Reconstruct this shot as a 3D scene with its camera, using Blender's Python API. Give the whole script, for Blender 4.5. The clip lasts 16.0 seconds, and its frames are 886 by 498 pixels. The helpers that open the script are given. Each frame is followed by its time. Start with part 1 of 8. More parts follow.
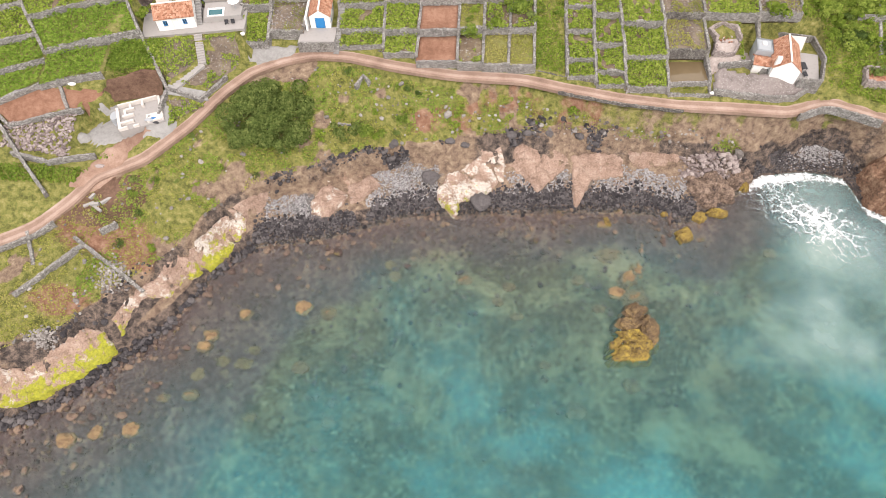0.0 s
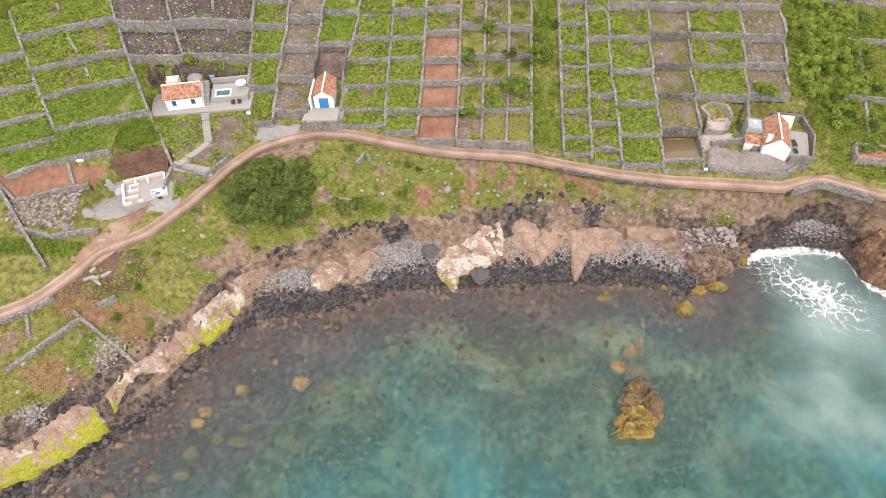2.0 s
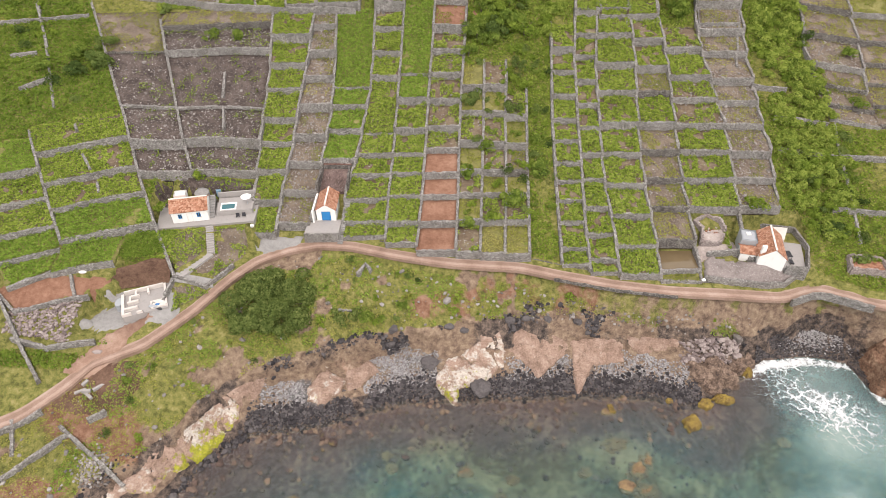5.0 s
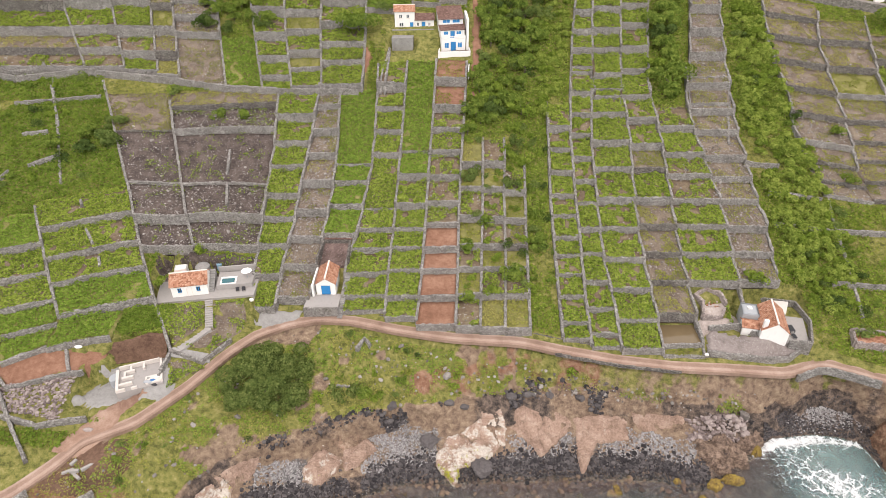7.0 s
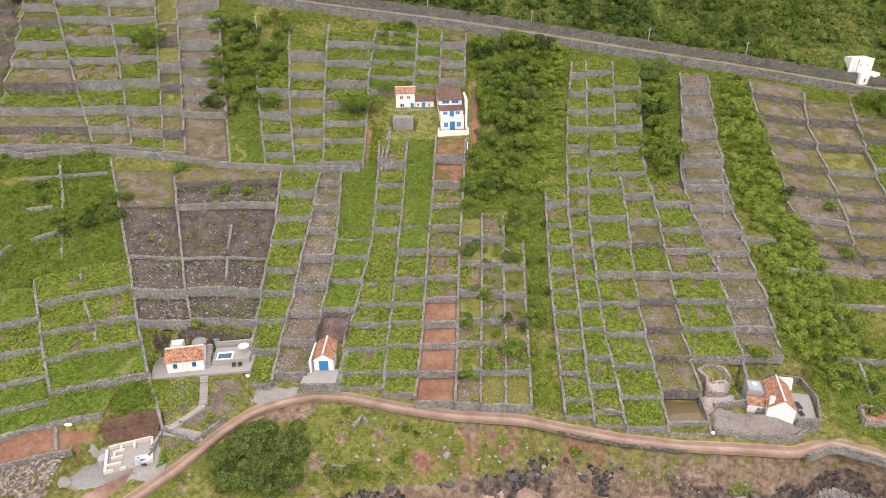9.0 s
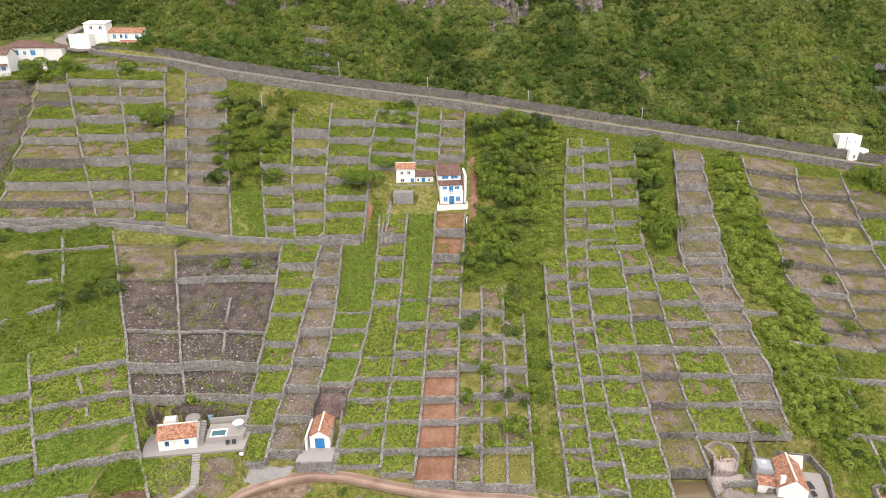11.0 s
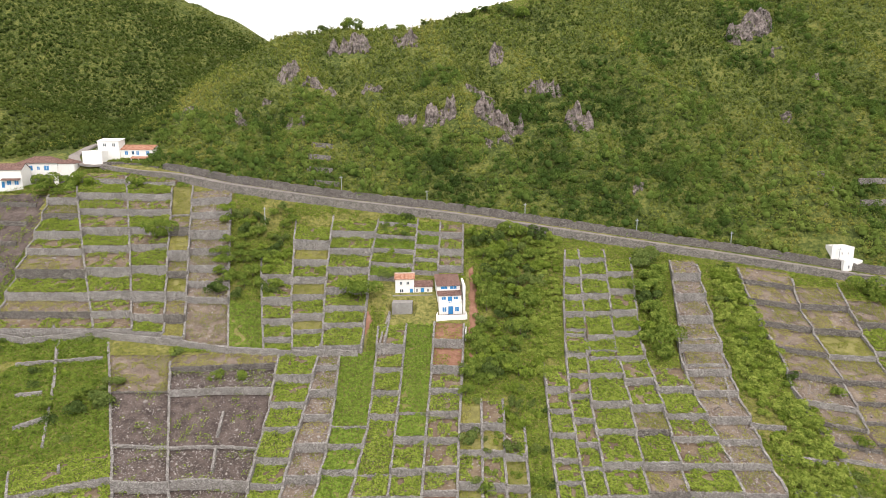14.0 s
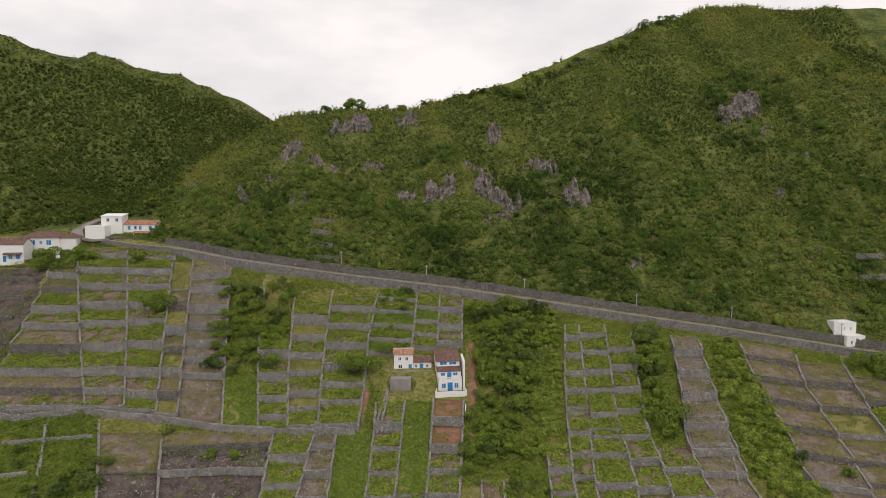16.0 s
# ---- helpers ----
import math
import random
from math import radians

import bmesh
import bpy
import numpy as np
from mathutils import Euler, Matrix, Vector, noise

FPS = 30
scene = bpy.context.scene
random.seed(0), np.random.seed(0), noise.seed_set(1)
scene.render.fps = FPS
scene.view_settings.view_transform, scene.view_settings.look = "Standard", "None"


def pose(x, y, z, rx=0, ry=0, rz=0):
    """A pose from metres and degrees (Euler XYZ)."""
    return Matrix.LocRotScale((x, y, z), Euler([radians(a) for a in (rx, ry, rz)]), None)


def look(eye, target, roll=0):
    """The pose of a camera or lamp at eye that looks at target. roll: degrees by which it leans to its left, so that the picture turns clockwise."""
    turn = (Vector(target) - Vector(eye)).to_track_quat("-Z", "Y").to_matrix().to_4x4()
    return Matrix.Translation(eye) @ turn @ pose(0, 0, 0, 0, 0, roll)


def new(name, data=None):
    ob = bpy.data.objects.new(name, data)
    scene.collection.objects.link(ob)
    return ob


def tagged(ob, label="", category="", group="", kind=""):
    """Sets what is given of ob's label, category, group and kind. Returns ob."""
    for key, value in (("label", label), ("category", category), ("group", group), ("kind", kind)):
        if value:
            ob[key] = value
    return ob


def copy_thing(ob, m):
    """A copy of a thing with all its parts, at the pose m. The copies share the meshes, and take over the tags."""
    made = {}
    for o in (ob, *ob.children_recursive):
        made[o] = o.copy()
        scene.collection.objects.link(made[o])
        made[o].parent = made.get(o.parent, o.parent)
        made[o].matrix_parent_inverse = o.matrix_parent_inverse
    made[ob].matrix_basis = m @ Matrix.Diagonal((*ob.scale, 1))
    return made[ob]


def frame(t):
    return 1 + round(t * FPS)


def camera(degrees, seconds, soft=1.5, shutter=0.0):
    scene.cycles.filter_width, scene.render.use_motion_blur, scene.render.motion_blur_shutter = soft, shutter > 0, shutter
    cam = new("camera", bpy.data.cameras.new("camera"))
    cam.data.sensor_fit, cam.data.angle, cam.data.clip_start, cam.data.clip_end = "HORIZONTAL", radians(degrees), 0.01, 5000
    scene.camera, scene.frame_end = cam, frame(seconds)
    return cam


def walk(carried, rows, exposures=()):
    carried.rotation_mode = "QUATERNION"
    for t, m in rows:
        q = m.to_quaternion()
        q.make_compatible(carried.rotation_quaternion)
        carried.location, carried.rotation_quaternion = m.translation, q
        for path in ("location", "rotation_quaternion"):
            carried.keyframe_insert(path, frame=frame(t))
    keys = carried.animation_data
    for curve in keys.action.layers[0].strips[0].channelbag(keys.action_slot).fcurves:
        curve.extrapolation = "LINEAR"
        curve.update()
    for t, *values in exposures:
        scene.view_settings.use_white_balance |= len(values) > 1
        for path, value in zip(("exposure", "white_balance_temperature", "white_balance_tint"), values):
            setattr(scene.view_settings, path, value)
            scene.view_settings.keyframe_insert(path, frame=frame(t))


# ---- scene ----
# ---------------------------------------------------------------- camera
EYE = Vector((0.0, 0.0, 101.0))
cam = camera(69.54, 16.0, soft=0.3)


def aim(yaw, pitch, roll):
    """The drone hovers in one place and only tilts its camera."""
    a, p = radians(yaw), radians(pitch)
    way = Vector((-math.sin(a) * math.cos(p), math.cos(a) * math.cos(p), math.sin(p)))
    return look(EYE, EYE + 100 * way, roll)


# seconds, yaw, pitch, roll
TILT = [
    (0.0, 0.16, -57.56, 0.03), (1.0, 0.13, -54.25, 0.03), (2.0, 0.12, -50.95, 0.04), (3.0, 0.11, -47.64, 0.05),
    (4.0, 0.09, -44.32, 0.03), (6.5, 0.07, -36.08, 0.0), (7.0, 0.06, -34.4, 0.0), (8.0, 0.02, -31.06, 0.01),
    (9.0, 0.0, -27.72, 0.03), (11.5, -0.06, -19.53, 0.03), (12.5, -0.1, -16.26, 0.04), (13.5, -0.13, -12.96, 0.05),
    (14.5, -0.15, -9.61, 0.07), (15.5, -0.25, -6.28, 0.11), (16.0, -0.18, -4.6, 0.12)]
# seconds, stops, white balance
EXPOSURE = [(0.0, 0.55, 6800, 15), (4.0, 0.35, 6800, 15), (9.0, 0.29, 6800, 15), (13.0, 0.46, 6800, 15), (14.4, 0.37, 6800, 15),
            (15.0, -0.02, 6800, 15), (15.5, -0.36, 6800, 15), (16.0, -0.6, 6800, 15)]
walk(cam, [(t, aim(a, p, r)) for t, a, p, r in TILT], EXPOSURE)

# ---------------------------------------------------------------- world and sun (bright overcast)
SUN_ELEV, SUN_AZ = 54.0, 168.0   # degrees; azimuth clockwise from +y
world = bpy.data.worlds.new("sky")
scene.world = world
world.use_nodes = True
wn, wl = world.node_tree.nodes, world.node_tree.links
wn.clear()
w_out = wn.new("ShaderNodeOutputWorld")
w_bg = wn.new("ShaderNodeBackground")
w_sky = wn.new("ShaderNodeTexSky")
w_sky.sky_type, w_sky.sun_disc = "NISHITA", False
w_sky.sun_elevation, w_sky.sun_rotation = radians(SUN_ELEV), radians(SUN_AZ)
w_sky.air_density, w_sky.dust_density, w_sky.ozone_density = 1.0, 3.0, 1.0
# cloud deck: pale grey-white with broad soft billows over the sky light
w_co = wn.new("ShaderNodeTexCoord")
w_map = wn.new("ShaderNodeMapping")
w_map.inputs["Scale"].default_value = (1.0, 1.0, 2.6)
w_no = wn.new("ShaderNodeTexNoise")
w_no.inputs["Scale"].default_value, w_no.inputs["Detail"].default_value = 3.2, 6.0
w_no.inputs["Roughness"].default_value = 0.55
w_ramp = wn.new("ShaderNodeValToRGB")
w_ramp.color_ramp.elements[0].position, w_ramp.color_ramp.elements[0].color = 0.32, (8.6, 8.7, 8.9, 1)
w_ramp.color_ramp.elements[1].position, w_ramp.color_ramp.elements[1].color = 0.62, (11.8, 11.6, 11.4, 1)
w_mix = wn.new("ShaderNodeMix")
w_mix.data_type = "RGBA"
w_mix.inputs[0].default_value = 0.88
w_bg.inputs["Strength"].default_value = 0.137
wl.new(w_co.outputs["Generated"], w_map.inputs["Vector"])
wl.new(w_map.outputs["Vector"], w_no.inputs["Vector"])
wl.new(w_no.outputs["Fac"], w_ramp.inputs["Fac"])
wl.new(w_sky.outputs["Color"], w_mix.inputs[6])
wl.new(w_ramp.outputs["Color"], w_mix.inputs[7])
wl.new(w_mix.outputs[2], w_bg.inputs["Color"])
wl.new(w_bg.outputs["Background"], w_out.inputs["Surface"])

sun = new("sun", bpy.data.lights.new("sun", "SUN"))
sun.data.energy, sun.data.angle, sun.data.color = 1.5, radians(10), (1.0, 0.965, 0.91)
_az, _el = radians(SUN_AZ), radians(SUN_ELEV)
SUN_FROM = Vector((math.sin(_az) * math.cos(_el), math.cos(_az) * math.cos(_el), math.sin(_el)))
sun.matrix_world = look(SUN_FROM * 300, (0, 0, 0))
# ---------------------------------------------------------------- the lie of the land
# Lines along the coast, (x, y, z): waterline, foot and top of the low cliff, shore track, mid slope, upper road, crest.
SHORE = [(-140, 2, 0), (-100, 14, 0), (-71, 31, 0), (-62, 35, 0), (-56, 41.5, 0), (-48, 48.4, 0), (-42, 59.3, 0), (-35, 66, 0),
         (-24, 67.4, 0), (-16, 70, 0), (-7, 73, 0), (8, 73.6, 0), (29, 74.2, 0), (40, 73.8, 0), (45, 71.6, 0), (50, 72.3, 0),
         (54, 77, 0), (58, 78.5, 0), (64, 82, 0), (73, 83, 0), (80.5, 81.5, 0), (82, 74.4, 0), (86, 71.8, 0), (110, 64, 0), (160, 40, 0)]
FOOT = [(-140, 6, 2), (-100, 19, 2), (-71.5, 35.8, 2), (-63, 39.1, 2.2), (-55.4, 43.9, 2.2), (-48, 53.2, 2.4), (-40.6, 66.3, 2.5),
        (-31, 74.9, 2.5), (-20.6, 78.4, 2.6), (-9.7, 82.2, 2.6), (1.6, 81.1, 2.8), (12.8, 82.3, 2.8), (24, 81.2, 2.8),
        (35, 82.5, 2.8), (46.5, 81.8, 3), (51.5, 79.7, 3), (57, 80.2, 2.4), (64, 83.0, 2.6), (70, 86.0, 3.0), (74.5, 87.6, 3.2),
        (80, 86.0, 2.8), (81.5, 84.0, 2.4), (83.5, 81.7, 2.5), (86.3, 78.4, 3), (110, 70, 3), (160, 46, 3)]
TOP = [(-140, 11, 6), (-100, 25, 6), (-71, 40.5, 6), (-63, 43.9, 6), (-56, 51.3, 6), (-48, 59, 6.2), (-40, 70.5, 6.5), (-30.6, 76.5, 6.5),
       (-20, 80.2, 6.5), (-9.5, 83.4, 7), (1.5, 84.8, 7), (12.6, 86.3, 7), (24, 86.1, 7.2), (34.5, 84.6, 7.5), (45, 83.4, 6.2),
       (56, 82.2, 5.6), (64, 84.2, 5.6), (70, 86.7, 5.8), (74.5, 88.0, 5.8), (80, 86.6, 5.8), (86, 84.2, 6.8), (110, 76, 7), (160, 52, 7)]
ROAD = [(-180, 12, 6), (-140, 30, 7), (-100, 49, 8.3), (-83, 57.2, 9), (-76, 59.7, 9.5), (-70.8, 62.1, 10), (-66.1, 66.9, 10.8), (-62.4, 72.1, 11.5),
        (-54.8, 75.4, 12.3), (-47.9, 82.9, 13.2), (-42.8, 90.5, 14), (-38.2, 95.7, 14.5), (-32, 99.1, 14.8), (-25.4, 100.5, 15),
        (-18.6, 100, 15), (-9.6, 97.3, 15), (1.5, 94.8, 15), (15.6, 93.6, 15), (23, 91.2, 15), (33.3, 88.9, 14.6),
        (44, 87.8, 14), (55, 88, 13.2), (65.7, 87.4, 12.8), (72.8, 90.2, 13), (76.8, 88.7, 12.9), (83, 85.8, 12.7), (110, 80, 12.5), (160, 57, 12)]
MID = [(-400, 165, 43), (400, 165, 43)]
UPPER = [(-400, 250, 88), (-200, 243, 86), (-126, 240, 85), (-100, 235, 81.9), (-76, 225, 78.5), (-55, 220, 76.1), (-35.5, 218.8, 73.6),
         (3.8, 214.7, 69.5), (40.8, 207.5, 65), (64, 203.7, 62), (93, 198.6, 58.5), (124, 191.4, 54.5), (134.5, 189.2, 53.3), (200, 178, 47), (400, 160, 42)]
CREST = [(-400, 300, 90), (-160, 262, 90), (-127, 262, 94), (-118, 280, 105.7), (-100, 300, 123.9), (-80, 315, 138.7), (-51, 322, 145), (-11.6, 325, 144),
         (11, 328, 153.5), (34, 332, 160), (65, 340, 173), (91, 350, 186), (127, 370, 201.7), (160, 388, 213), (272, 400, 216), (600, 400, 200)]
BACK = [(-600, 420, 120), (-300, 400, 112), (-160, 380, 104), (-100, 400, 128), (-40, 420, 142), (40, 440, 160), (160, 480, 214), (300, 520, 222), (600, 520, 210)]
FAR = [(-700, 500, 250), (-350, 520, 229), (-295, 540, 221.5), (-263, 550, 213.6), (-234, 560, 209.6), (-199, 570, 192), (-171, 575, 178),
       (-132, 580, 159), (-60, 590, 150), (60, 600, 150), (160, 640, 205), (600, 700, 200)]
LINES = [np.array(c, float) for c in (SHORE, FOOT, TOP, ROAD, MID, UPPER, CREST, BACK, FAR)]


def along(curve, x):
    """y and z of a line of the land at x."""
    return np.interp(x, curve[:, 0], curve[:, 1]), np.interp(x, curve[:, 0], curve[:, 2])


def hash2(i, j, k):
    h = (i * 374761393 + j * 668265263 + k * 2147483647 + 1274126177) & 0xFFFFFFFF
    h = ((h ^ (h >> 13)) * 1274126177) & 0xFFFFFFFF
    return ((h ^ (h >> 16)) & 0xFFFF) / 65535.0


def rough(x, y, size, k=0, octaves=3):
    """Smooth noise, -1 to 1, with lumps of that size in metres."""
    x, y = np.asarray(x, float) / size, np.asarray(y, float) / size
    total, amp, norm = 0.0, 1.0, 0.0
    for o in range(octaves):
        i, j = np.floor(x).astype(np.int64), np.floor(y).astype(np.int64)
        u, v = x - i, y - j
        u, v = u * u * (3 - 2 * u), v * v * (3 - 2 * v)
        n = ((1 - u) * (1 - v) * hash2(i, j, k + o) + u * (1 - v) * hash2(i + 1, j, k + o)
             + (1 - u) * v * hash2(i, j + 1, k + o) + u * v * hash2(i + 1, j + 1, k + o))
        total, norm, amp = total + amp * (2 * n - 1), norm + amp, amp * 0.5
        x, y = x * 2.03 + 7.1, y * 2.03 + 3.7
    return total / norm


def ramp(v, a, b):
    s = np.clip((np.asarray(v, float) - a) / (b - a), 0, 1)
    return s * s * (3 - 2 * s)


def shelf(x):
    """The shallow shelf is wider where the coast runs aslant."""
    return 1 + 0.7 * (1 - ramp(x, -50, -18))


def land(x, y):
    """Height of the smooth ground, sea bed included."""
    x, y = np.atleast_1d(np.asarray(x, float)), np.atleast_1d(np.asarray(y, float))
    x, y = np.broadcast_arrays(x, y)
    ys, zs = zip(*(along(c, x) for c in LINES))
    k_ = shelf(x)
    ys = [ys[0] - 160 * k_, ys[0] - 60 * k_, ys[0] - 30 * k_, ys[0] - 12 * k_] + list(ys) + [ys[-1] * 0 + 3000]
    zs = [zs[0] - 10, zs[0] - 3.6, zs[0] - 1.6, zs[0] - 0.7] + list(zs) + [zs[-1] * 0 + 60]
    z = np.where(y < ys[0], zs[0], zs[-1])
    for k in range(len(ys) - 1):
        y1 = np.maximum(ys[k + 1], ys[k] + 0.2)
        inside = (y >= ys[k]) & (y <= y1)
        f = np.clip((y - ys[k]) / (y1 - ys[k]), 0, 1)
        z = np.where(inside, zs[k] + (zs[k + 1] - zs[k]) * f, z)
    return z


def ground_z(x, y):
    """Height of the ground with its own bumps: gullied cliff and bank, lumpy wooded hill, quiet fields."""
    x, y = np.broadcast_arrays(np.atleast_1d(np.asarray(x, float)), np.atleast_1d(np.asarray(y, float)))
    z = land(x, y)
    shore, top, road, upper, crest = (along(LINES[i], x)[0] for i in (0, 2, 3, 5, 6))
    bank = ramp(y, shore - 2, shore + 4) * (1 - ramp(y, road - 5, road - 2))
    hill = ramp(y, upper + 6, upper + 40)
    bank = bank * (0.25 + 0.75 * ramp(y, along(LINES[1], x)[0] - 0.5, top + 1))
    z = z + bank * (rough(x, y, 7, 3) * 1.0 + rough(x, y, 2.2, 9) * 0.7)
    z = z + hill * (rough(x, y, 60, 21) * 7 + rough(x + 0.35 * y, y * 0.22, 20, 25) * 8.5 + rough(x, y, 14, 23) * 2.2) * (1 - 0.75 * np.exp(-((y - crest) / 30) ** 2))
    z = z + ramp(shore - 1 - y, 0, 6) * rough(x, y, 5, 31) * 0.5
    # a low spur across the mouth of the valley, ribs and gullies on the hill beyond
    z = z + np.interp(x, [-420, -260, -186, -176, -169, -164], [44, 34, 14, 6, -1, 0]) * np.exp(-((y - 277) / 15) ** 2)
    z = z + ramp(-x, 105, 150) * ramp(y, 300, 350) * (1 - ramp(y, 500, 545)) * rough(x * 0.8 + y * 0.5, y * 0.3 - x * 0.1, 34, 27, 3) * 11
    for x0, x1, y0, y1, level in PADS:
        f = ramp(x, x0 - 0.7, x0) * (1 - ramp(x, x1, x1 + 0.7)) * ramp(y, y0 - 0.7, y0) * (1 - ramp(y, y1, y1 + 0.7))
        z = z + (level - z) * f
    return z


# levelled building ground: x from, to, y from, to, height
PADS = [(-59.0, -38.6, 98.8, 109.6, 19.6), (-29.0, -20.0, 104.0, 110.5, 17.2), (58.4, 73.4, 92.6, 104.6, 15.5), (-62.4, -52.6, 84.2, 91.6, 14.3), (-66.4, -55.4, 77.6, 84.4, 13.0),
        (-14.6, -8.0, 170.5, 178.0, 46.8), (-1.0, 6.6, 171.5, 176.0, 46.6), (-158, -136, 226, 236, 78.0), (42.8, 50.2, 91.6, 97.0, 15.7)]


def zat(x, y):
    return float(ground_z(x, y)[0])
# ---------------------------------------------------------------- materials
class Nodes:
    """Short hand for building a node material."""

    def __init__(self, name):
        self.mat = bpy.data.materials.new(name)
        self.mat.use_nodes = True
        self.t = self.mat.node_tree
        self.t.nodes.clear()
        self.out = self.t.nodes.new("ShaderNodeOutputMaterial")
        self.pos = self.t.nodes.new("ShaderNodeNewGeometry").outputs["Position"]

    def link(self, a, b):
        if isinstance(a, (int, float, tuple)):
            b.default_value = a
        else:
            self.t.links.new(a, b)

    def node(self, kind, **values):
        n = self.t.nodes.new(kind)
        for key, v in values.items():
            self.link(v, n.inputs[key.replace("_", " ")])
        return n

    def noise(self, scale, detail=4.0, rough_=0.6, where=None, distort=0.0):
        n = self.node("ShaderNodeTexNoise", Scale=scale, Detail=detail, Roughness=rough_, Distortion=distort)
        self.link(where or self.pos, n.inputs["Vector"])
        return n.outputs["Fac"]

    def cells(self, scale, feature="F1", where=None, out="Distance"):
        n = self.t.nodes.new("ShaderNodeTexVoronoi")
        n.feature = feature
        self.link(scale, n.inputs["Scale"])
        self.link(where or self.pos, n.inputs["Vector"])
        return n.outputs[out]

    def ramp(self, fac, stops):
        n = self.t.nodes.new("ShaderNodeValToRGB")
        e = n.color_ramp.elements
        while len(e) < len(stops):
            e.new(0.5)
        for el, (p, c) in zip(e, stops):
            el.position, el.color = p, (*c, 1) if len(c) == 3 else c
        self.link(fac, n.inputs["Fac"])
        return n.outputs["Color"]

    def step(self, fac, a, b):
        n = self.t.nodes.new("ShaderNodeMapRange")
        n.interpolation_type = "SMOOTHSTEP"
        for i, v in ((0, fac), (1, a), (2, b)):
            self.link(v, n.inputs[i])
        return n.outputs[0]

    def math(self, op, a, b=0.0):
        n = self.t.nodes.new("ShaderNodeMath")
        n.operation = op
        self.link(a, n.inputs[0]), self.link(b, n.inputs[1])
        return n.outputs[0]

    def mix(self, fac, a, b, blend="MIX"):
        n = self.t.nodes.new("ShaderNodeMix")
        n.data_type, n.blend_type = "RGBA", blend
        self.link(fac, n.inputs[0])
        for v, i in ((a, 6), (b, 7)):
            self.link((*v, 1) if isinstance(v, tuple) and len(v) == 3 else v, n.inputs[i])
        return n.outputs[2]

    def punch(self, v, k=2.2):
        """More contrast about the middle."""
        return self.math("ADD", self.math("MULTIPLY", self.math("SUBTRACT", v, 0.5), k), 0.5)

    def attr(self, name, out="Fac"):
        n = self.t.nodes.new("ShaderNodeAttribute")
        n.attribute_name = name
        return n.outputs[out]

    def island(self):
        return self.t.nodes.new("ShaderNodeNewGeometry").outputs["Random Per Island"]

    def each(self):
        return self.t.nodes.new("ShaderNodeObjectInfo").outputs["Random"]

    def bump(self, height, strength=0.5, distance=0.1):
        n = self.node("ShaderNodeBump", Strength=strength, Distance=distance)
        self.link(height, n.inputs["Height"])
        return n.outputs["Normal"]

    def finish(self, color, roughness=0.9, normal=None, specular=0.25, metallic=0.0):
        b = self.t.nodes.new("ShaderNodeBsdfPrincipled")
        self.link((*color, 1) if isinstance(color, tuple) and len(color) == 3 else color, b.inputs["Base Color"])
        self.link(roughness, b.inputs["Roughness"])
        b.inputs["Specular IOR Level"].default_value, b.inputs["Metallic"].default_value = specular, metallic
        if normal is not None:
            self.link(normal, b.inputs["Normal"])
        self.link(b.outputs[0], self.out.inputs["Surface"])
        return self.mat


def foliage(name, stops, patch=0.08, through_=0.22, crowns=False, clump=0.0):
    """Leaves: each leaf its own shade, drifting in broad patches."""
    n = Nodes(name)
    v = n.math("ADD", n.math("MULTIPLY", n.island(), 0.4), n.math("MULTIPLY", n.noise(patch, 3.0), 0.6))
    v = n.math("ADD", v, n.math("MULTIPLY", n.math("SUBTRACT", n.each(), 0.5), 0.42))
    if clump:    # highlights and dark gaps of metre-wide leaf clumps, put into the colour by noise
        v = n.math("ADD", n.math("MULTIPLY", n.island(), 0.3), n.math("MULTIPLY", n.punch(n.noise(clump, 4.0, 0.65), 2.0), 0.5))
        v = n.math("ADD", v, n.math("MULTIPLY", n.noise(patch, 3.0), 0.2))
    if crowns:   # every crown its own tone
        v = n.math("ADD", n.math("MULTIPLY", n.island(), 0.12), n.math("MULTIPLY", n.punch(n.noise(patch, 3.0), 1.6), 0.4))
        v = n.math("ADD", v, n.math("MULTIPLY", n.attr("shade"), 0.44))
    c = n.ramp(v, stops)
    d = n.node("ShaderNodeBsdfDiffuse", Roughness=0.5)
    t = n.node("ShaderNodeBsdfTranslucent")
    n.link(c, d.inputs["Color"])
    n.link(n.mix(1.0, c, (1.0, 1.0, 0.55), "MULTIPLY"), t.inputs["Color"])
    m = n.node("ShaderNodeMixShader", Fac=through_)
    n.link(d.outputs[0], m.inputs[1]), n.link(t.outputs[0], m.inputs[2])
    n.link(m.outputs[0], n.out.inputs["Surface"])
    return n.mat


def earth(name, stops, scale=1.2, fine=9.0, bump=0.5, stones=None, roughness=0.95, spec=0.15):
    """Soil and plaster like surfaces: broad drift, fine grain, optional scattered stones (colour, cells per metre, share)."""
    n = Nodes(name)
    v = n.math("ADD", n.math("MULTIPLY", n.noise(scale * 0.2, 4.0), 0.5), n.math("MULTIPLY", n.noise(fine, 5.0, 0.7), 0.5))
    v = n.punch(n.math("ADD", n.math("MULTIPLY", v, 0.7), n.math("MULTIPLY", n.noise(scale * 1.3, 4.0, 0.7), 0.3)))
    c = n.ramp(v, stops)
    h = n.noise(fine, 5.0, 0.7)
    if stones:
        col, per_m, share = stones
        d = n.cells(per_m)
        pick = n.math("MULTIPLY", n.step(d, 0.38, 0.28), n.step(n.cells(per_m, out="Color"), 1 - share, 1 - share + 0.02))
        c = n.mix(pick, c, col)
        h = n.math("ADD", h, n.math("MULTIPLY", pick, 1.5))
    return n.finish(c, roughness, n.bump(h, bump, 0.15), spec)


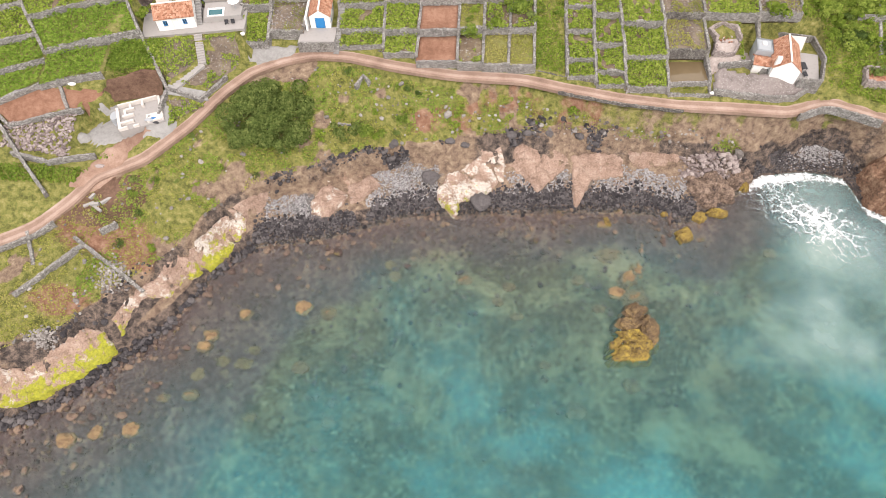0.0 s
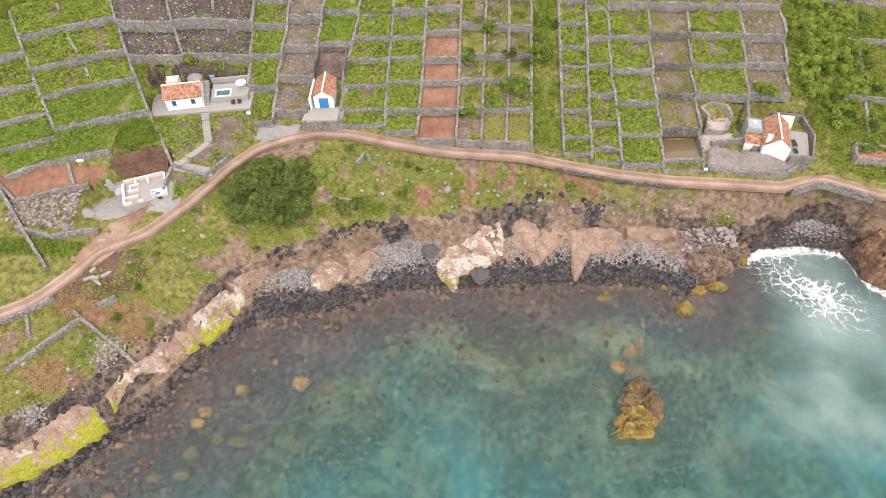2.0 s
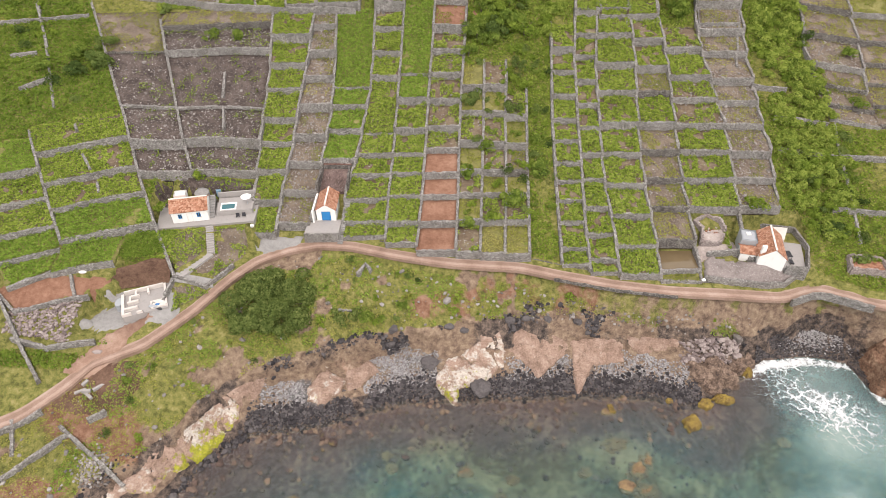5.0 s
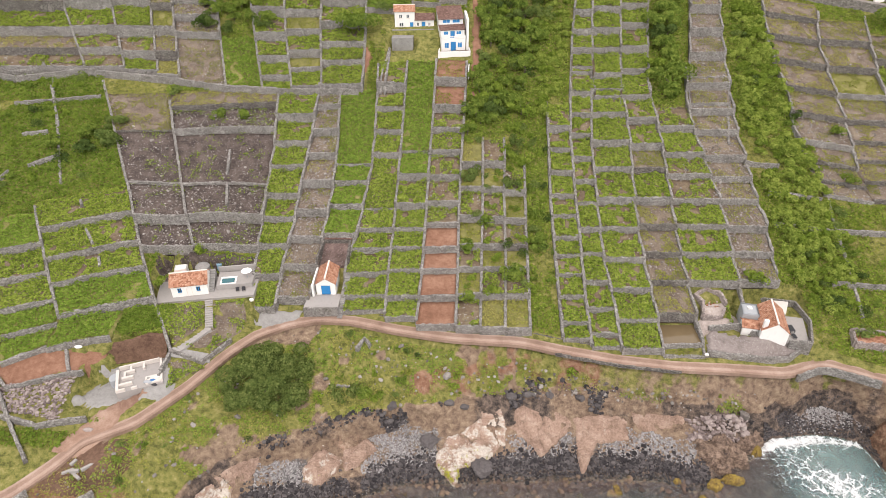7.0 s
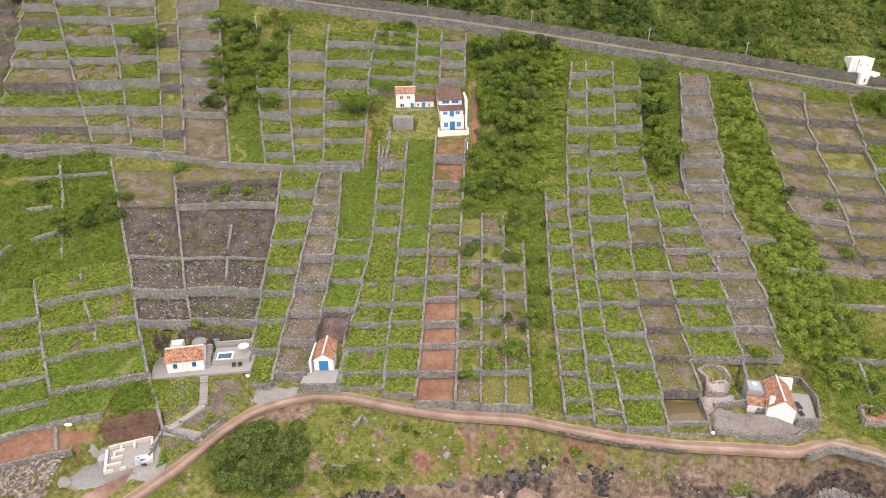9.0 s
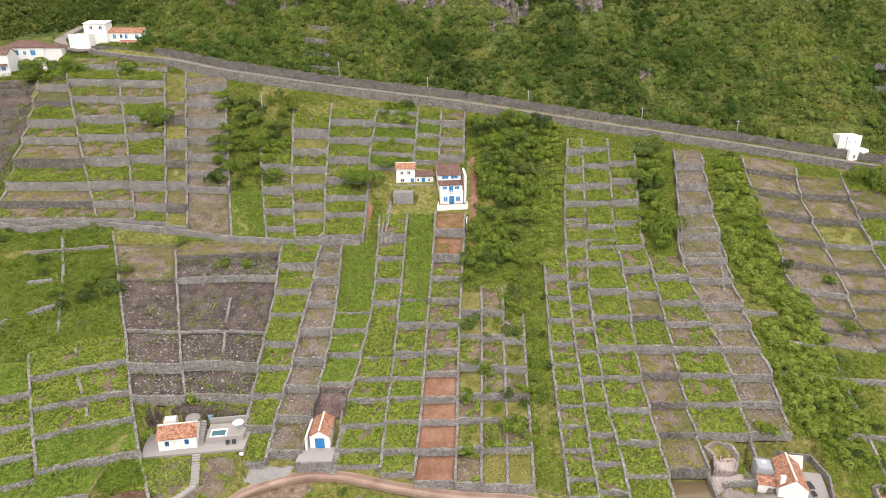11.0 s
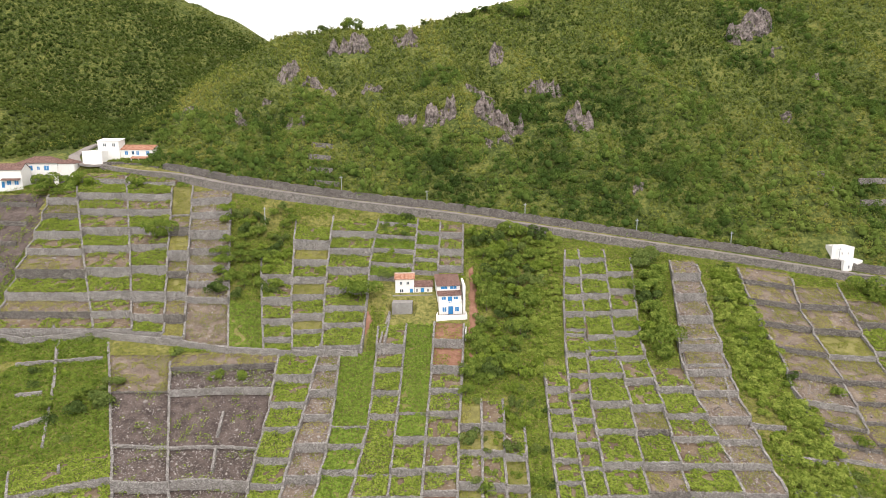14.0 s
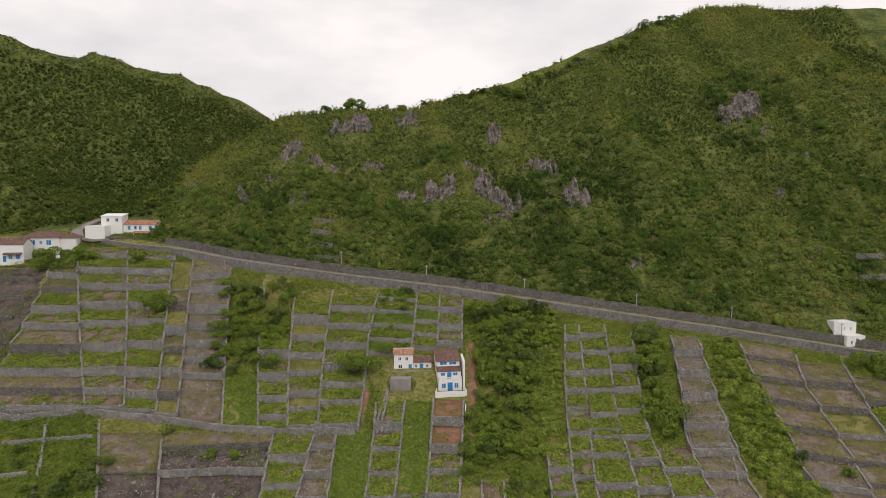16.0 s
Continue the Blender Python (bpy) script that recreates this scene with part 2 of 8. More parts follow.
def masonry(name, stops, per_m=4.4, joint=(0.07, 0.065, 0.06), bump=0.7):
    """Dry stone: small irregular blocks, shaded joints, pale lichen and damp blotches."""
    n = Nodes(name)
    m = n.node("ShaderNodeMapping")
    n.link(n.pos, m.inputs["Vector"])
    m.inputs["Scale"].default_value = (1.0, 1.0, 1.4)
    wob = n.node("ShaderNodeTexNoise", Scale=2.0, Detail=3.0)
    n.link(m.outputs[0], wob.inputs["Vector"])
    where = n.mix(0.16, m.outputs[0], wob.outputs["Color"])
    edge = n.cells(per_m, "DISTANCE_TO_EDGE", where)
    tone = n.cells(per_m, "F1", where, "Color")
    v = n.math("ADD", n.math("MULTIPLY", tone, 0.42), n.math("MULTIPLY", n.noise(0.35, 5.0, 0.6), 0.35))
    v = n.math("ADD", v, n.math("MULTIPLY", n.noise(9.0, 4.0, 0.7), 0.25))
    c = n.ramp(n.punch(v, 1.7), stops)
    c = n.mix(n.math("MULTIPLY", n.step(n.noise(0.8, 6.0, 0.75), 0.56, 0.7), 0.45), c, (0.47, 0.45, 0.41))
    c = n.mix(n.math("MULTIPLY", n.step(n.noise(0.22, 5.0, 0.7), 0.55, 0.72), 0.5), c, (0.15, 0.135, 0.105))
    gap = n.step(edge, 0.0, 0.06)
    c = n.mix(gap, joint, c)
    h = n.math("ADD", n.math("MULTIPLY", gap, 1.0), n.math("MULTIPLY", n.noise(14.0), 0.3))
    return n.finish(c, 0.95, n.bump(h, bump, 0.1), 0.15)


M_VINE = foliage("vine_leaf", [(0.2, (0.055, 0.095, 0.014)), (0.45, (0.185, 0.255, 0.042)), (0.62, (0.3, 0.365, 0.075)), (0.85, (0.41, 0.455, 0.13))], 0.12, 0.22, clump=1.3)
M_BRAMBLE = foliage("bramble_leaf", [(0.18, (0.055, 0.092, 0.016)), (0.5, (0.165, 0.235, 0.036)), (0.82, (0.29, 0.35, 0.07))], 0.1, 0.22, clump=0.6)
M_TREE = foliage("tree_leaf", [(0.2, (0.05, 0.085, 0.018)), (0.45, (0.125, 0.185, 0.034)), (0.65, (0.21, 0.27, 0.055)), (0.85, (0.29, 0.34, 0.085))], 0.05, 0.22, clump=0.7)
M_DARKTREE = foliage("dark_leaf", [(0.2, (0.046, 0.076, 0.022)), (0.5, (0.105, 0.15, 0.04)), (0.8, (0.2, 0.25, 0.075))], 0.2)
M_THICKET = foliage("thicket_leaf", [(0.2, (0.038, 0.062, 0.018)), (0.45, (0.1, 0.14, 0.038)), (0.65, (0.185, 0.225, 0.07)), (0.85, (0.27, 0.3, 0.11))], 0.2, 0.25, clump=1.1)
M_CANE = foliage("cane_leaf", [(0.2, (0.085, 0.13, 0.024)), (0.45, (0.2, 0.27, 0.05)), (0.65, (0.315, 0.375, 0.085)), (0.85, (0.41, 0.44, 0.13))], 0.1, 0.22, clump=0.8)
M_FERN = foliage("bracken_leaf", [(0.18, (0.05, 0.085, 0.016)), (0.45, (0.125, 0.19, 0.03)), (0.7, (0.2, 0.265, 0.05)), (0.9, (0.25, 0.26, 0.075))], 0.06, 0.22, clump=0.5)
M_FOREST = foliage("forest_leaf", [(0.14, (0.036, 0.052, 0.017)), (0.36, (0.102, 0.138, 0.033)), (0.56, (0.2, 0.226, 0.052)), (0.76, (0.295, 0.275, 0.08)), (0.92, (0.28, 0.2, 0.105))], 0.03, 0.22, True)
M_MEADOW = foliage("meadow_leaf", [(0.18, (0.075, 0.13, 0.02)), (0.5, (0.18, 0.27, 0.045)), (0.82, (0.30, 0.385, 0.085))], 0.1, 0.22, clump=1.1)
M_LAUREL = foliage("laurel_leaf", [(0.14, (0.028, 0.05, 0.016)), (0.36, (0.078, 0.13, 0.03)), (0.58, (0.15, 0.21, 0.046)), (0.8, (0.235, 0.275, 0.075)), (0.95, (0.22, 0.16, 0.08))], 0.04, 0.22, True)
# Forest leaf tones darkened: cloud shade over the far hill put into the colour.
M_FARWOOD_SHADED = foliage("shaded_valley_leaf", [(0.14, (0.026, 0.042, 0.014)), (0.36, (0.062, 0.094, 0.022)), (0.6, (0.125, 0.152, 0.036)), (0.85, (0.22, 0.21, 0.06))], 0.018, 0.22, True)
M_GRASS = foliage("grass_blade", [(0.2, (0.13, 0.16, 0.03)), (0.5, (0.245, 0.265, 0.055)), (0.8, (0.36, 0.32, 0.12))], 0.15)
M_STONE = masonry("dry_stone", [(0.12, (0.11, 0.102, 0.096)), (0.5, (0.225, 0.213, 0.2)), (0.88, (0.38, 0.365, 0.345))])
M_ROADSTONE = masonry("road_stone", [(0.2, (0.105, 0.095, 0.088)), (0.5, (0.185, 0.17, 0.157)), (0.85, (0.29, 0.27, 0.25))], 3.0)
M_DARKSTONE = masonry("dark_dry_stone", [(0.2, (0.07, 0.064, 0.06)), (0.5, (0.135, 0.122, 0.112)), (0.85, (0.25, 0.235, 0.215))], 4.4, (0.04, 0.036, 0.033))
M_SOIL = earth("vine_soil", [(0.3, (0.09, 0.065, 0.045)), (0.55, (0.16, 0.12, 0.085)), (0.75, (0.22, 0.2, 0.12))], 1.5, 7.0, 0.6, ((0.3, 0.29, 0.27), 2.4, 0.25))
M_RED = earth("red_soil", [(0.3, (0.155, 0.078, 0.05)), (0.55, (0.24, 0.13, 0.088)), (0.8, (0.32, 0.195, 0.14))], 1.0, 9.0, 0.4)
M_ROCKY = earth("rocky_scrub", [(0.2, (0.07, 0.052, 0.042)), (0.5, (0.155, 0.122, 0.096)), (0.8, (0.26, 0.215, 0.16))], 1.6, 6.0, 0.8, ((0.3, 0.285, 0.27), 3.4, 0.4))
M_DARKSOIL = earth("dark_rocky_soil", [(0.3, (0.035, 0.028, 0.026)), (0.5, (0.085, 0.067, 0.06)), (0.75, (0.15, 0.122, 0.108))], 1.6, 6.0, 0.8, ((0.22, 0.205, 0.2), 3.2, 0.3))
M_TURF = earth("turf", [(0.2, (0.09, 0.075, 0.035)), (0.5, (0.17, 0.165, 0.055)), (0.8, (0.28, 0.245, 0.11))], 1.4, 6.0, 0.6)
M_TRACK = earth("track_dirt", [(0.25, (0.18, 0.108, 0.08)), (0.5, (0.27, 0.175, 0.132)), (0.8, (0.37, 0.27, 0.215))], 0.8, 8.0, 0.3)


def rutted():
    """Track dirt with two paler wheel lines and a darker crown and edges."""
    n = Nodes("rutted_track")
    v = n.punch(n.math("ADD", n.math("MULTIPLY", n.noise(0.25, 4.0), 0.5), n.math("MULTIPLY", n.noise(6.0, 6.0, 0.75), 0.5)))
    side = n.attr("across")
    wheel = n.math("SUBTRACT", 1.0, n.step(n.math("ABSOLUTE", n.math("SUBTRACT", side, 0.48)), 0.1, 0.3))
    v = n.math("ADD", v, n.math("MULTIPLY", n.math("SUBTRACT", wheel, 0.4), 0.26))
    c = n.ramp(v, [(0.1, (0.17, 0.112, 0.086)), (0.5, (0.285, 0.195, 0.153)), (0.95, (0.42, 0.325, 0.275))])
    return n.finish(c, 0.95, n.bump(n.noise(9.0, 5.0), 0.4, 0.1), 0.15)


M_RUTTED = rutted()
M_GRAVEL = earth("pinkish_gravel", [(0.25, (0.13, 0.11, 0.105)), (0.5, (0.21, 0.18, 0.17)), (0.8, (0.31, 0.275, 0.26))], 1.5, 7.0, 0.6, ((0.34, 0.31, 0.3), 4.0, 0.4))
M_CONCRETE = earth("concrete", [(0.2, (0.17, 0.163, 0.155)), (0.5, (0.25, 0.243, 0.235)), (0.85, (0.33, 0.32, 0.31))], 1.0, 6.0, 0.15)
M_ASPHALT = earth("asphalt", [(0.3, (0.15, 0.135, 0.125)), (0.6, (0.24, 0.22, 0.205))], 1.0, 12.0, 0.15)
# ---------------------------------------------------------------- mesh helpers
def mesh_of(name, verts, faces, mats, smooth=False, index=None):
    me = bpy.data.meshes.new(name)
    verts = np.asarray(verts, np.float32).reshape(-1, 3)
    if isinstance(faces, np.ndarray):
        n, k = faces.shape
        me.vertices.add(len(verts)), me.loops.add(n * k), me.polygons.add(n)
        me.vertices.foreach_set("co", verts.ravel())
        me.loops.foreach_set("vertex_index", faces.astype(np.int32).ravel())
        me.polygons.foreach_set("loop_start", np.arange(0, n * k, k, dtype=np.int32))
        me.polygons.foreach_set("loop_total", np.full(n, k, np.int32))
        me.update(calc_edges=True)
    else:
        me.from_pydata(verts.tolist(), [], faces)
    for m in mats if isinstance(mats, (list, tuple)) else [mats]:
        me.materials.append(m)
    me.polygons.foreach_set("use_smooth", np.full(len(me.polygons), smooth))
    if index is not None:
        me.polygons.foreach_set("material_index", np.asarray(index, np.int32))
    me.update()
    return me


def thing(name, me=None, label="", category="", group="", kind="", at=None):
    ob = new(name, me)
    if at is not None:
        ob.matrix_world = at if isinstance(at, Matrix) else Matrix.Translation(at)
    return tagged(ob, label, category, group, kind)


def part(name, me, parent, label=""):
    """A mesh (or a bmesh's mesh) as a part of a thing, given in the thing's own space."""
    ob = new(name, me)
    ob.parent = parent
    return tagged(ob, label)


def grid_faces(nu, nv):
    """Quads of a grid with nu columns and nv rows of vertices, row by row."""
    a = (np.arange(nv - 1)[:, None] * nu + np.arange(nu - 1)[None, :]).ravel()
    return np.stack([a, a + 1, a + nu + 1, a + nu], 1)


def set_attr(me, name, values):
    me.attributes.new(name, "FLOAT", "POINT").data.foreach_set("value", np.asarray(values, np.float32).ravel())


# ---------------------------------------------------------------- ground
def ground_material():
    n = Nodes("ground")
    fine, mid, broad = n.noise(7.0, 6.0, 0.7), n.noise(0.9, 5.0, 0.65), n.noise(0.12, 4.0)
    jag = n.math("MULTIPLY", n.math("SUBTRACT", n.noise(0.7, 6.0, 0.75), 0.5), 0.9)
    tone = n.punch(n.math("ADD", n.math("MULTIPLY", fine, 0.45), n.math("MULTIPLY", mid, 0.55)), 1.7)
    grass = n.ramp(tone, [(0.34, (0.075, 0.08, 0.025)), (0.48, (0.16, 0.165, 0.045)), (0.6, (0.235, 0.22, 0.075)), (0.72, (0.33, 0.28, 0.13))])
    dry = n.ramp(tone, [(0.25, (0.075, 0.052, 0.042)), (0.5, (0.215, 0.152, 0.11)), (0.78, (0.4, 0.315, 0.22))])
    basalt = n.ramp(tone, [(0.35, (0.028, 0.024, 0.023)), (0.5, (0.095, 0.075, 0.065)), (0.65, (0.22, 0.165, 0.13))])
    tuff = n.ramp(tone, [(0.25, (0.2, 0.125, 0.09)), (0.5, (0.34, 0.225, 0.165)), (0.8, (0.5, 0.41, 0.34))])
    # sea bed: cobbles of many sizes, olive and brown, over patches of pale sand
    bend = n.node("ShaderNodeTexNoise", Scale=1.1, Detail=3.0)
    n.link(n.pos, bend.inputs["Vector"])
    there = n.mix(1.0, n.pos, n.mix(1.0, bend.outputs["Color"], (1.1, 1.1, 1.1), "MULTIPLY"), "ADD")
    cob = n.math("ADD", n.math("MULTIPLY", n.cells(1.35, where=there, out="Color"), 0.5), n.math("MULTIPLY", tone, 0.5))
    seam = n.math("MAXIMUM", n.math("SUBTRACT", 1.0, n.step(n.cells(1.35, "DISTANCE_TO_EDGE", there), 0.0, 0.24)), n.math("MULTIPLY", n.math("SUBTRACT", 1.0, n.step(n.cells(3.3, "DISTANCE_TO_EDGE", there), 0.02, 0.2)), 0.55))
    gap = n.math("MULTIPLY", seam, n.step(n.noise(0.09, 5.0, 0.7), 0.36, 0.56))
    olive = n.mix(gap, n.ramp(cob, [(0.2, (0.115, 0.096, 0.06)), (0.5, (0.205, 0.172, 0.1)), (0.8, (0.34, 0.29, 0.175))]), (0.066, 0.055, 0.038))
    brown = n.mix(gap, n.ramp(cob, [(0.2, (0.085, 0.056, 0.054)), (0.5, (0.168, 0.116, 0.104)), (0.8, (0.29, 0.21, 0.165))]), (0.075, 0.05, 0.049))
    sandy = n.math("MULTIPLY", n.step(n.punch(n.noise(0.05, 6.0, 0.7, distort=0.3)), 0.5, 0.85), 0.8)
    bed = n.mix(sandy, olive, n.ramp(tone, [(0.2, (0.25, 0.215, 0.115)), (0.5, (0.36, 0.31, 0.18)), (0.8, (0.48, 0.43, 0.27))]))
    weed = n.step(n.math("ADD", n.attr("weed"), n.math("MULTIPLY", jag, 0.7)), 0.2, 0.8)
    bed = n.mix(weed, bed, brown)
    pebble = n.mix(n.step(n.cells(3.2), 0.1, 0.5), (0.34, 0.33, 0.335), (0.12, 0.115, 0.115))
    brush = n.ramp(n.punch(n.math("ADD", n.math("MULTIPLY", mid, 0.6), n.math("MULTIPLY", broad, 0.4)), 1.6),
                   [(0.35, (0.035, 0.05, 0.013)), (0.5, (0.08, 0.105, 0.025)), (0.65, (0.16, 0.165, 0.045))])
    red = n.ramp(tone, [(0.3, (0.14, 0.07, 0.045)), (0.5, (0.24, 0.13, 0.085)), (0.7, (0.34, 0.22, 0.16))])
    c = dry
    for key, col in (("grass", grass), ("red", red), ("basalt", basalt), ("tuff", tuff), ("pebble", pebble), ("bed", bed), ("brush", brush)):
        f = n.step(n.math("ADD", n.attr(key), jag), 0.38, 0.62)
        c = n.mix(f, c, col)
    h = n.math("ADD", fine, n.math("MULTIPLY", mid, 1.5))
    return n.finish(c, 0.95, n.bump(h, 0.8, 0.3), 0.15)


M_GROUND = ground_material()


def spread(*stretches):
    """Values from stretches of (start, end, step)."""
    return np.unique(np.round(np.concatenate([np.arange(a, b, s) for a, b, s in stretches]), 3))


def build_ground():
    xs = spread((-3200, -900, 250), (-900, -420, 24), (-420, -150, 5), (-150, -95, 1.6), (-95, 100, 0.8), (100, 160, 1.6), (160, 420, 5), (420, 900, 24), (900, 3201, 250))
    rows = (("sea", 46), (0, 18), (1, 12), (2, 34), (3, 84), (4, 48), (5, 56), (6, 18), (7, 26), (8, 10))
    lines = [along(c, xs)[0] for c in LINES]
    ys = []
    for key, n in rows:
        f = np.linspace(0, 1, n, endpoint=False)[:, None]
        if key == "sea":
            ys.append(lines[0] - 165 * (1 - f) ** 1.7)
        elif key == 8:
            ys.append(lines[8] + (3000 - lines[8]) * f ** 2)
        else:
            ys.append(lines[key] + np.maximum(lines[key + 1] - lines[key], 0.25) * f)
    Y = np.concatenate(ys)
    X = np.broadcast_to(xs, Y.shape)
    Z = ground_z(X, Y)
    # steep faces lean and break unevenly
    wob = ramp(Y, along(LINES[0], X)[0], along(LINES[1], X)[0]) * (1 - ramp(Y, along(LINES[2], X)[0] + 1, along(LINES[2], X)[0] + 5))
    Xw, Yw = X + wob * rough(X, Y + Z, 2.6, 41) * 0.5, Y + wob * rough(X + Z, Y, 2.1, 43) * 0.9
    me = mesh_of("ground", np.stack([Xw, Yw, Z], -1), grid_faces(len(xs), len(Y)), M_GROUND, True)
    shore, foot, top, road, mid, upper, crest = (along(c, X)[0] for c in LINES[:7])
    n1, n2 = rough(X, Y, 9, 51), rough(X, Y, 4, 53)
    green = 1 - ramp(X + n1 * 14, -2, 30) * (1 - ramp(Y, road, road + 2)) * 0.45
    green = green * (1 - 0.9 * ramp(n2 + 0.5 * n1, 0.05, 0.45) * (Y < road))
    set_attr(me, "grass", np.where(Y > top + 1.5 + n2 * 2.5, green, 0.0) * (Y < upper + 300))
    set_attr(me, "red", ramp(-np.abs(Y - top - 3.5 - n1 * 4), -3.2, -1.2) * ramp(X, -18, -6) * (1 - ramp(X, 30, 48)) * (0.5 + 0.5 * n2)
             + np.exp(-(((X + 60) / 9) ** 2 + ((Y - 63) / 6) ** 2)) * 1.0
             + np.exp(-(((X - -63.7) / 6) ** 2 + ((Y - 49.4) / 3.4) ** 2)) * 0.9 + np.exp(-(((X - -53.1) / 4) ** 2 + ((Y - 57.4) / 3) ** 2)) * 0.7)
    set_attr(me, "basalt", (ramp(Y, foot - 0.5, foot + 0.8) * (1 - ramp(Y, top + 0.2, top + 2.2 - 1.4 * ramp(X, 54, 60))) * (0.5 + 0.6 * n1 + 0.35 * n2 + 0.3 * (1 - ramp(X, -50, -36)) - 0.35 * ramp(X, 58, 64))
             + (1 - ramp(Y, shore + 1.5, shore + 4)) * ramp(Y, shore - 2.5, shore - 0.5) * 1.0
             + ramp(X, 60, 64) * (1 - ramp(X, 82, 84)) * ramp(Y, shore - 1, shore) * (1 - ramp(Y, foot + 0.5, foot + 1.0)) * 0.9))
    set_attr(me, "tuff", ramp(Y, shore + 2.5, shore + 4) * (1 - ramp(Y, foot + 0.4, foot + 1.4)) * (0.35 + 0.4 * n1) * (1 - ramp(X, 44, 52)))
    set_attr(me, "pebble", ramp(Y, shore + 1.5, shore + 3) * (1 - ramp(Y, foot - 1, foot)) * (0.3 - 0.5 * n1) * ramp(X, -40, -30)
)
    set_attr(me, "weed", 1 - ramp((shore - Y) / shelf(X) + 7 * rough(X, Y, 16, 57) - 26 * (1 - ramp(X, -62, -16)), 7, 22))
    set_attr(me, "bed", 1 - ramp(Y, shore - 2.5, shore - 0.8))
    field = ramp(X, 5, 25) * (1 - ramp(X, 120, 150)) * ramp(Y, crest - 9, crest - 5)
    set_attr(me, "brush", ramp(Y, upper + 1.5, upper + 3) * (1 - field))
    return thing("ground", me, "grassy bank, basalt cliff and wooded hillside above the sea", "ground", kind="structure")


build_ground()


# ---------------------------------------------------------------- sea
def water_material():
    n = Nodes("sea_water")
    depth = n.attr("depth")
    # red dies out first in the water column, then green
    absorbed = n.node("ShaderNodeCombineColor")
    for name, k in (("Red", 0.84), ("Green", 0.955), ("Blue", 0.965)):
        n.link(n.math("POWER", k, depth), absorbed.inputs[name])
    clear = n.node("ShaderNodeBsdfTransparent")
    n.link(absorbed.outputs[0], clear.inputs["Color"])
    silt = n.attr("silt")
    drift = n.noise(0.05, 5.0, 0.6)
    murk = n.node("ShaderNodeBsdfDiffuse")
    cloud = n.step(n.math("ADD", silt, n.math("MULTIPLY", n.math("SUBTRACT", drift, 0.5), 0.9)), 0.25, 0.95)
    n.link(n.mix(cloud, (0.06, 0.345, 0.385), (0.4, 0.48, 0.45)), murk.inputs["Color"])
    body = n.node("ShaderNodeMixShader")
    thick = n.math("SUBTRACT", 1.0, n.math("POWER", n.math("SUBTRACT", 0.95, n.math("MULTIPLY", n.step(n.noise(0.035, 5.0, 0.65, distort=0.3), 0.42, 0.64), 0.1)), depth))
    n.link(n.math("MAXIMUM", thick, n.math("MULTIPLY", cloud, 0.66)), body.inputs[0])
    n.link(clear.outputs[0], body.inputs[1]), n.link(murk.outputs[0], body.inputs[2])
    gloss = n.node("ShaderNodeBsdfGlossy", Roughness=0.12)
    wave = n.bump(n.math("ADD", n.noise(0.5, 4.0, 0.6), n.math("MULTIPLY", n.noise(2.2, 3.0), 0.4)), 0.35, 0.5)
    n.link(wave, gloss.inputs["Normal"])
    fres = n.node("ShaderNodeFresnel", IOR=1.33)
    n.link(wave, fres.inputs["Normal"])
    m = n.node("ShaderNodeMixShader")
    n.link(fres.outputs[0], m.inputs[0]), n.link(body.outputs[0], m.inputs[1]), n.link(gloss.outputs[0], m.inputs[2])
    n.link(m.outputs[0], n.out.inputs["Surface"])
    return n.mat


M_WATER = water_material()


def build_sea():
    xs = spread((-4500, -300, 300), (-300, -100, 10), (-100, 120, 1.5), (120, 300, 10), (300, 4501, 300))
    ys = spread((-4500, -200, 300), (-200, 0, 8), (0, 95, 1.5))
    X, Y = np.meshgrid(xs, ys)
    Z = 0.05 * rough(X, Y, 6, 61)
    me = mesh_of("sea", np.stack([X, Y, Z], -1), grid_faces(len(xs), len(ys)), M_WATER, True)
    set_attr(me, "depth", np.clip(0.1 - land(X, Y), 0.05, 14))
    set_attr(me, "silt", ramp(X - 0.35 * (Y - 60) + 5 * rough(X, Y, 14, 65), 33, 70) * ramp(Y, 26, 46) * 0.62 + 0.34 * np.exp(-(((X - 14) / 22) ** 2 + ((Y - 24) / 12) ** 2)))
    return thing("sea", me, "clear turquoise sea over a boulder bed, milky with silt", "sea", kind="structure")


build_sea()
# ---------------------------------------------------------------- loose stone
def rock_shapes(n, sub, seed):
    """Unit rocks: broken, flattened lumps. Verts of each, and the common triangles."""
    bm = bmesh.new()
    bmesh.ops.create_icosphere(bm, subdivisions=sub, radius=1.0)
    v = np.array([p.co[:] for p in bm.verts])
    f = np.array([[q.index for q in p.verts] for p in bm.faces])
    bm.free()
    out = []
    for k in range(n):
        g = np.random.default_rng(seed + k)
        w = v.copy()
        for _ in range(6):   # broken flats
            d = g.normal(0, 1, 3)
            d /= np.linalg.norm(d)
            h = g.uniform(0.55, 0.85)
            over = np.maximum(w @ d - h, 0)
            w = w - over[:, None] * d * 0.85
        w *= 1 + 0.08 * g.normal(0, 1, (len(w), 1))
        out.append(w * [1, g.uniform(0.7, 1.0), g.uniform(0.55, 0.85)])
    return out, f


SMALL, SMALL_F = rock_shapes(8, 1, 300)
MEDIUM, MEDIUM_F = rock_shapes(8, 2, 320)
LARGE, LARGE_F = rock_shapes(8, 3, 340)


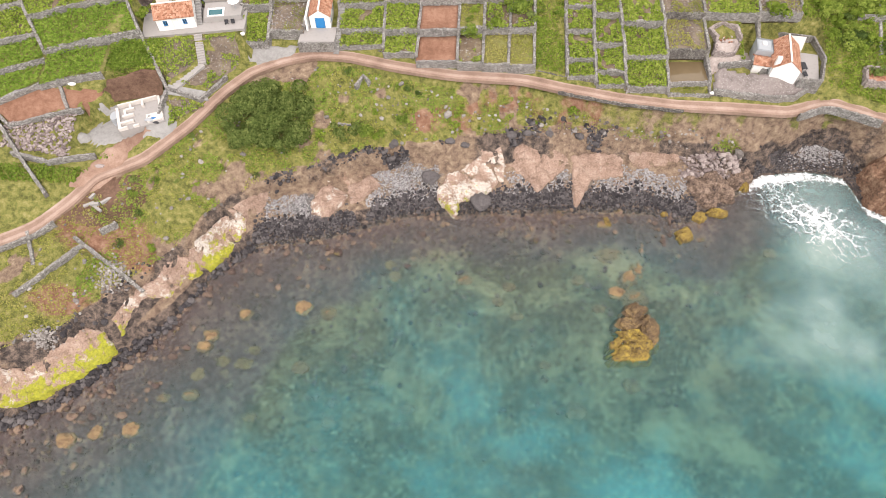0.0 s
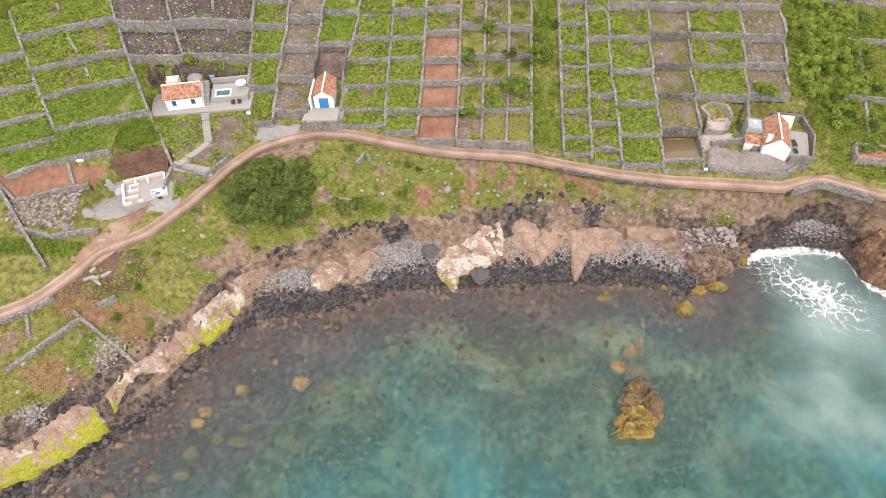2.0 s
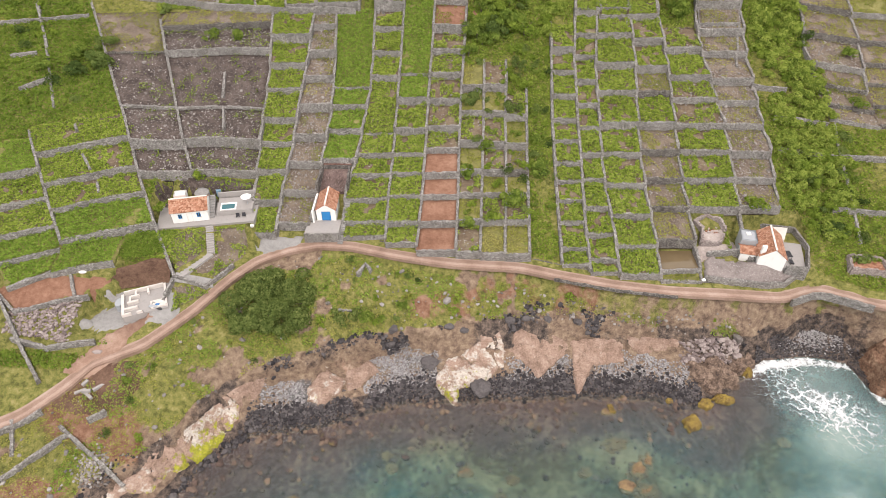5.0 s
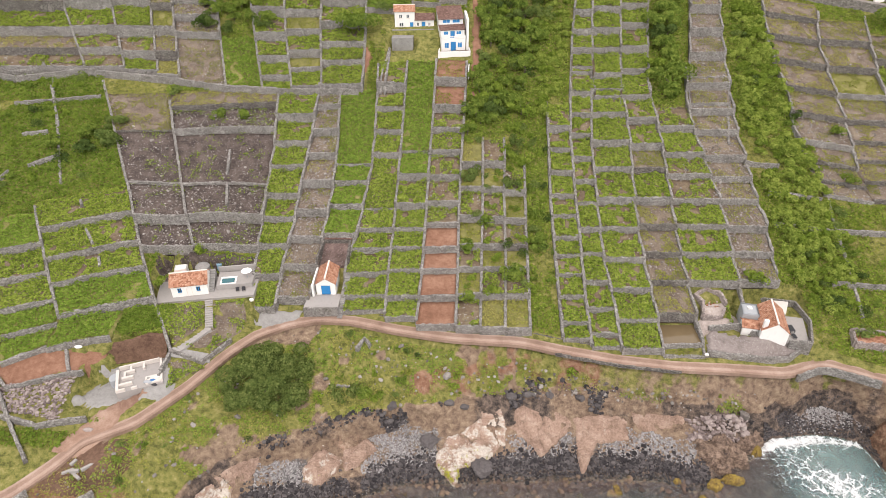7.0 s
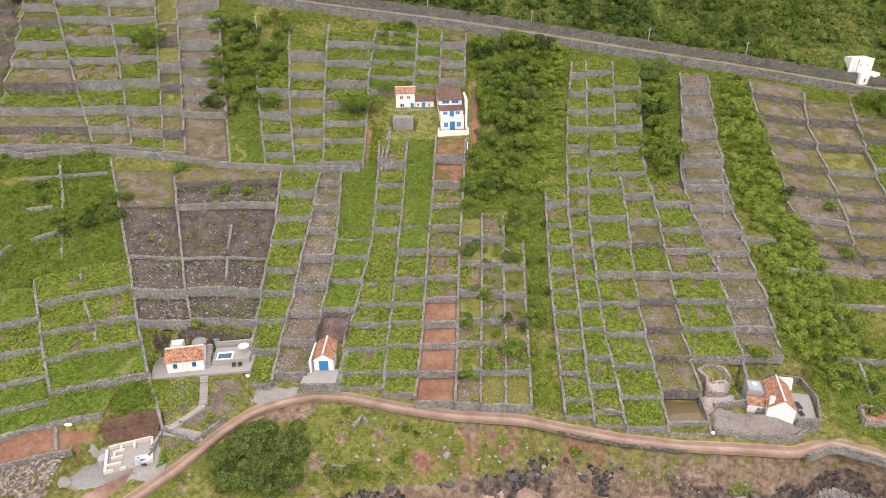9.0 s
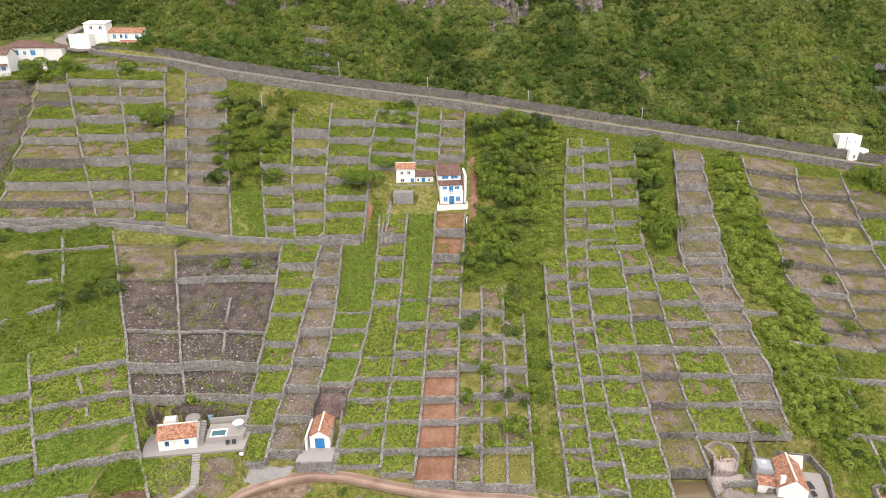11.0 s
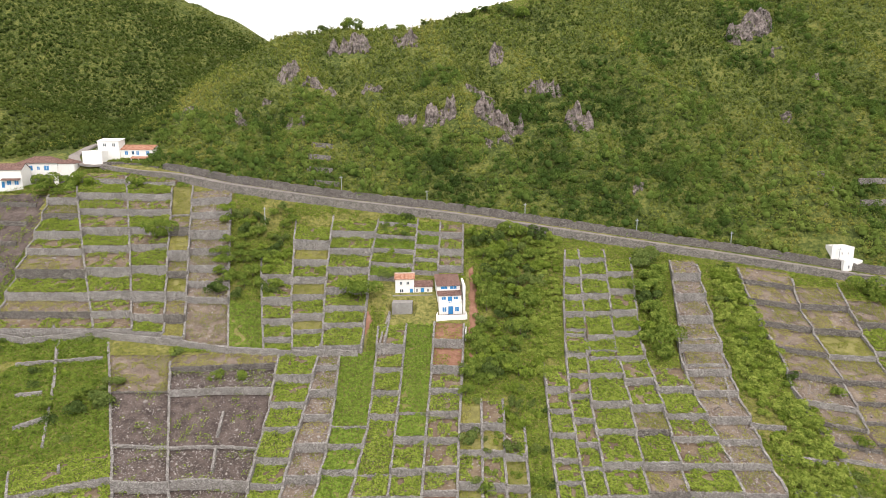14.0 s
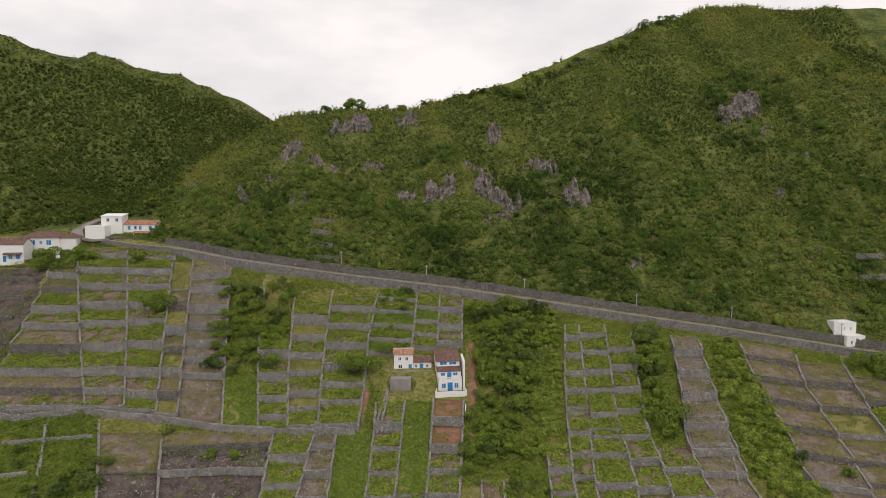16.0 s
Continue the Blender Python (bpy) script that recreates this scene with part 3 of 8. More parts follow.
def rocks(name, places, sizes, mat, label, seed, shapes=SMALL, tris=SMALL_F, bury=0.25, category="rocks", kind="stuff", height=ground_z):
    """Loose stones lying on the ground, as one mesh."""
    g = np.random.default_rng(seed)
    places, sizes = np.asarray(places, float), np.asarray(sizes, float)
    n = len(places)
    sh = np.array(shapes)[g.integers(0, len(shapes), n)]
    a = g.uniform(0, 2 * math.pi, n)
    c, s = np.cos(a)[:, None], np.sin(a)[:, None]
    x = sh[..., 0] * c - sh[..., 1] * s
    y = sh[..., 0] * s + sh[..., 1] * c
    tilt = g.normal(0, 0.25, (n, 1))
    v = np.stack([x, y, sh[..., 2] + x * tilt], -1) * sizes[:, None, None]
    v[..., 0] += places[:, 0:1]
    v[..., 1] += places[:, 1:2]
    v[..., 2] += (height(places[:, 0], places[:, 1]) + sizes * (0.6 - bury))[:, None]
    f = (tris[None] + np.arange(n)[:, None, None] * sh.shape[1]).reshape(-1, 3)
    return thing(name, mesh_of(name, v.reshape(-1, 3), f, mat), label, category, kind=kind)


def stone_mat(name, stops, patch=0.3, moss=None, loose=True):
    """Rock; loose stones differ one from the next, a solid mass varies over itself."""
    n = Nodes(name)
    v = n.math("ADD", n.math("MULTIPLY", n.island() if loose else n.punch(n.noise(0.8, 5.0, 0.7), 1.8), 0.5), n.math("MULTIPLY", n.noise(patch, 4.0), 0.25))
    v = n.math("ADD", v, n.math("MULTIPLY", n.punch(n.noise(3.0, 6.0, 0.7)), 0.3))
    c = n.ramp(v, stops)
    if moss:
        c = n.mix(n.step(n.noise(0.5, 5.0, 0.7), 0.56, 0.66), c, moss)
    return n.finish(c, 0.85, n.bump(n.noise(5.0, 6.0, 0.7), 0.7, 0.2), 0.3)


M_RUBBLE = stone_mat("field_rubble", [(0.25, (0.1, 0.086, 0.078)), (0.5, (0.22, 0.2, 0.186)), (0.85, (0.38, 0.355, 0.335))])


# ---------------------------------------------------------------- terraced fields
rng = np.random.default_rng(7)


def leaves(centers, normals, sizes, spread_=0.6):
    """Verts and triangles of one pointed leaf spray at each centre, facing about along its normal."""
    n = len(centers)
    nrm = normals + rng.normal(0, spread_, (n, 3))
    nrm /= np.linalg.norm(nrm, axis=1, keepdims=True) + 1e-9
    ref = rng.normal(0, 1, (n, 3))
    u = np.cross(nrm, ref)
    u /= np.linalg.norm(u, axis=1, keepdims=True) + 1e-9
    v = np.cross(nrm, u)
    s = np.asarray(sizes)[:, None] * 0.62
    verts = np.stack([centers + u * s, centers - u * s * 0.55 + v * s * 0.8, centers - u * s * 0.45 - v * s * 0.75], 1).reshape(-1, 3)
    return verts, np.arange(3 * n).reshape(n, 3)


def on_line(line, y):
    p = np.array(line)
    return np.interp(y, p[:, 1], p[:, 0])


STRIPS = []   # left line, right line, fronts, skew, lift


def corner(line, y):
    """Point of a slope line at y, the line going straight on past its ends."""
    return float(on_line(line, y)), float(y)


# lift: share of a terrace's rise that its wall takes; the bed slopes through the rest


def tread(x, y):
    """Height of the terrace bed at a place, or of the ground where there is none."""
    for A, B, fronts, skew, lift in STRIPS:
        xa, xb = on_line(A, y), on_line(B, y)
        if not xa <= x <= xb:
            continue
        f = (x - xa) / max(xb - xa, 0.1)
        yc = y - skew * (f - 0.5)
        if fronts[0] <= yc <= fronts[-1]:
            i = min(int(np.searchsorted(fronts, yc, side="right")) - 1, len(fronts) - 2)
            lift = 0.03 if fronts[i + 1] - fronts[i] > 12 else lift
            s = (yc - fronts[i]) / (fronts[i + 1] - fronts[i])
            z0, z1 = land(x, fronts[i] + skew * (f - 0.5))[0], land(x, fronts[i + 1] + skew * (f - 0.5))[0]
            return float(z0 + (z1 - z0) * (lift + (1 - lift) * s))
    return float(land(x, y)[0])


def rubble_wall(pts, lo, hi, half, seed, mat):
    """A dry-stone wall along pts: battered sides, loose uneven top. Returns its mesh."""
    pts, lo, hi = np.asarray(pts, float), np.asarray(lo, float), np.asarray(hi, float)
    n = len(pts)
    tan = np.gradient(pts, axis=0)
    tan /= np.linalg.norm(tan, axis=1, keepdims=True) + 1e-9
    nor = np.stack([-tan[:, 1], tan[:, 0]], 1)
    r = np.random.default_rng(seed)
    prof = ((1.15, 0.0), (1.1, 0.35), (1.0, 0.7), (0.85, 1.0), (-0.85, 1.0), (-1.0, 0.7), (-1.1, 0.35), (-1.15, 0.0))
    rings = []
    for o, f in prof:
        off = o * half + r.normal(0, 0.045, n)
        z = lo + (hi - lo) * f + (r.normal(0, 0.07, n) if f > 0.9 else r.normal(0, 0.02, n))
        xy = pts + nor * off[:, None] + tan * r.normal(0, 0.05, (n, 1))
        rings.append(np.column_stack([xy, z]))
    v = np.stack(rings, 1).reshape(-1, 3)
    k = len(prof)
    faces = []
    for i in range(n - 1):
        for j in range(k):
            a, b = i * k + j, i * k + (j + 1) % k
            faces.append((a, b, b + k, a + k))
    faces.append(tuple(range(k - 1, -1, -1)))
    faces.append(tuple((n - 1) * k + j for j in range(k)))
    return mesh_of("wall", v, faces, mat)


def samples(a, b, step):
    n = max(3, int(math.dist(a, b) / step) + 1)
    f = np.linspace(0, 1, n)[:, None]
    return np.array(a)[None] * (1 - f) + np.array(b)[None] * f


# code: bed material, leaf material, leaves per m2, leaf size, height, cover, wall material, words
CROPS = {
    "v": (M_SOIL, M_VINE, 46, 0.33, 0.95, 0.82, M_STONE, "terrace planted with bright green grape vines", "green vines trained low over stony soil"),
    "b": (M_TURF, M_MEADOW, 40, 0.34, 1.0, 0.98, M_STONE, "overgrown terrace under dense green brambles", "dense green brambles and bracken"),
    "g": (M_TURF, M_GRASS, 18, 0.26, 0.35, 0.6, M_STONE, "abandoned terrace of dry yellow-green grass", "tufts of yellow-green grass and weeds"),
    "h": (M_ROCKY, M_GRASS, 26, 0.24, 0.35, 0.56, M_DARKSTONE, "fallow terrace of brown earth and thin grass", "thin yellow-green grass tufts on brown earth"),
    "r": (M_ROCKY, M_GRASS, 16, 0.24, 0.3, 0.44, M_STONE, "bare stony terrace with rubble and dry weeds", "scattered dry weeds among rubble"),
    "m": (M_SOIL, M_VINE, 30, 0.32, 0.7, 0.5, M_STONE, "stony terrace with scattered young vines", "scattered young green vines"),
    "o": (M_RED, None, 0, 0, 0, 0, M_STONE, "bare terrace of tilled red-brown soil", ""),
    "k": (M_DARKSOIL, M_BRAMBLE, 8, 0.3, 0.4, 0.3, M_STONE, "dark stony fallow terrace strewn with rocks", "sparse weeds on dark stony soil"),
    "e": (M_RED, M_GRASS, 14, 0.26, 0.3, 0.5, M_STONE, "fallow terrace of red earth and dry grass", "dry grass tufts on red earth"),
    "p": (M_RED, None, 0, 0, 0, 0, M_STONE, "walled pond of brown water on a terrace", ""),
}


def terrace(A, B, y0, y1, skew, code, seed, lift):
    soil, leaf, per, size, tall, cover, stone, words, crop_words = CROPS[code]
    r = np.random.default_rng(seed)
    nu, nv = 9, 7
    if y1 - y0 > 12:   # an unterraced meadow
        lift, nv = 0.03, 16
    f, s = np.meshgrid(np.linspace(0, 1, nu), np.linspace(0, 1, nv))
    yl = (y0 - skew / 2) * (1 - s) + (y1 - skew / 2) * s
    yr = (y0 + skew / 2) * (1 - s) + (y1 + skew / 2) * s
    Y = yl * (1 - f) + yr * f
    X = on_line(A, yl) * (1 - f) + on_line(B, yr) * f
    zf = land(X[0], Y[0])
    zb = land(X[-1], Y[-1])
    Z = zf + (zb - zf) * (lift + (1 - lift) * s) + rough(X, Y, 1.7, seed % 97) * 0.1 + (0.2 if lift < 0.1 else 0.0)
    Z[0] -= 0.05
    if code == "p":
        Z[:] = zf.mean() + 0.75
    top = np.stack([X, Y, Z], -1)
    under = top.copy()
    under[..., 2] = np.minimum(land(X, Y), Z) - 0.9
    v = np.concatenate([top.reshape(-1, 3), under.reshape(-1, 3)])
    g = grid_faces(nu, nv)
    k = nu * nv
    rim = [j for j in range(nu)] + [i * nu + nu - 1 for i in range(1, nv)] + [(nv - 1) * nu + j for j in range(nu - 2, -1, -1)] + [i * nu for i in range(nv - 2, 0, -1)]
    sides = [(rim[i], rim[i] + k, rim[(i + 1) % len(rim)] + k, rim[(i + 1) % len(rim)]) for i in range(len(rim))]
    faces = [tuple(q) for q in g.tolist()] + sides + [tuple(x + k for x in reversed(q)) for q in g.tolist()]
    base = Vector((float(X[0].mean()), float(Y[0].mean()), float(zf.mean())))
    bed = thing("terrace_bed", mesh_of("terrace_bed", v - np.array(base), faces, soil, True), words, "terrace", "terraced fields", at=base)
    # retaining wall along the lower edge
    a, b = (X[0, 0], Y[0, 0]), (X[0, -1], Y[0, -1])
    pts = samples(a, b, 0.7)
    lo = land(pts[:, 0], pts[:, 1]) - 0.5
    hi = np.interp(np.linspace(0, 1, len(pts)), np.linspace(0, 1, nu), Z[0]) + 0.22 + 0.12 * r.random()
    wall = rubble_wall(pts - np.array(base)[:2] + [0, 0.12], lo - base.z, hi - base.z, 0.3, seed + 5, stone)
    part("retaining_wall", wall, bed, "grey dry-stone retaining wall")
    if code == "p":
        z = float(Z.mean()) + 0.12
        q = np.array([[X[0, 0], Y[0, 0] + 0.4, z], [X[0, -1], Y[0, -1] + 0.4, z], [X[-1, -1], Y[-1, -1], z], [X[-1, 0], Y[-1, 0], z]])
        part("pond_water", mesh_of("pond_water", q - np.array(base), [(0, 1, 2, 3)], M_POND), bed, "still brown water")
    if code in "rkmh":
        m_ = int(abs((X[0, -1] - X[0, 0]) * (y1 - y0)) * {"r": 3.0, "k": 2.8, "m": 0.9, "h": 0.5}[code])
        f3, s3 = r.random(m_), r.random(m_)
        y3 = y0 + (y1 - y0) * s3 + skew * (f3 - 0.5)
        x3 = on_line(A, y3) + 0.3 + (on_line(B, y3) - on_line(A, y3) - 0.6) * f3
        z3 = land(x3, y0 + skew * (f3 - 0.5)) * (1 - lift) * (1 - s3) + land(x3, y1 + skew * (f3 - 0.5)) * (1 - (1 - lift) * (1 - s3))
        rocks("loose_rubble", np.column_stack([x3, y3]), 0.07 + r.gamma(2.0, 0.045, m_), M_RUBBLE, "loose grey stones strewn over the terrace", seed, bury=0.3, height=lambda a_, b_: z3)
    if leaf is None:
        return bed
    area = float((on_line(B, (y0 + y1) / 2) - on_line(A, (y0 + y1) / 2)) * (y1 - y0))
    count = int(area * per)
    ff, ss = r.random(count), r.random(count)
    yy = y0 + (y1 - y0) * ss + skew * (ff - 0.5)
    xa, xb = on_line(A, yy), on_line(B, yy)
    xx = xa + 0.35 + (xb - xa - 0.7) * ff
    clump = rough(xx, yy, 1.5, 71 + seed % 13, 2) * 0.7 + rough(xx, yy, 4.0, 83, 2) * 0.5
    keep = clump > (0.5 - cover) * 1.1
    xx, yy, ff, ss, clump = xx[keep], yy[keep], ff[keep], ss[keep], clump[keep]
    if len(xx) < 5:
        return bed
    zf2, zb2 = land(xx, y0 + skew * (ff - 0.5)), land(xx, y1 + skew * (ff - 0.5))
    ground_ = zf2 + (zb2 - zf2) * (lift + (1 - lift) * ss)
    ground_ = ground_ + (0.2 if lift < 0.1 else 0.0)
    height = tall * np.clip(0.4 + clump * 1.3, 0.12, 1.4)
    zz = ground_ + 0.08 + height * r.random(len(xx)) ** 0.6
    nrm = np.tile([0.0, -0.15, 1.0], (len(xx), 1))
    lv, lf = leaves(np.column_stack([xx, yy, zz]), nrm, size * r.uniform(0.6, 1.3, len(xx)), 0.55)
    name = {"v": "grape_vines", "m": "grape_vines", "b": "brambles"}.get(code, "weeds")
    thing(name, mesh_of(name, lv, lf, leaf), crop_words, "plants", "crops on the terraces", "stuff")
    return bed


def water_plain(name, color):
    n = Nodes(name)
    return n.finish(n.mix(n.noise(0.4), color, tuple(c * 0.7 for c in color)), 0.08, n.bump(n.noise(3.0), 0.05, 0.05), 0.5)


M_POND = water_plain("pond_water", (0.17, 0.125, 0.07))


def terraces(A, B, fronts, codes, skew=0.0, lift=0.54):
    STRIPS.append((A, B, fronts, skew, lift))
    for i, code in enumerate(codes):
        if code == "-":
            continue
        terrace(A, B, fronts[i], fronts[i + 1], skew, code, len(STRIPS) * 40 + i, lift)


def slope_wall(line, name="dry_stone_wall", half=0.3, over=0.4, mat=None, start=None, end=None):
    """A dividing wall that runs up the slope and steps with the terraces on both sides."""
    p = np.array(line, float)
    y0, y1 = start or p[0, 1], end or p[-1, 1]
    ys = np.linspace(y0, y1, max(4, int((y1 - y0) / 0.8)))
    xs = on_line(line, ys)
    hi = np.array([max(tread(x - 0.5, y), tread(x + 0.5, y)) + over for x, y in zip(xs, ys)])
    lo = land(xs, ys) - 0.6
    seed = int(abs(xs[0] * 13 + ys[0] * 7)) + 3
    base = Vector((xs[0], ys[0], lo[0]))
    me = rubble_wall(np.column_stack([xs, ys]) - [base.x, base.y], lo - base.z, hi - base.z, half, seed, mat or M_STONE)
    return thing(name, me, "grey dry-stone wall stepping up between the terraces", "stone wall", "dividing walls", at=base)


def stone_wall(pts, over=0.9, half=0.3, mat=None, label="loose grey dry-stone field wall"):
    """A free wall over the ground along a few plan points."""
    chain = np.concatenate([samples(a, b, 0.8)[:-1] for a, b in zip(pts, pts[1:])] + [np.array(pts[-1:], float)])
    z = np.array([tread(x, y) for x, y in chain])
    base = Vector((*chain[0], z[0]))
    me = rubble_wall(chain - chain[0], z - 0.5 - base.z, z + over - base.z, half, int(abs(chain[0][0] * 31 + chain[0][1] * 17)), mat or M_STONE)
    return thing("dry_stone_wall", me, label, "stone wall", "field walls", at=base)


# Lines that run up the slope, (x, y), from the shore track or the mid wall upwards.
V0 = [(-51.6, 88.7), (-58.2, 100.1), (-62.8, 108.9), (-70.0, 124.5), (-74.4, 132.9), (-84.0, 152.5), (-89.6, 163.4)]
V1 = [(-52.6, 110.9), (-56.2, 119.2), (-60.5, 130.3), (-65.8, 144.6), (-69.5, 154.8)]
V2 = [(-39.7, 99.4), (-40.0, 110.9), (-40.2, 119.0), (-40.7, 132.6), (-40.9, 140.9), (-41.6, 149.9), (-42.7, 160.1)]
V3 = [(-34.5, 101.1), (-34.3, 111.8), (-33.4, 121.4), (-32.9, 135.0), (-32.3, 145.1), (-32.2, 160.4)]
V4 = [(-27.8, 104.3), (-26.9, 115.0), (-26.3, 121.8), (-25.7, 130.6), (-25.8, 143.5), (-26.8, 160.0)]
V5 = [(-21.1, 101.7), (-20.9, 112.3), (-19.2, 118.2), (-18.3, 126.0), (-17.1, 136.7), (-16.9, 145.2), (-17.1, 160.0), (-17.4, 168.6)]
V6 = [(-12.0, 99.9), (-11.6, 111.6), (-11.0, 121.1), (-10.6, 133.0), (-10.2, 146.6), (-9.9, 159.9), (-9.7, 170.6)]
V7 = [(-5.5, 97.6), (-4.6, 108.6), (-4.0, 120.6), (-3.5, 134.4), (-2.6, 152.0), (-1.9, 170.6)]
V8 = [(2.4, 95.9), (3.0, 108.1), (3.4, 121.8), (4.2, 137.4), (5.2, 151.9), (6.2, 169.7)]
V9 = [(7.3, 95.4), (8.1, 110.7), (8.8, 124.6), (9.4, 138.2), (9.6, 144.4)]
V10 = [(12.2, 95.1), (13.3, 111.8), (13.8, 127.6), (14.6, 138.6), (14.8, 144.4)]
V10b = [(17.1, 94.4), (17.5, 101.6), (18.1, 118.5), (19.1, 136.3)]
V11 = [(23.4, 93.2), (23.6, 103.4), (23.9, 115.2), (24.3, 127.0), (25.3, 140.4), (26.3, 156.0)]
V12 = [(28.8, 91.5), (28.7, 99.7), (29.2, 109.7), (29.9, 126.9), (30.9, 143.9), (32.8, 159.7), (34.3, 169.8)]
V13 = [(34.3, 90.3), (34.3, 99.5), (33.8, 109.5), (34.1, 117.8), (34.9, 130.0), (35.5, 140.3), (37.4, 153.5), (39.6, 169.8)]
V14 = [(42.2, 89.6), (42.4, 98.4), (42.2, 107.0), (42.4, 116.4), (43.5, 128.4), (44.9, 140.4), (45.9, 153.6), (47.1, 169.8)]
V15 = [(50.3, 89.7), (50.5, 101.2), (50.4, 111.3), (50.9, 118.2), (51.7, 128.8), (52.6, 140.6), (53.0, 151.7), (53.5, 161.9)]
V16 = [(61.1, 100.3), (61.5, 110.3), (62.0, 115.6), (62.6, 125.9), (62.0, 137.2), (61.4, 147.9), (62.1, 155.7), (64.5, 168.1)]
V17 = [(69.8, 107.4), (70.5, 113.4), (71.6, 121.8), (71.2, 126.3), (71.8, 135.9), (71.9, 142.7), (73.3, 153.9), (75.7, 172.1)]
V18 = [(84.0, 97.6), (85.6, 111.2), (86.2, 119.5), (87.5, 127.1), (87.6, 137.0), (87.0, 145.9), (89.3, 159.7), (90.0, 170.2)]
X5 = [(-16.3, 158.6), (-16.0, 166.5), (-14.7, 174.0)]
X12 = [(32.5, 156.0), (35.4, 178.5), (39.3, 199.0)]
X13 = [(38.5, 155.0), (40.8, 178.5), (43.5, 199.1)]
X14 = [(44.9, 154.1), (48.1, 174.5), (51.7, 199.5)]
X15 = [(52.2, 154.2), (55.4, 174.6), (59.4, 196.7)]
X16 = [(61.8, 150.5), (65.3, 166.6), (69.5, 185.9), (71.7, 195.9)]
X17 = [(69.0, 141.6), (74.3, 162.5), (76.5, 177.0), (79.3, 193.7)]
R0 = [(86.6, 133.8), (86.3, 146.5), (89.0, 158.2), (88.6, 172.8), (91.2, 189.1), (92.0, 193.0)]
R1 = [(96.8, 133.5), (99.7, 148.1), (101.8, 165.6), (102.9, 177.4), (106.5, 188.3)]
R2 = [(110.6, 133.0), (111.7, 149.8), (114.8, 166.7), (117.0, 177.6), (119.8, 187.4)]
R3 = [(125.3, 132.2), (124.5, 153.5), (126.8, 171.0), (128.2, 182.6)]
W0 = [(-124.4, 172.4), (-128.2, 190.5), (-132.0, 207.5), (-137.4, 225.6)]
W1 = [(-95.3, 167.2), (-109.2, 190.6), (-124.9, 218.3), (-129.5, 227.0)]
W2 = [(-84.4, 166.4), (-95.0, 190.5), (-107.9, 218.5), (-114.1, 231.8)]
W3 = [(-75.3, 165.0), (-84.2, 192.2), (-95.1, 225.4)]
W4 = [(-69.4, 164.0), (-78.4, 194.2), (-88.3, 226.8)]
W5 = [(-56.5, 160.4), (-64.0, 187.3), (-72.7, 219.9)]
W6 = [(-46.8, 159.2), (-50.7, 173.5), (-55.5, 192.5)]
W7 = [(-39.4, 160.0), (-43.2, 177.5), (-46.6, 198.8), (-48.4, 210.8)]
W8 = [(-31.6, 159.5), (-33.7, 177.7), (-35.3, 199.5), (-36.2, 212.2)]
W9 = [(-21.2, 159.5), (-21.4, 173.9), (-21.9, 190.7), (-21.0, 210.4)]
U = [(-73.7, 93.4), (-78.5, 101.2), (-84.6, 111.8), (-89.6, 120.6)]
UL = [(-80.1, 83.0), (-87.6, 93.4), (-96.3, 105.6), (-106.0, 119.9)]
UU = [(-86.7, 127.4), (-92.8, 141.9), (-103.9, 165.9)]
UW = [(-107.2, 123.2), (-116.0, 141.3), (-128.2, 165.9)]

# Fronts of the terraces, from low to high, and what grows on each.
terraces(V2, V3, [100.3, 107.5, 114.6, 121.6, 127.2, 135.3, 142.1, 149.8, 159.8], 'vvvvvvvv', skew=0.8)
terraces(V3, V4, [103.1, 110.5, 117.1, 123.7, 131.2, 139.2, 146.0, 154.2, 160.0], 'rrrrrrrr', skew=0.3)
terraces(V4, V5, [117.8, 125.3, 131.7, 137.1, 160.0], 'bbbb', skew=-0.1)
terraces(V5, V6, [101.0, 103.9, 108.8, 114.5, 119.2, 124.9, 138.9, 145.8, 153.1, 159.9, 169.6], 'vvvvvvvvvv', skew=-0.4)
terraces(V6, V7, [98.7, 102.9, 109.0, 114.2, 118.7, 124.4, 132.4, 140.3, 169.6], 'vvvvvvbb', skew=-0.4)
terraces(V7, V8, [96.2, 102.4, 108.6, 113.5, 119.7, 124.8, 132.1, 139.2, 146.3, 152.8, 161.9, 170.6], 'oooommmmmee', skew=-0.3)
terraces(V8, V9, [95.5, 102.5, 108.7, 113.9, 120.8, 128.8, 135.3, 144.1], 'mgmgmgg', skew=-0.1)
terraces(V9, V10, [95.1, 102.4, 108.6, 113.8, 120.4, 128.3, 135.5, 144.1], 'gmgmmgm', skew=-0.1)
terraces(V10, V10b, [94.7, 102.2, 108.4, 113.6, 120.0, 127.4, 134.9], 'gmghgm', skew=-0.2)
terraces(V11, V12, [92.7, 95.6, 101.5, 106.4, 111.0, 115.1, 120.8, 126.1, 132.5, 139.4, 145.7, 155.1], 'vvvvvvvvvvv', skew=-0.1)
terraces(V12, V13, [90.9, 93.3, 98.4, 104.4, 110.8, 117.1, 123.7, 130.0, 136.7, 143.8, 150.5, 157.6, 165.1, 169.8], 'vvvvvvvvvvvvv', skew=-0.1)
terraces(V13, V14, [90.0, 95.8, 102.5, 109.5, 117.1, 124.5, 133.3, 141.1, 150.5, 158.6, 166.0, 169.8], 'vvvvvvvvvvv', skew=0.1)
terraces(V14, V15, [89.5, 91.3, 97.2, 104.6, 111.1, 118.0, 124.7, 133.5, 140.4, 148.7, 157.6], 'gphhhhvhvv', skew=0.3)
terraces(V15, V16, [104.9, 111.4, 118.3, 125.0, 132.1, 138.0, 146.0, 154.7], 'vvvmmvm', skew=0.2)
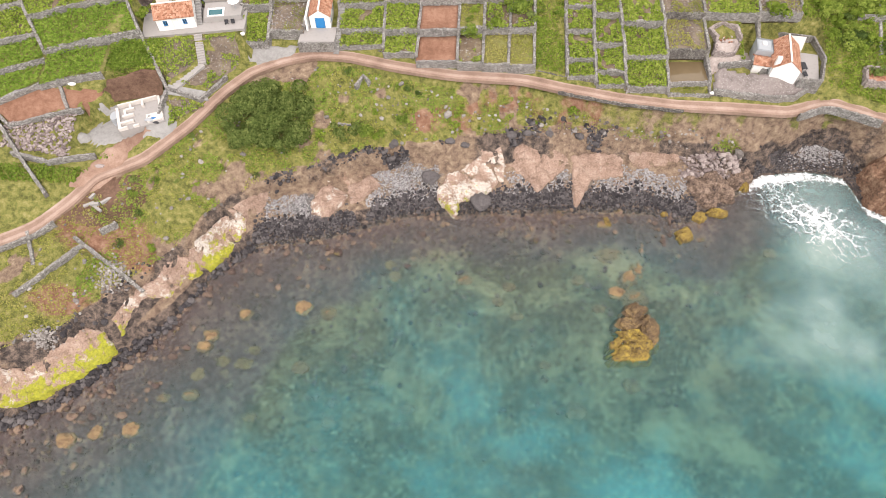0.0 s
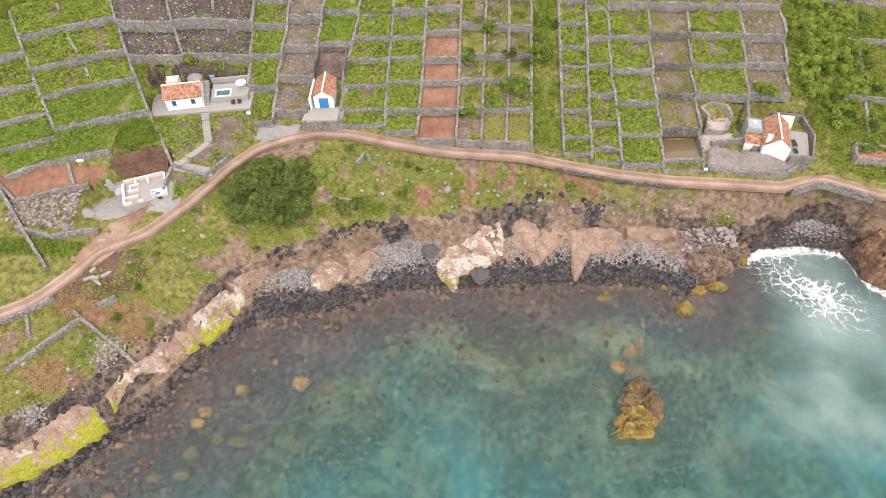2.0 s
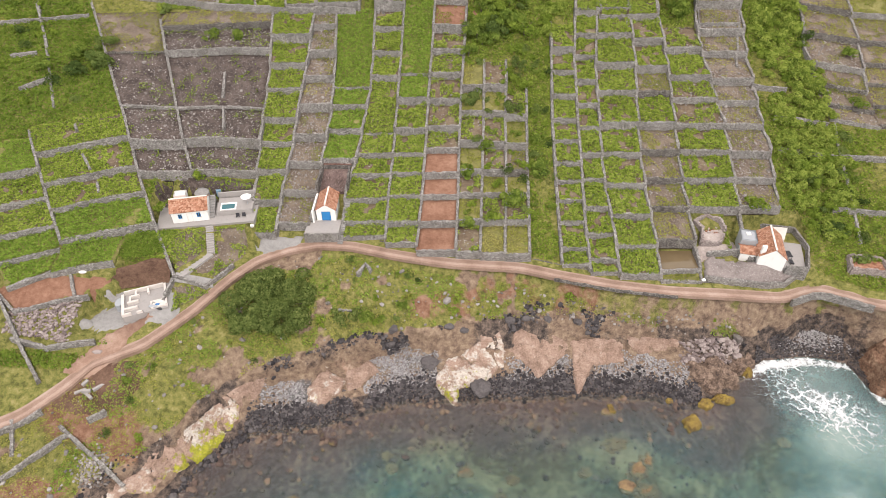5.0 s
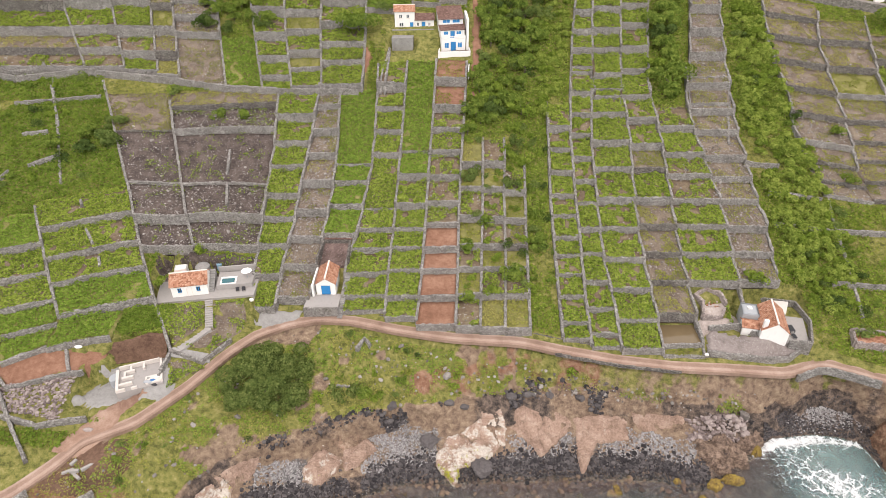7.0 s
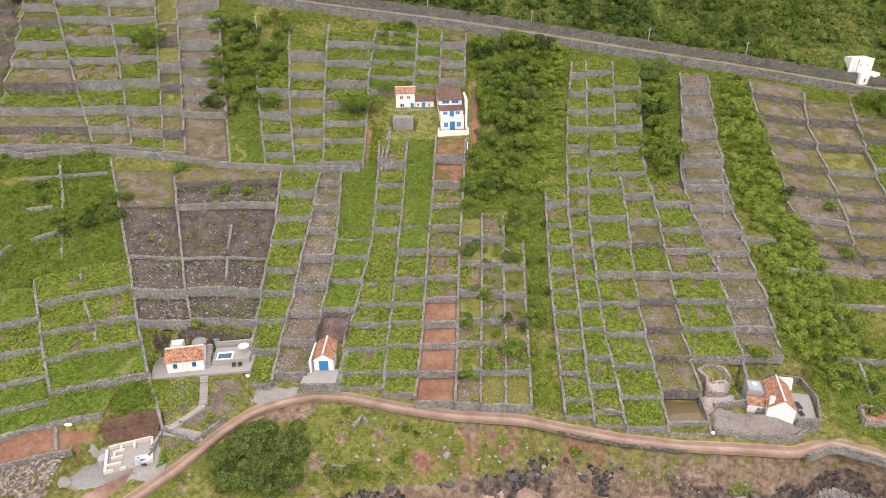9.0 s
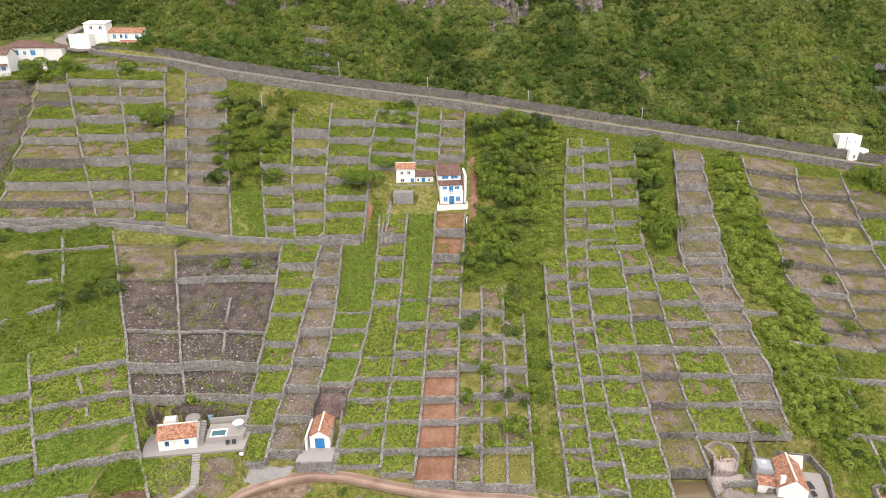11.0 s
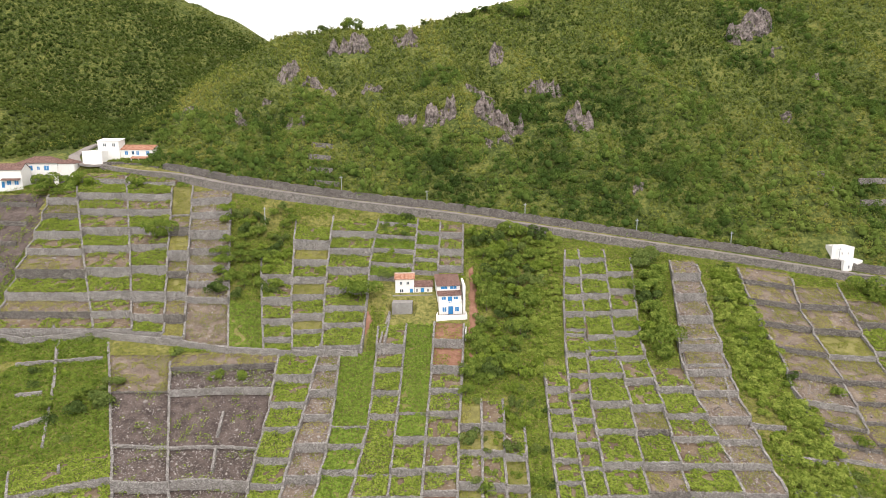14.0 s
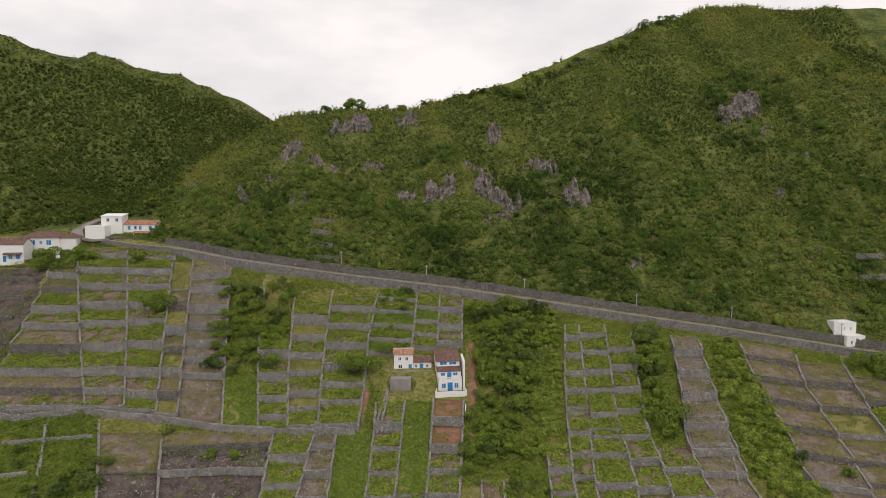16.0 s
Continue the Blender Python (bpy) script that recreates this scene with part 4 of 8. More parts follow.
terraces(V16, V17, [105.3, 111.8, 118.0, 125.3, 131.5, 137.3, 145.3, 151.8, 159.8, 170.0], 'rrrrrrrrr', skew=0.3)
terraces(X12, X13, [158.1, 166.5, 172.3, 178.5, 185.1, 192.1, 199.5], 'vvvvvv', skew=0.1)
terraces(X13, X14, [156.4, 163.4, 172.4, 178.6, 186.4, 193.5, 200.3], 'vvvvvv', skew=0.2)
terraces(X14, X15, [156.1, 165.5, 172.4, 180.9, 187.8, 195.1], 'vvvvv', skew=0.2)
terraces(X16, X17, [153.3, 162.4, 170.6, 179.1, 187.3, 196.1], 'rrrrr', skew=0.2)
terraces(R0, R1, [125.7, 129.8, 135.2, 141.0, 150.1, 159.1, 168.6, 177.3, 185.5, 193.1], 'rhhrhhhhh', skew=-2.8, lift=0.36)
terraces(R1, R2, [124.2, 129.4, 135.6, 141.4, 147.9, 156.8, 166.3, 175.9, 185.4], 'hhhhhghh', skew=-1.0, lift=0.36)
terraces(R2, R3, [127.1, 133.4, 140.2, 147.6, 157.8, 168.7, 180.0], 'hvgvvh', skew=-0.4, lift=0.36)
terraces(W0, W1, [166.4, 171.9, 177.8, 185.7, 195.2, 201.9, 210.6, 218.2, 226.0], 'mhvhmvhm', skew=0.0, lift=0.54)
terraces(W1, W2, [166.4, 171.9, 178.1, 186.5, 196.4, 203.7, 212.8, 220.6, 229.0, 235.0], 'mmvmvmmvm', skew=0.0, lift=0.54)
terraces(W2, W3, [165.5, 170.5, 177.1, 186.9, 196.7, 203.9, 212.5, 220.4, 228.4, 232.8], 'vmvvmvmvm', skew=-0.5, lift=0.54)
terraces(W3, W4, [163.3, 169.9, 177.4, 185.4, 192.0, 202.7, 211.8, 226.3], 'ghghghg', skew=-0.4, lift=0.54)
terraces(W4, W5, [161.7, 176.3, 181.8, 187.4, 193.9, 200.4, 209.7, 216.4, 223.5], 'rrrrrrrr', skew=-0.5, lift=0.54)
terraces(W5, W6, [159.6, 176.3], 'b', skew=0.1, lift=0.54)
terraces(W6, W7, [159.2, 163.4, 169.0, 175.8, 183.3, 191.7], 'vvvvv', skew=0.2, lift=0.54)
terraces(W7, W8, [160.0, 166.4, 170.9, 177.6, 183.6, 190.0, 196.8, 206.3], 'vgvgvgv', skew=0.4, lift=0.54)
terraces(W8, W9, [160.1, 168.2, 173.8, 179.8, 187.2, 195.0, 202.3, 209.9], 'vvvvvvv', skew=0.3, lift=0.54)
terraces(V0, V1, [110.5, 117.6, 128.4, 144.6, 158.4], 'kkkh', skew=0.4)
terraces(V1, V2, [112.4, 119.5, 129.4, 144.8, 153.2, 160.0], 'kkkkh', skew=2.2)
VB = [(-63.6, 86.0), (-62.8, 98.0)]
terraces(U, VB, [88.6, 95.0], 'b', skew=3.4)
terraces(U, V0, [96.2, 103.2, 109.0, 116.3, 124.8], 'bvvv', skew=5.4)
terraces(UL, U, [85.6, 90.4, 95.4, 101.4, 108.0, 117.2], 'bbvvb', skew=3.6)

W10 = [(-8.8, 186.0), (-8.2, 200.0), (-7.8, 212.0)]
V7_UP = [(-1.1, 188.0), (-0.3, 211.1)]
V8_UP = [(6.3, 188.0), (7.2, 210.6)]
terraces(V7_UP, V8_UP, [189.2, 195.8, 203.8, 210.5], 'mmm')
terraces(W9, W10, [185.4, 190.6, 196.4, 202.2, 208.6, 213.0], 'bvbvb', skew=-0.6, lift=0.42)
terraces(W10, V7_UP, [188.0, 193.0, 198.6, 204.6, 211.0], 'vvbv', skew=-0.3, lift=0.42)
for line in (W10, V7_UP, V8_UP, V0, V1, V2, V3, V4, V5, V6, V7, V8, V9, V10, V10b, V11, V12, V13, V14, V15, V16, V17, X5, X12, X13, X14, X15, X16, X17, R0, R1, R2, W0, W1, W2, W3, W4, W5, W6, W7, W8, W9, U, UU):
    slope_wall(line)
slope_wall(V18, end=126.0)
# ---------------------------------------------------------------- tracks and roads
def ribbon(line, half, lift, step=1.0, crown=0.0, cols=5, height=land):
    """A strip of road laid over the ground along a line (x, y, ...)."""
    p = np.array([q[:2] for q in line], float)
    d = np.concatenate([[0], np.cumsum(np.linalg.norm(np.diff(p, axis=0), axis=1))])
    s = np.linspace(0, d[-1], int(d[-1] / step) + 2)
    c = np.column_stack([np.interp(s, d, p[:, 0]), np.interp(s, d, p[:, 1])])
    for _ in range(3):
        c[1:-1] = (c[:-2] + 2 * c[1:-1] + c[2:]) / 4
    t = np.gradient(c, axis=0)
    t /= np.linalg.norm(t, axis=1, keepdims=True)
    nor = np.stack([-t[:, 1], t[:, 0]], 1)
    o = np.linspace(-1, 1, cols)
    w = half * (1 + 0.08 * rough(s, s * 0, 6, 5))
    P = c[:, None, :] + nor[:, None, :] * (o[None, :] * w[:, None])[..., None]
    zc = height(c[:, 0], c[:, 1])
    for _ in range(4):
        zc[1:-1] = (zc[:-2] + 2 * zc[1:-1] + zc[2:]) / 4
    Z = zc[:, None] + lift + crown * (1 - o[None] ** 2)
    top = np.concatenate([P, Z[..., None]], -1)
    low = top.copy()
    low[..., 2] -= 0.7
    n, k = len(c), len(c) * cols
    g = grid_faces(cols, n)
    rim = [(i * cols, (i + 1) * cols) for i in range(n - 1)] + [((i + 1) * cols + cols - 1, i * cols + cols - 1) for i in range(n - 1)]
    faces = g[:, ::-1].tolist() + [(a, b, b + k, a + k) for a, b in rim]
    return np.concatenate([top.reshape(-1, 3), low.reshape(-1, 3)]), faces, c, nor, zc + lift


v, fcs, track, track_n, track_z = ribbon(ROAD, 1.6, 0.28, 0.8, 0.06, 9)
road_me = mesh_of("road", v, fcs, M_RUTTED, False)
set_attr(road_me, "across", np.tile(np.abs(np.linspace(-1, 1, 9)), len(v) // 9))
thing("road", road_me, "red-brown dirt track along the coast", "road", kind="structure")

v, fcs, hiway, hiway_n, hiway_z = ribbon(UPPER[2:], 1.9, 1.25, 1.2, height=lambda x, y: land(x, y) - 1.1 * ramp(-np.asarray(x, float), 90, 114))
thing("upper_road", mesh_of("upper_road", v, fcs, M_ASPHALT, False), "grey asphalt road across the wooded slope", "road", kind="structure")


def edge_wall(c, nor, z, off, lo, hi, half, mat, label, i0=0, i1=None, gap=None):
    i1 = i1 or len(c)
    pts = (c + nor * off)[i0:i1]
    base = Vector((*pts[0], z[i0]))
    top = z[i0:i1] + hi
    if gap is not None:
        top = top - gap * (np.arange(len(top)) % 9 == 0)
    me = rubble_wall(pts - pts[0], z[i0:i1] + lo - base.z, top - base.z, half, i0 + 11, mat)
    return thing("roadside_wall", me, label, "stone wall", "walls along the roads", at=base)


edge_wall(hiway, hiway_n, hiway_z, -2.2, -4.6, 0.1, 0.3, M_ROADSTONE, "tall grey retaining wall below the upper road")
edge_wall(hiway, hiway_n, hiway_z, 2.4, -1.2, 2.9, 0.4, M_DARKSTONE, "dark stone wall with drain gaps behind the upper road", int(np.argmax(hiway[:, 0] > -104)), gap=0.5)
inner = np.where((track[:, 0] > -21) & (track[:, 0] < 60))[0]
edge_wall(track, track_n, track_z, 2.05, -0.6, 0.55, 0.25, M_DARKSTONE, "low dark stone wall along the dirt track", int(inner[0]), int(inner[-1]))
outer = np.where((track[:, 0] > 22) & (track[:, 0] < 46))[0]
edge_wall(track, track_n, track_z, -1.75, -0.6, 0.0, 0.16, M_DARKSTONE, "dark stone bank wall under the dirt track", int(outer[0]), int(outer[-1]))
corner_ = np.where((track[:, 0] > 66) & (track[:, 0] < 84))[0]
edge_wall(track, track_n, track_z, -2.0, -1.3, 0.45, 0.25, M_STONE, "concrete-capped stone wall at the bend above the cove", int(corner_[0]), int(corner_[-1]))
outl = np.where((track[:, 0] > -86) & (track[:, 0] < -68))[0]
edge_wall(track, track_n, track_z, -2.2, -1.2, 0.4, 0.3, M_STONE, "grey dry-stone wall along the dirt track", int(outl[0]), int(outl[-1]))
# wall along the middle of the slope
stone_wall([(-128, 167), (-112, 163), (-95, 166), (-74, 163), (-56, 159.5), (-45, 158.5), (-30, 159), (-22, 159)], 1.7, 0.35, label="long grey stone wall across the middle of the slope")
# ---------------------------------------------------------------- trees and woods
def crown_cloud(n, r, seed, lobes=6, squash=0.8):
    """Leaf places and outward normals of a crown made of several uneven lobes, centred over its base."""
    g = np.random.default_rng(seed)
    cs = g.normal(0, 1, (lobes, 3)) * [0.46 * r, 0.46 * r, 0.3 * r]
    rs = g.uniform(0.36, 0.66, lobes) * r
    k = g.integers(0, lobes, n)
    d = g.normal(0, 1, (n, 3))
    d /= np.linalg.norm(d, axis=1, keepdims=True)
    d[:, 2] = np.where(d[:, 2] < -0.35, -d[:, 2], d[:, 2])
    p = cs[k] + d * (rs[k] * g.uniform(0.84, 1.03, n))[:, None]
    p[:, 2] = p[:, 2] * squash
    return p, d


def trunk_mesh(h, r, seed, limbs=3, spread_=1.2):
    """A tapered, leaning trunk with a few limbs."""
    g = np.random.default_rng(seed)
    verts, faces = [], []

    def tube(a, b, ra, rb, bend):
        a, b = np.array(a), np.array(b)
        k, sides, first = 3, 5, len(verts)
        t = (b - a) / np.linalg.norm(b - a)
        u = np.cross(t, [0.3, 1, 0.2])
        u /= np.linalg.norm(u)
        w = np.cross(t, u)
        for i in range(k):
            f = i / (k - 1)
            c = a + (b - a) * f + bend * math.sin(f * math.pi)
            for j in range(sides):
                q = 2 * math.pi * j / sides
                verts.append(c + (u * math.cos(q) + w * math.sin(q)) * (ra + (rb - ra) * f))
        for i in range(k - 1):
            for j in range(sides):
                x, y = first + i * sides + j, first + i * sides + (j + 1) % sides
                faces.append((x, y, y + sides, x + sides))
        faces.append(tuple(first + (k - 1) * sides + j for j in range(sides)))

    tube((0, 0, -0.3), (g.normal(0, 0.1) * h, g.normal(0, 0.1) * h, h), r, r * 0.55, g.normal(0, 0.12, 3))
    for _ in range(limbs):
        q = g.uniform(0, 2 * math.pi)
        z0 = g.uniform(0.45, 0.9) * h
        tube((0, 0, z0), (math.cos(q) * spread_, math.sin(q) * spread_, z0 + g.uniform(0.5, 1.2) * h), r * 0.45, r * 0.12, g.normal(0, 0.1, 3))
    return verts, faces


M_BARK = earth("bark", [(0.3, (0.06, 0.045, 0.035)), (0.6, (0.14, 0.11, 0.085)), (0.8, (0.22, 0.19, 0.15))], 3.0, 14.0, 0.8)


def tree(name, r, n, leaf, mat, seed, label, category="tree", trunk=None, group="", squash=0.85):
    """A tree or shrub standing at its own origin, r its crown's radius."""
    h = trunk if trunk is not None else r * 0.9
    ob = thing(name, None, label, category, group)
    tv, tf = trunk_mesh(h, max(0.06, r * 0.07), seed, 3, r * 0.5)
    part("trunk", mesh_of("trunk", tv, tf, M_BARK, True), ob)
    p, d = crown_cloud(n, r, seed + 1, 7, squash)
    p[:, 2] += h + 0.12 * r
    p[:, 2] = np.maximum(p[:, 2], 0.1)
    g = np.random.default_rng(seed + 2)
    lv, lf = leaves(p, d, leaf * g.uniform(0.6, 1.35, n), 0.38)
    part("crown", mesh_of("crown", lv, lf, mat), ob)
    return ob


def plant(template, x, y, scale=1.0, turn=0.0, sink=0.1, squash=1.0):
    z = tread(x, y) if y < 232 else zat(x, y)
    ob = copy_thing(template, Matrix.Translation((x, y, z - sink)) @ Matrix.Rotation(turn, 4, "Z"))
    ob.scale = (scale, scale, scale * squash)
    return ob


def park(ob, x, y, scale=1.0):
    """Sets the first of a kind in its own place too."""
    ob.location, ob.scale = (x, y, (tread(x, y) if y < 232 else zat(x, y)) - 0.1), (scale, scale, scale)


T_WOOD = [tree("tree", 2.6, 1500, 0.36, m, 100 + i, "leafy green tree in the grove between the terraces", group="grove trees", trunk=1.6)
          for i, m in enumerate((M_TREE, M_DARKTREE, M_BRAMBLE, M_TREE))]
T_SHRUB = [tree("shrub", 1.5, 420, 0.34, m, 140 + i, "rounded leafy green shrub on the slope", "shrub", 0.4, "shrubs on the slope", 0.8)
           for i, m in enumerate((M_BRAMBLE, M_DARKTREE, M_TREE))]


def scatter(n, inside, gap, seed, box):
    """Up to n places inside a region, at least gap apart."""
    g = np.random.default_rng(seed)
    out = []
    for _ in range(n * 30):
        x, y = g.uniform(box[0], box[1]), g.uniform(box[2], box[3])
        if inside(x, y) and all((x - a) ** 2 + (y - b) ** 2 > gap * gap for a, b in out):
            out.append((x, y))
            if len(out) == n:
                break
    return out


def between(A, B, y0, y1, pad=0.0):
    return lambda x, y: y0 < y < y1 and on_line(A, y) - pad < x < on_line(B, y) + pad


def fill(templates, places, s0, s1, seed):
    g = np.random.default_rng(seed)
    for i, (x, y) in enumerate(places):
        t = templates[int(g.integers(len(templates)))]
        s = g.uniform(s0, s1)
        if i < len(templates) and not t.get("parked"):
            t["parked"] = 1
            park(t, x, y, s)
        else:
            plant(t, x, y, s, g.uniform(0, 6.28))


GROVE_L = [(6.5, 134), (7.0, 146), (7.4, 157), (10.5, 172), (11.5, 186), (10, 207)]
GROVE_R = [(13.0, 134), (18.5, 146), (21.0, 157), (24.5, 172), (28.5, 186), (32.5, 203), (33, 207)]
fill(T_WOOD, scatter(58, between(GROVE_L, GROVE_R, 150, 206), 3.1, 11, (4, 40, 120, 208)), 0.7, 1.35, 12)
fill(T_SHRUB, scatter(70, between(GROVE_L, GROVE_R, 148, 207), 1.9, 13, (4, 40, 120, 208)), 0.6, 1.2, 14)
fill(T_WOOD, [(16.4, 152.8), (16.9, 147.2), (17.2, 142.4), (15.8, 139.0), (6.6, 152.2), (9.2, 149.0), (12.6, 150.4), (5.8, 145.6), (18.4, 136.8)], 0.62, 0.95, 15)
fill(T_SHRUB, scatter(34, between([(4.6, 96), (5.4, 148)], [(20, 96), (22, 148)], 104, 148), 2.2, 16, (3, 24, 96, 150)), 0.45, 0.95, 17)
THICK_L = [(75, 95), (73.5, 110), (74.5, 130), (76, 150), (79, 170), (83, 195)]
THICK_R = [(84, 93), (85, 111), (87, 130), (86, 146), (87, 160), (90, 192)]
T_THICK = [tree("thicket_bush", 2.3, 1150, 0.36, m, 120 + i, "broad bright green bush in the dense thicket", "bush", 0.6, "thicket bushes") for i, m in enumerate((M_CANE, M_CANE, M_BRAMBLE))]
fill(T_THICK, scatter(120, between(THICK_L, THICK_R, 99, 192), 2.0, 21, (70, 92, 92, 193)), 0.6, 1.05, 22)
fill(T_THICK, scatter(46, between([(22.5, 150), (26, 175), (33, 205)], [(26.5, 150), (33.5, 178), (38.5, 205)], 151, 205), 2.1, 23, (20, 40, 150, 206)), 0.5, 0.9, 24)
for k in T_WOOD + T_SHRUB + T_THICK:
    if "parked" in k:
        del k["parked"]


# ---------------------------------------------------------------- woods on the hill
def lumps(n, seed):
    """Rough lumps of foliage."""
    bm = bmesh.new()
    bmesh.ops.create_icosphere(bm, subdivisions=1, radius=1.0)
    v = np.array([p.co[:] for p in bm.verts])
    f = np.array([[q.index for q in p.verts] for p in bm.faces])
    bm.free()
    out = []
    for k in range(n):
        w = v * (1 + 0.75 * rough(v[:, 0] * 2 + k * 5, v[:, 1] * 2 + v[:, 2] * 1.7, 1.0, seed + k)[:, None])
        out.append(w * [1, np.random.default_rng(seed + k).uniform(0.75, 1.05), 0.9])
    return out, f


CORES, CORE_F = lumps(10, 360)


def woods(name, places, r0, r1, per, leaf, mat, label, seed, tall=1.2, bias=0.0, vary=1.0):
    """Many crowns, too many to count, as one object: each of several lobes of unlike size and tone."""
    g = np.random.default_rng(seed)
    n, lobes = len(places), 5
    r = g.uniform(r0, r1, n) * (0.7 + 0.6 * g.random(n))
    idx = np.repeat(np.arange(n), per)
    d = g.normal(0, 1, (n * per, 3))
    d /= np.linalg.norm(d, axis=1, keepdims=True)
    d[:, 2] = np.abs(d[:, 2]) - 0.3
    lobe = g.normal(0, 1, (n, lobes, 3)) * [0.46, 0.46, 0.34]
    big = g.uniform(0.3, 0.72, (n, lobes))
    k = g.integers(0, lobes, n * per)
    p = lobe[idx, k] * r[idx, None] + d * (r[idx] * big[idx, k] * g.uniform(0.75, 1.08, n * per))[:, None]
    p[:, 2] *= tall
    c = np.column_stack([places, ground_z(places[:, 0], places[:, 1])])
    c[:, 2] += r * g.uniform(0.3, 0.75, n)
    p = c[idx] + p
    lv, lf = leaves(p, d, leaf * g.uniform(0.55, 1.4, n * per), 0.55)
    # the dense inner foliage of each crown, a rough lump under the outer sprays
    core = np.array(CORES)[g.integers(0, len(CORES), n)] * r[:, None, None] * 0.36
    core[..., 2] *= tall
    core = core + c[:, None, :] - [0, 0, 0.2]
    cf = (CORE_F[None] + np.arange(n)[:, None, None] * core.shape[1]).reshape(-1, 3) + len(lv)
    me = mesh_of(name, np.concatenate([lv, core.reshape(-1, 3)]), np.concatenate([lf, cf]), mat, True)
    # tone by relief: olive on the spurs and on the dry lower slope, darker in the gullies
    spur = rough(places[:, 0] + 0.35 * places[:, 1], places[:, 1] * 0.22, 20, 25) + 0.5 * ramp(places[:, 0], 85, 130) * (1 - ramp(places[:, 1], 225, 285))
    spur = spur + 0.6 * ramp(-places[:, 0], 150, 170) * (1 - ramp(places[:, 1], 285, 310))
    own = np.clip(0.42 * vary * (g.random(n) - 0.5) + 0.36 + 0.62 * spur * vary + bias, 0, 1)
    tone = np.clip(own[idx] + g.uniform(-0.17, 0.17, (n, lobes))[idx, k] * vary, 0, 1)
    # cores a tenth lower in tone: shade inside the crowns put into the colour
    set_attr(me, "shade", np.concatenate([np.repeat(tone, 3), np.repeat(own * 0.9, core.shape[1])]))
    thing(name, me, label, "woods", kind="stuff")


def lattice(x0, x1, y0, y1, gap, seed):
    g = np.random.default_rng(seed)
    X, Y = np.meshgrid(np.arange(x0, x1, gap), np.arange(y0, y1, gap))
    return np.column_stack([X.ravel(), Y.ravel()]) + g.uniform(-0.48, 0.48, (X.size, 2)) * gap


# rock faces on the hill: x, y, width, height
CRAGS = ((25, 294, 8, 8), (45, 269, 12, 8.5), (16, 275, 15, 3.6), (23, 254, 25, 9), (54, 250, 11, 11), (3, 259, 7, 8), (21, 241, 13, 4.2), (135, 290, 22, 11), (140, 283, 11, 3.4), (135, 254, 5, 5),
         (69, 222, 5.4, 3), (-43, 304, 22, 9.5), (-17, 311, 14, 8), (-68, 286, 13, 9), (-52, 279, 15, 4), (-30, 279, 10, 3.2), (-3, 259, 14, 9), (-14, 262, 9, 5.6), (-80, 260, 7, 6), (-57, 257, 10, 3.6),
         (-105, 270, 5, 3), (-73, 274, 5, 3.5), (151, 265, 4.3, 4.3), (38, 274, 8, 4))


def clear_of_crags(p):
    """Woods keep off the rock faces and a little below them."""
    ok = np.ones(len(p), bool)
    stay = np.random.default_rng(36).random(len(p)) < 0.3
    for x, y, w, h in CRAGS:
        ok &= (((p[:, 0] - x) / (w * 0.52)) ** 4 + ((p[:, 1] - y + 2.2) / (0.36 * h + 1.6)) ** 2 > 1) | stay
    return ok


pl = lattice(-175, 240, 185, 400, 1.9, 31)
up_y, cr_y = along(LINES[5], pl[:, 0])[0], along(LINES[6], pl[:, 0])[0]
bare = rough(pl[:, 0], pl[:, 1], 16, 77)
tall_ = rough(pl[:, 0], pl[:, 1], 22, 79) + 0.9 * (1 - (pl[:, 1] - up_y) / np.maximum(cr_y - up_y, 5) * 1.8)
on_hill = (pl[:, 1] > up_y + 3.4) & (pl[:, 1] < cr_y + 5) & (pl[:, 0] > -165) & ~((pl[:, 0] < -112) & (pl[:, 1] < 262))
near_house = (pl[:, 0] > 116) & (pl[:, 0] < 133) & (pl[:, 1] < 203)
top_field = (pl[:, 0] > 12) & (pl[:, 0] < 125) & (pl[:, 1] > cr_y - 8) & (rough(pl[:, 0], pl[:, 1], 9, 81) < 0.3)
on_hill &= clear_of_crags(pl) & ~top_field & ~near_house
thin = np.random.default_rng(32).random(len(pl))
woods("hill_heath", pl[on_hill & (tall_ < 0.15)], 0.8, 1.7, 28, 0.5, M_FOREST, "low evergreen heath on the upper hillside", 33, 1.5, 0.12)
woods("hill_woods", pl[on_hill & (tall_ >= 0.15) & (thin < 0.36)], 1.5, 3.3, 150, 0.46, M_LAUREL, "dense evergreen woods on the steep hillside", 34, 1.15, 0.02)
woods("hill_scrub", pl[on_hill & (tall_ >= 0.15) & (thin > 0.42)], 0.8, 1.6, 34, 0.42, M_FOREST, "low green scrub between the trees", 35, 1.2, 0.06)
pl = lattice(-420, -90, 246, 590, 2.9, 41)
fy = along(LINES[8], pl[:, 0])[0]
ok = (pl[:, 1] < fy + 4) & (pl[:, 1] > np.where(pl[:, 0] < -112, np.where(pl[:, 0] < -160, 246, 256), along(LINES[6], pl[:, 0])[0] + 6))
ok &= (pl[:, 0] > -0.82 * pl[:, 1]) | (np.random.default_rng(42).random(len(pl)) < 0.3)
brow = pl[:, 1] > fy - 16
woods("far_woods", pl[ok & ~brow], 1.5, 3.3, 24, 0.7, M_FARWOOD_SHADED, "green woods on the hill across the valley, cloud shade in their colour", 43, 1.0, -0.06, 0.4)
woods("far_heath", pl[ok & brow], 0.7, 1.5, 36, 0.5, M_FARWOOD_SHADED, "low green heath along the brow of the far hill", 44, 0.8, 0.1, 0.6)
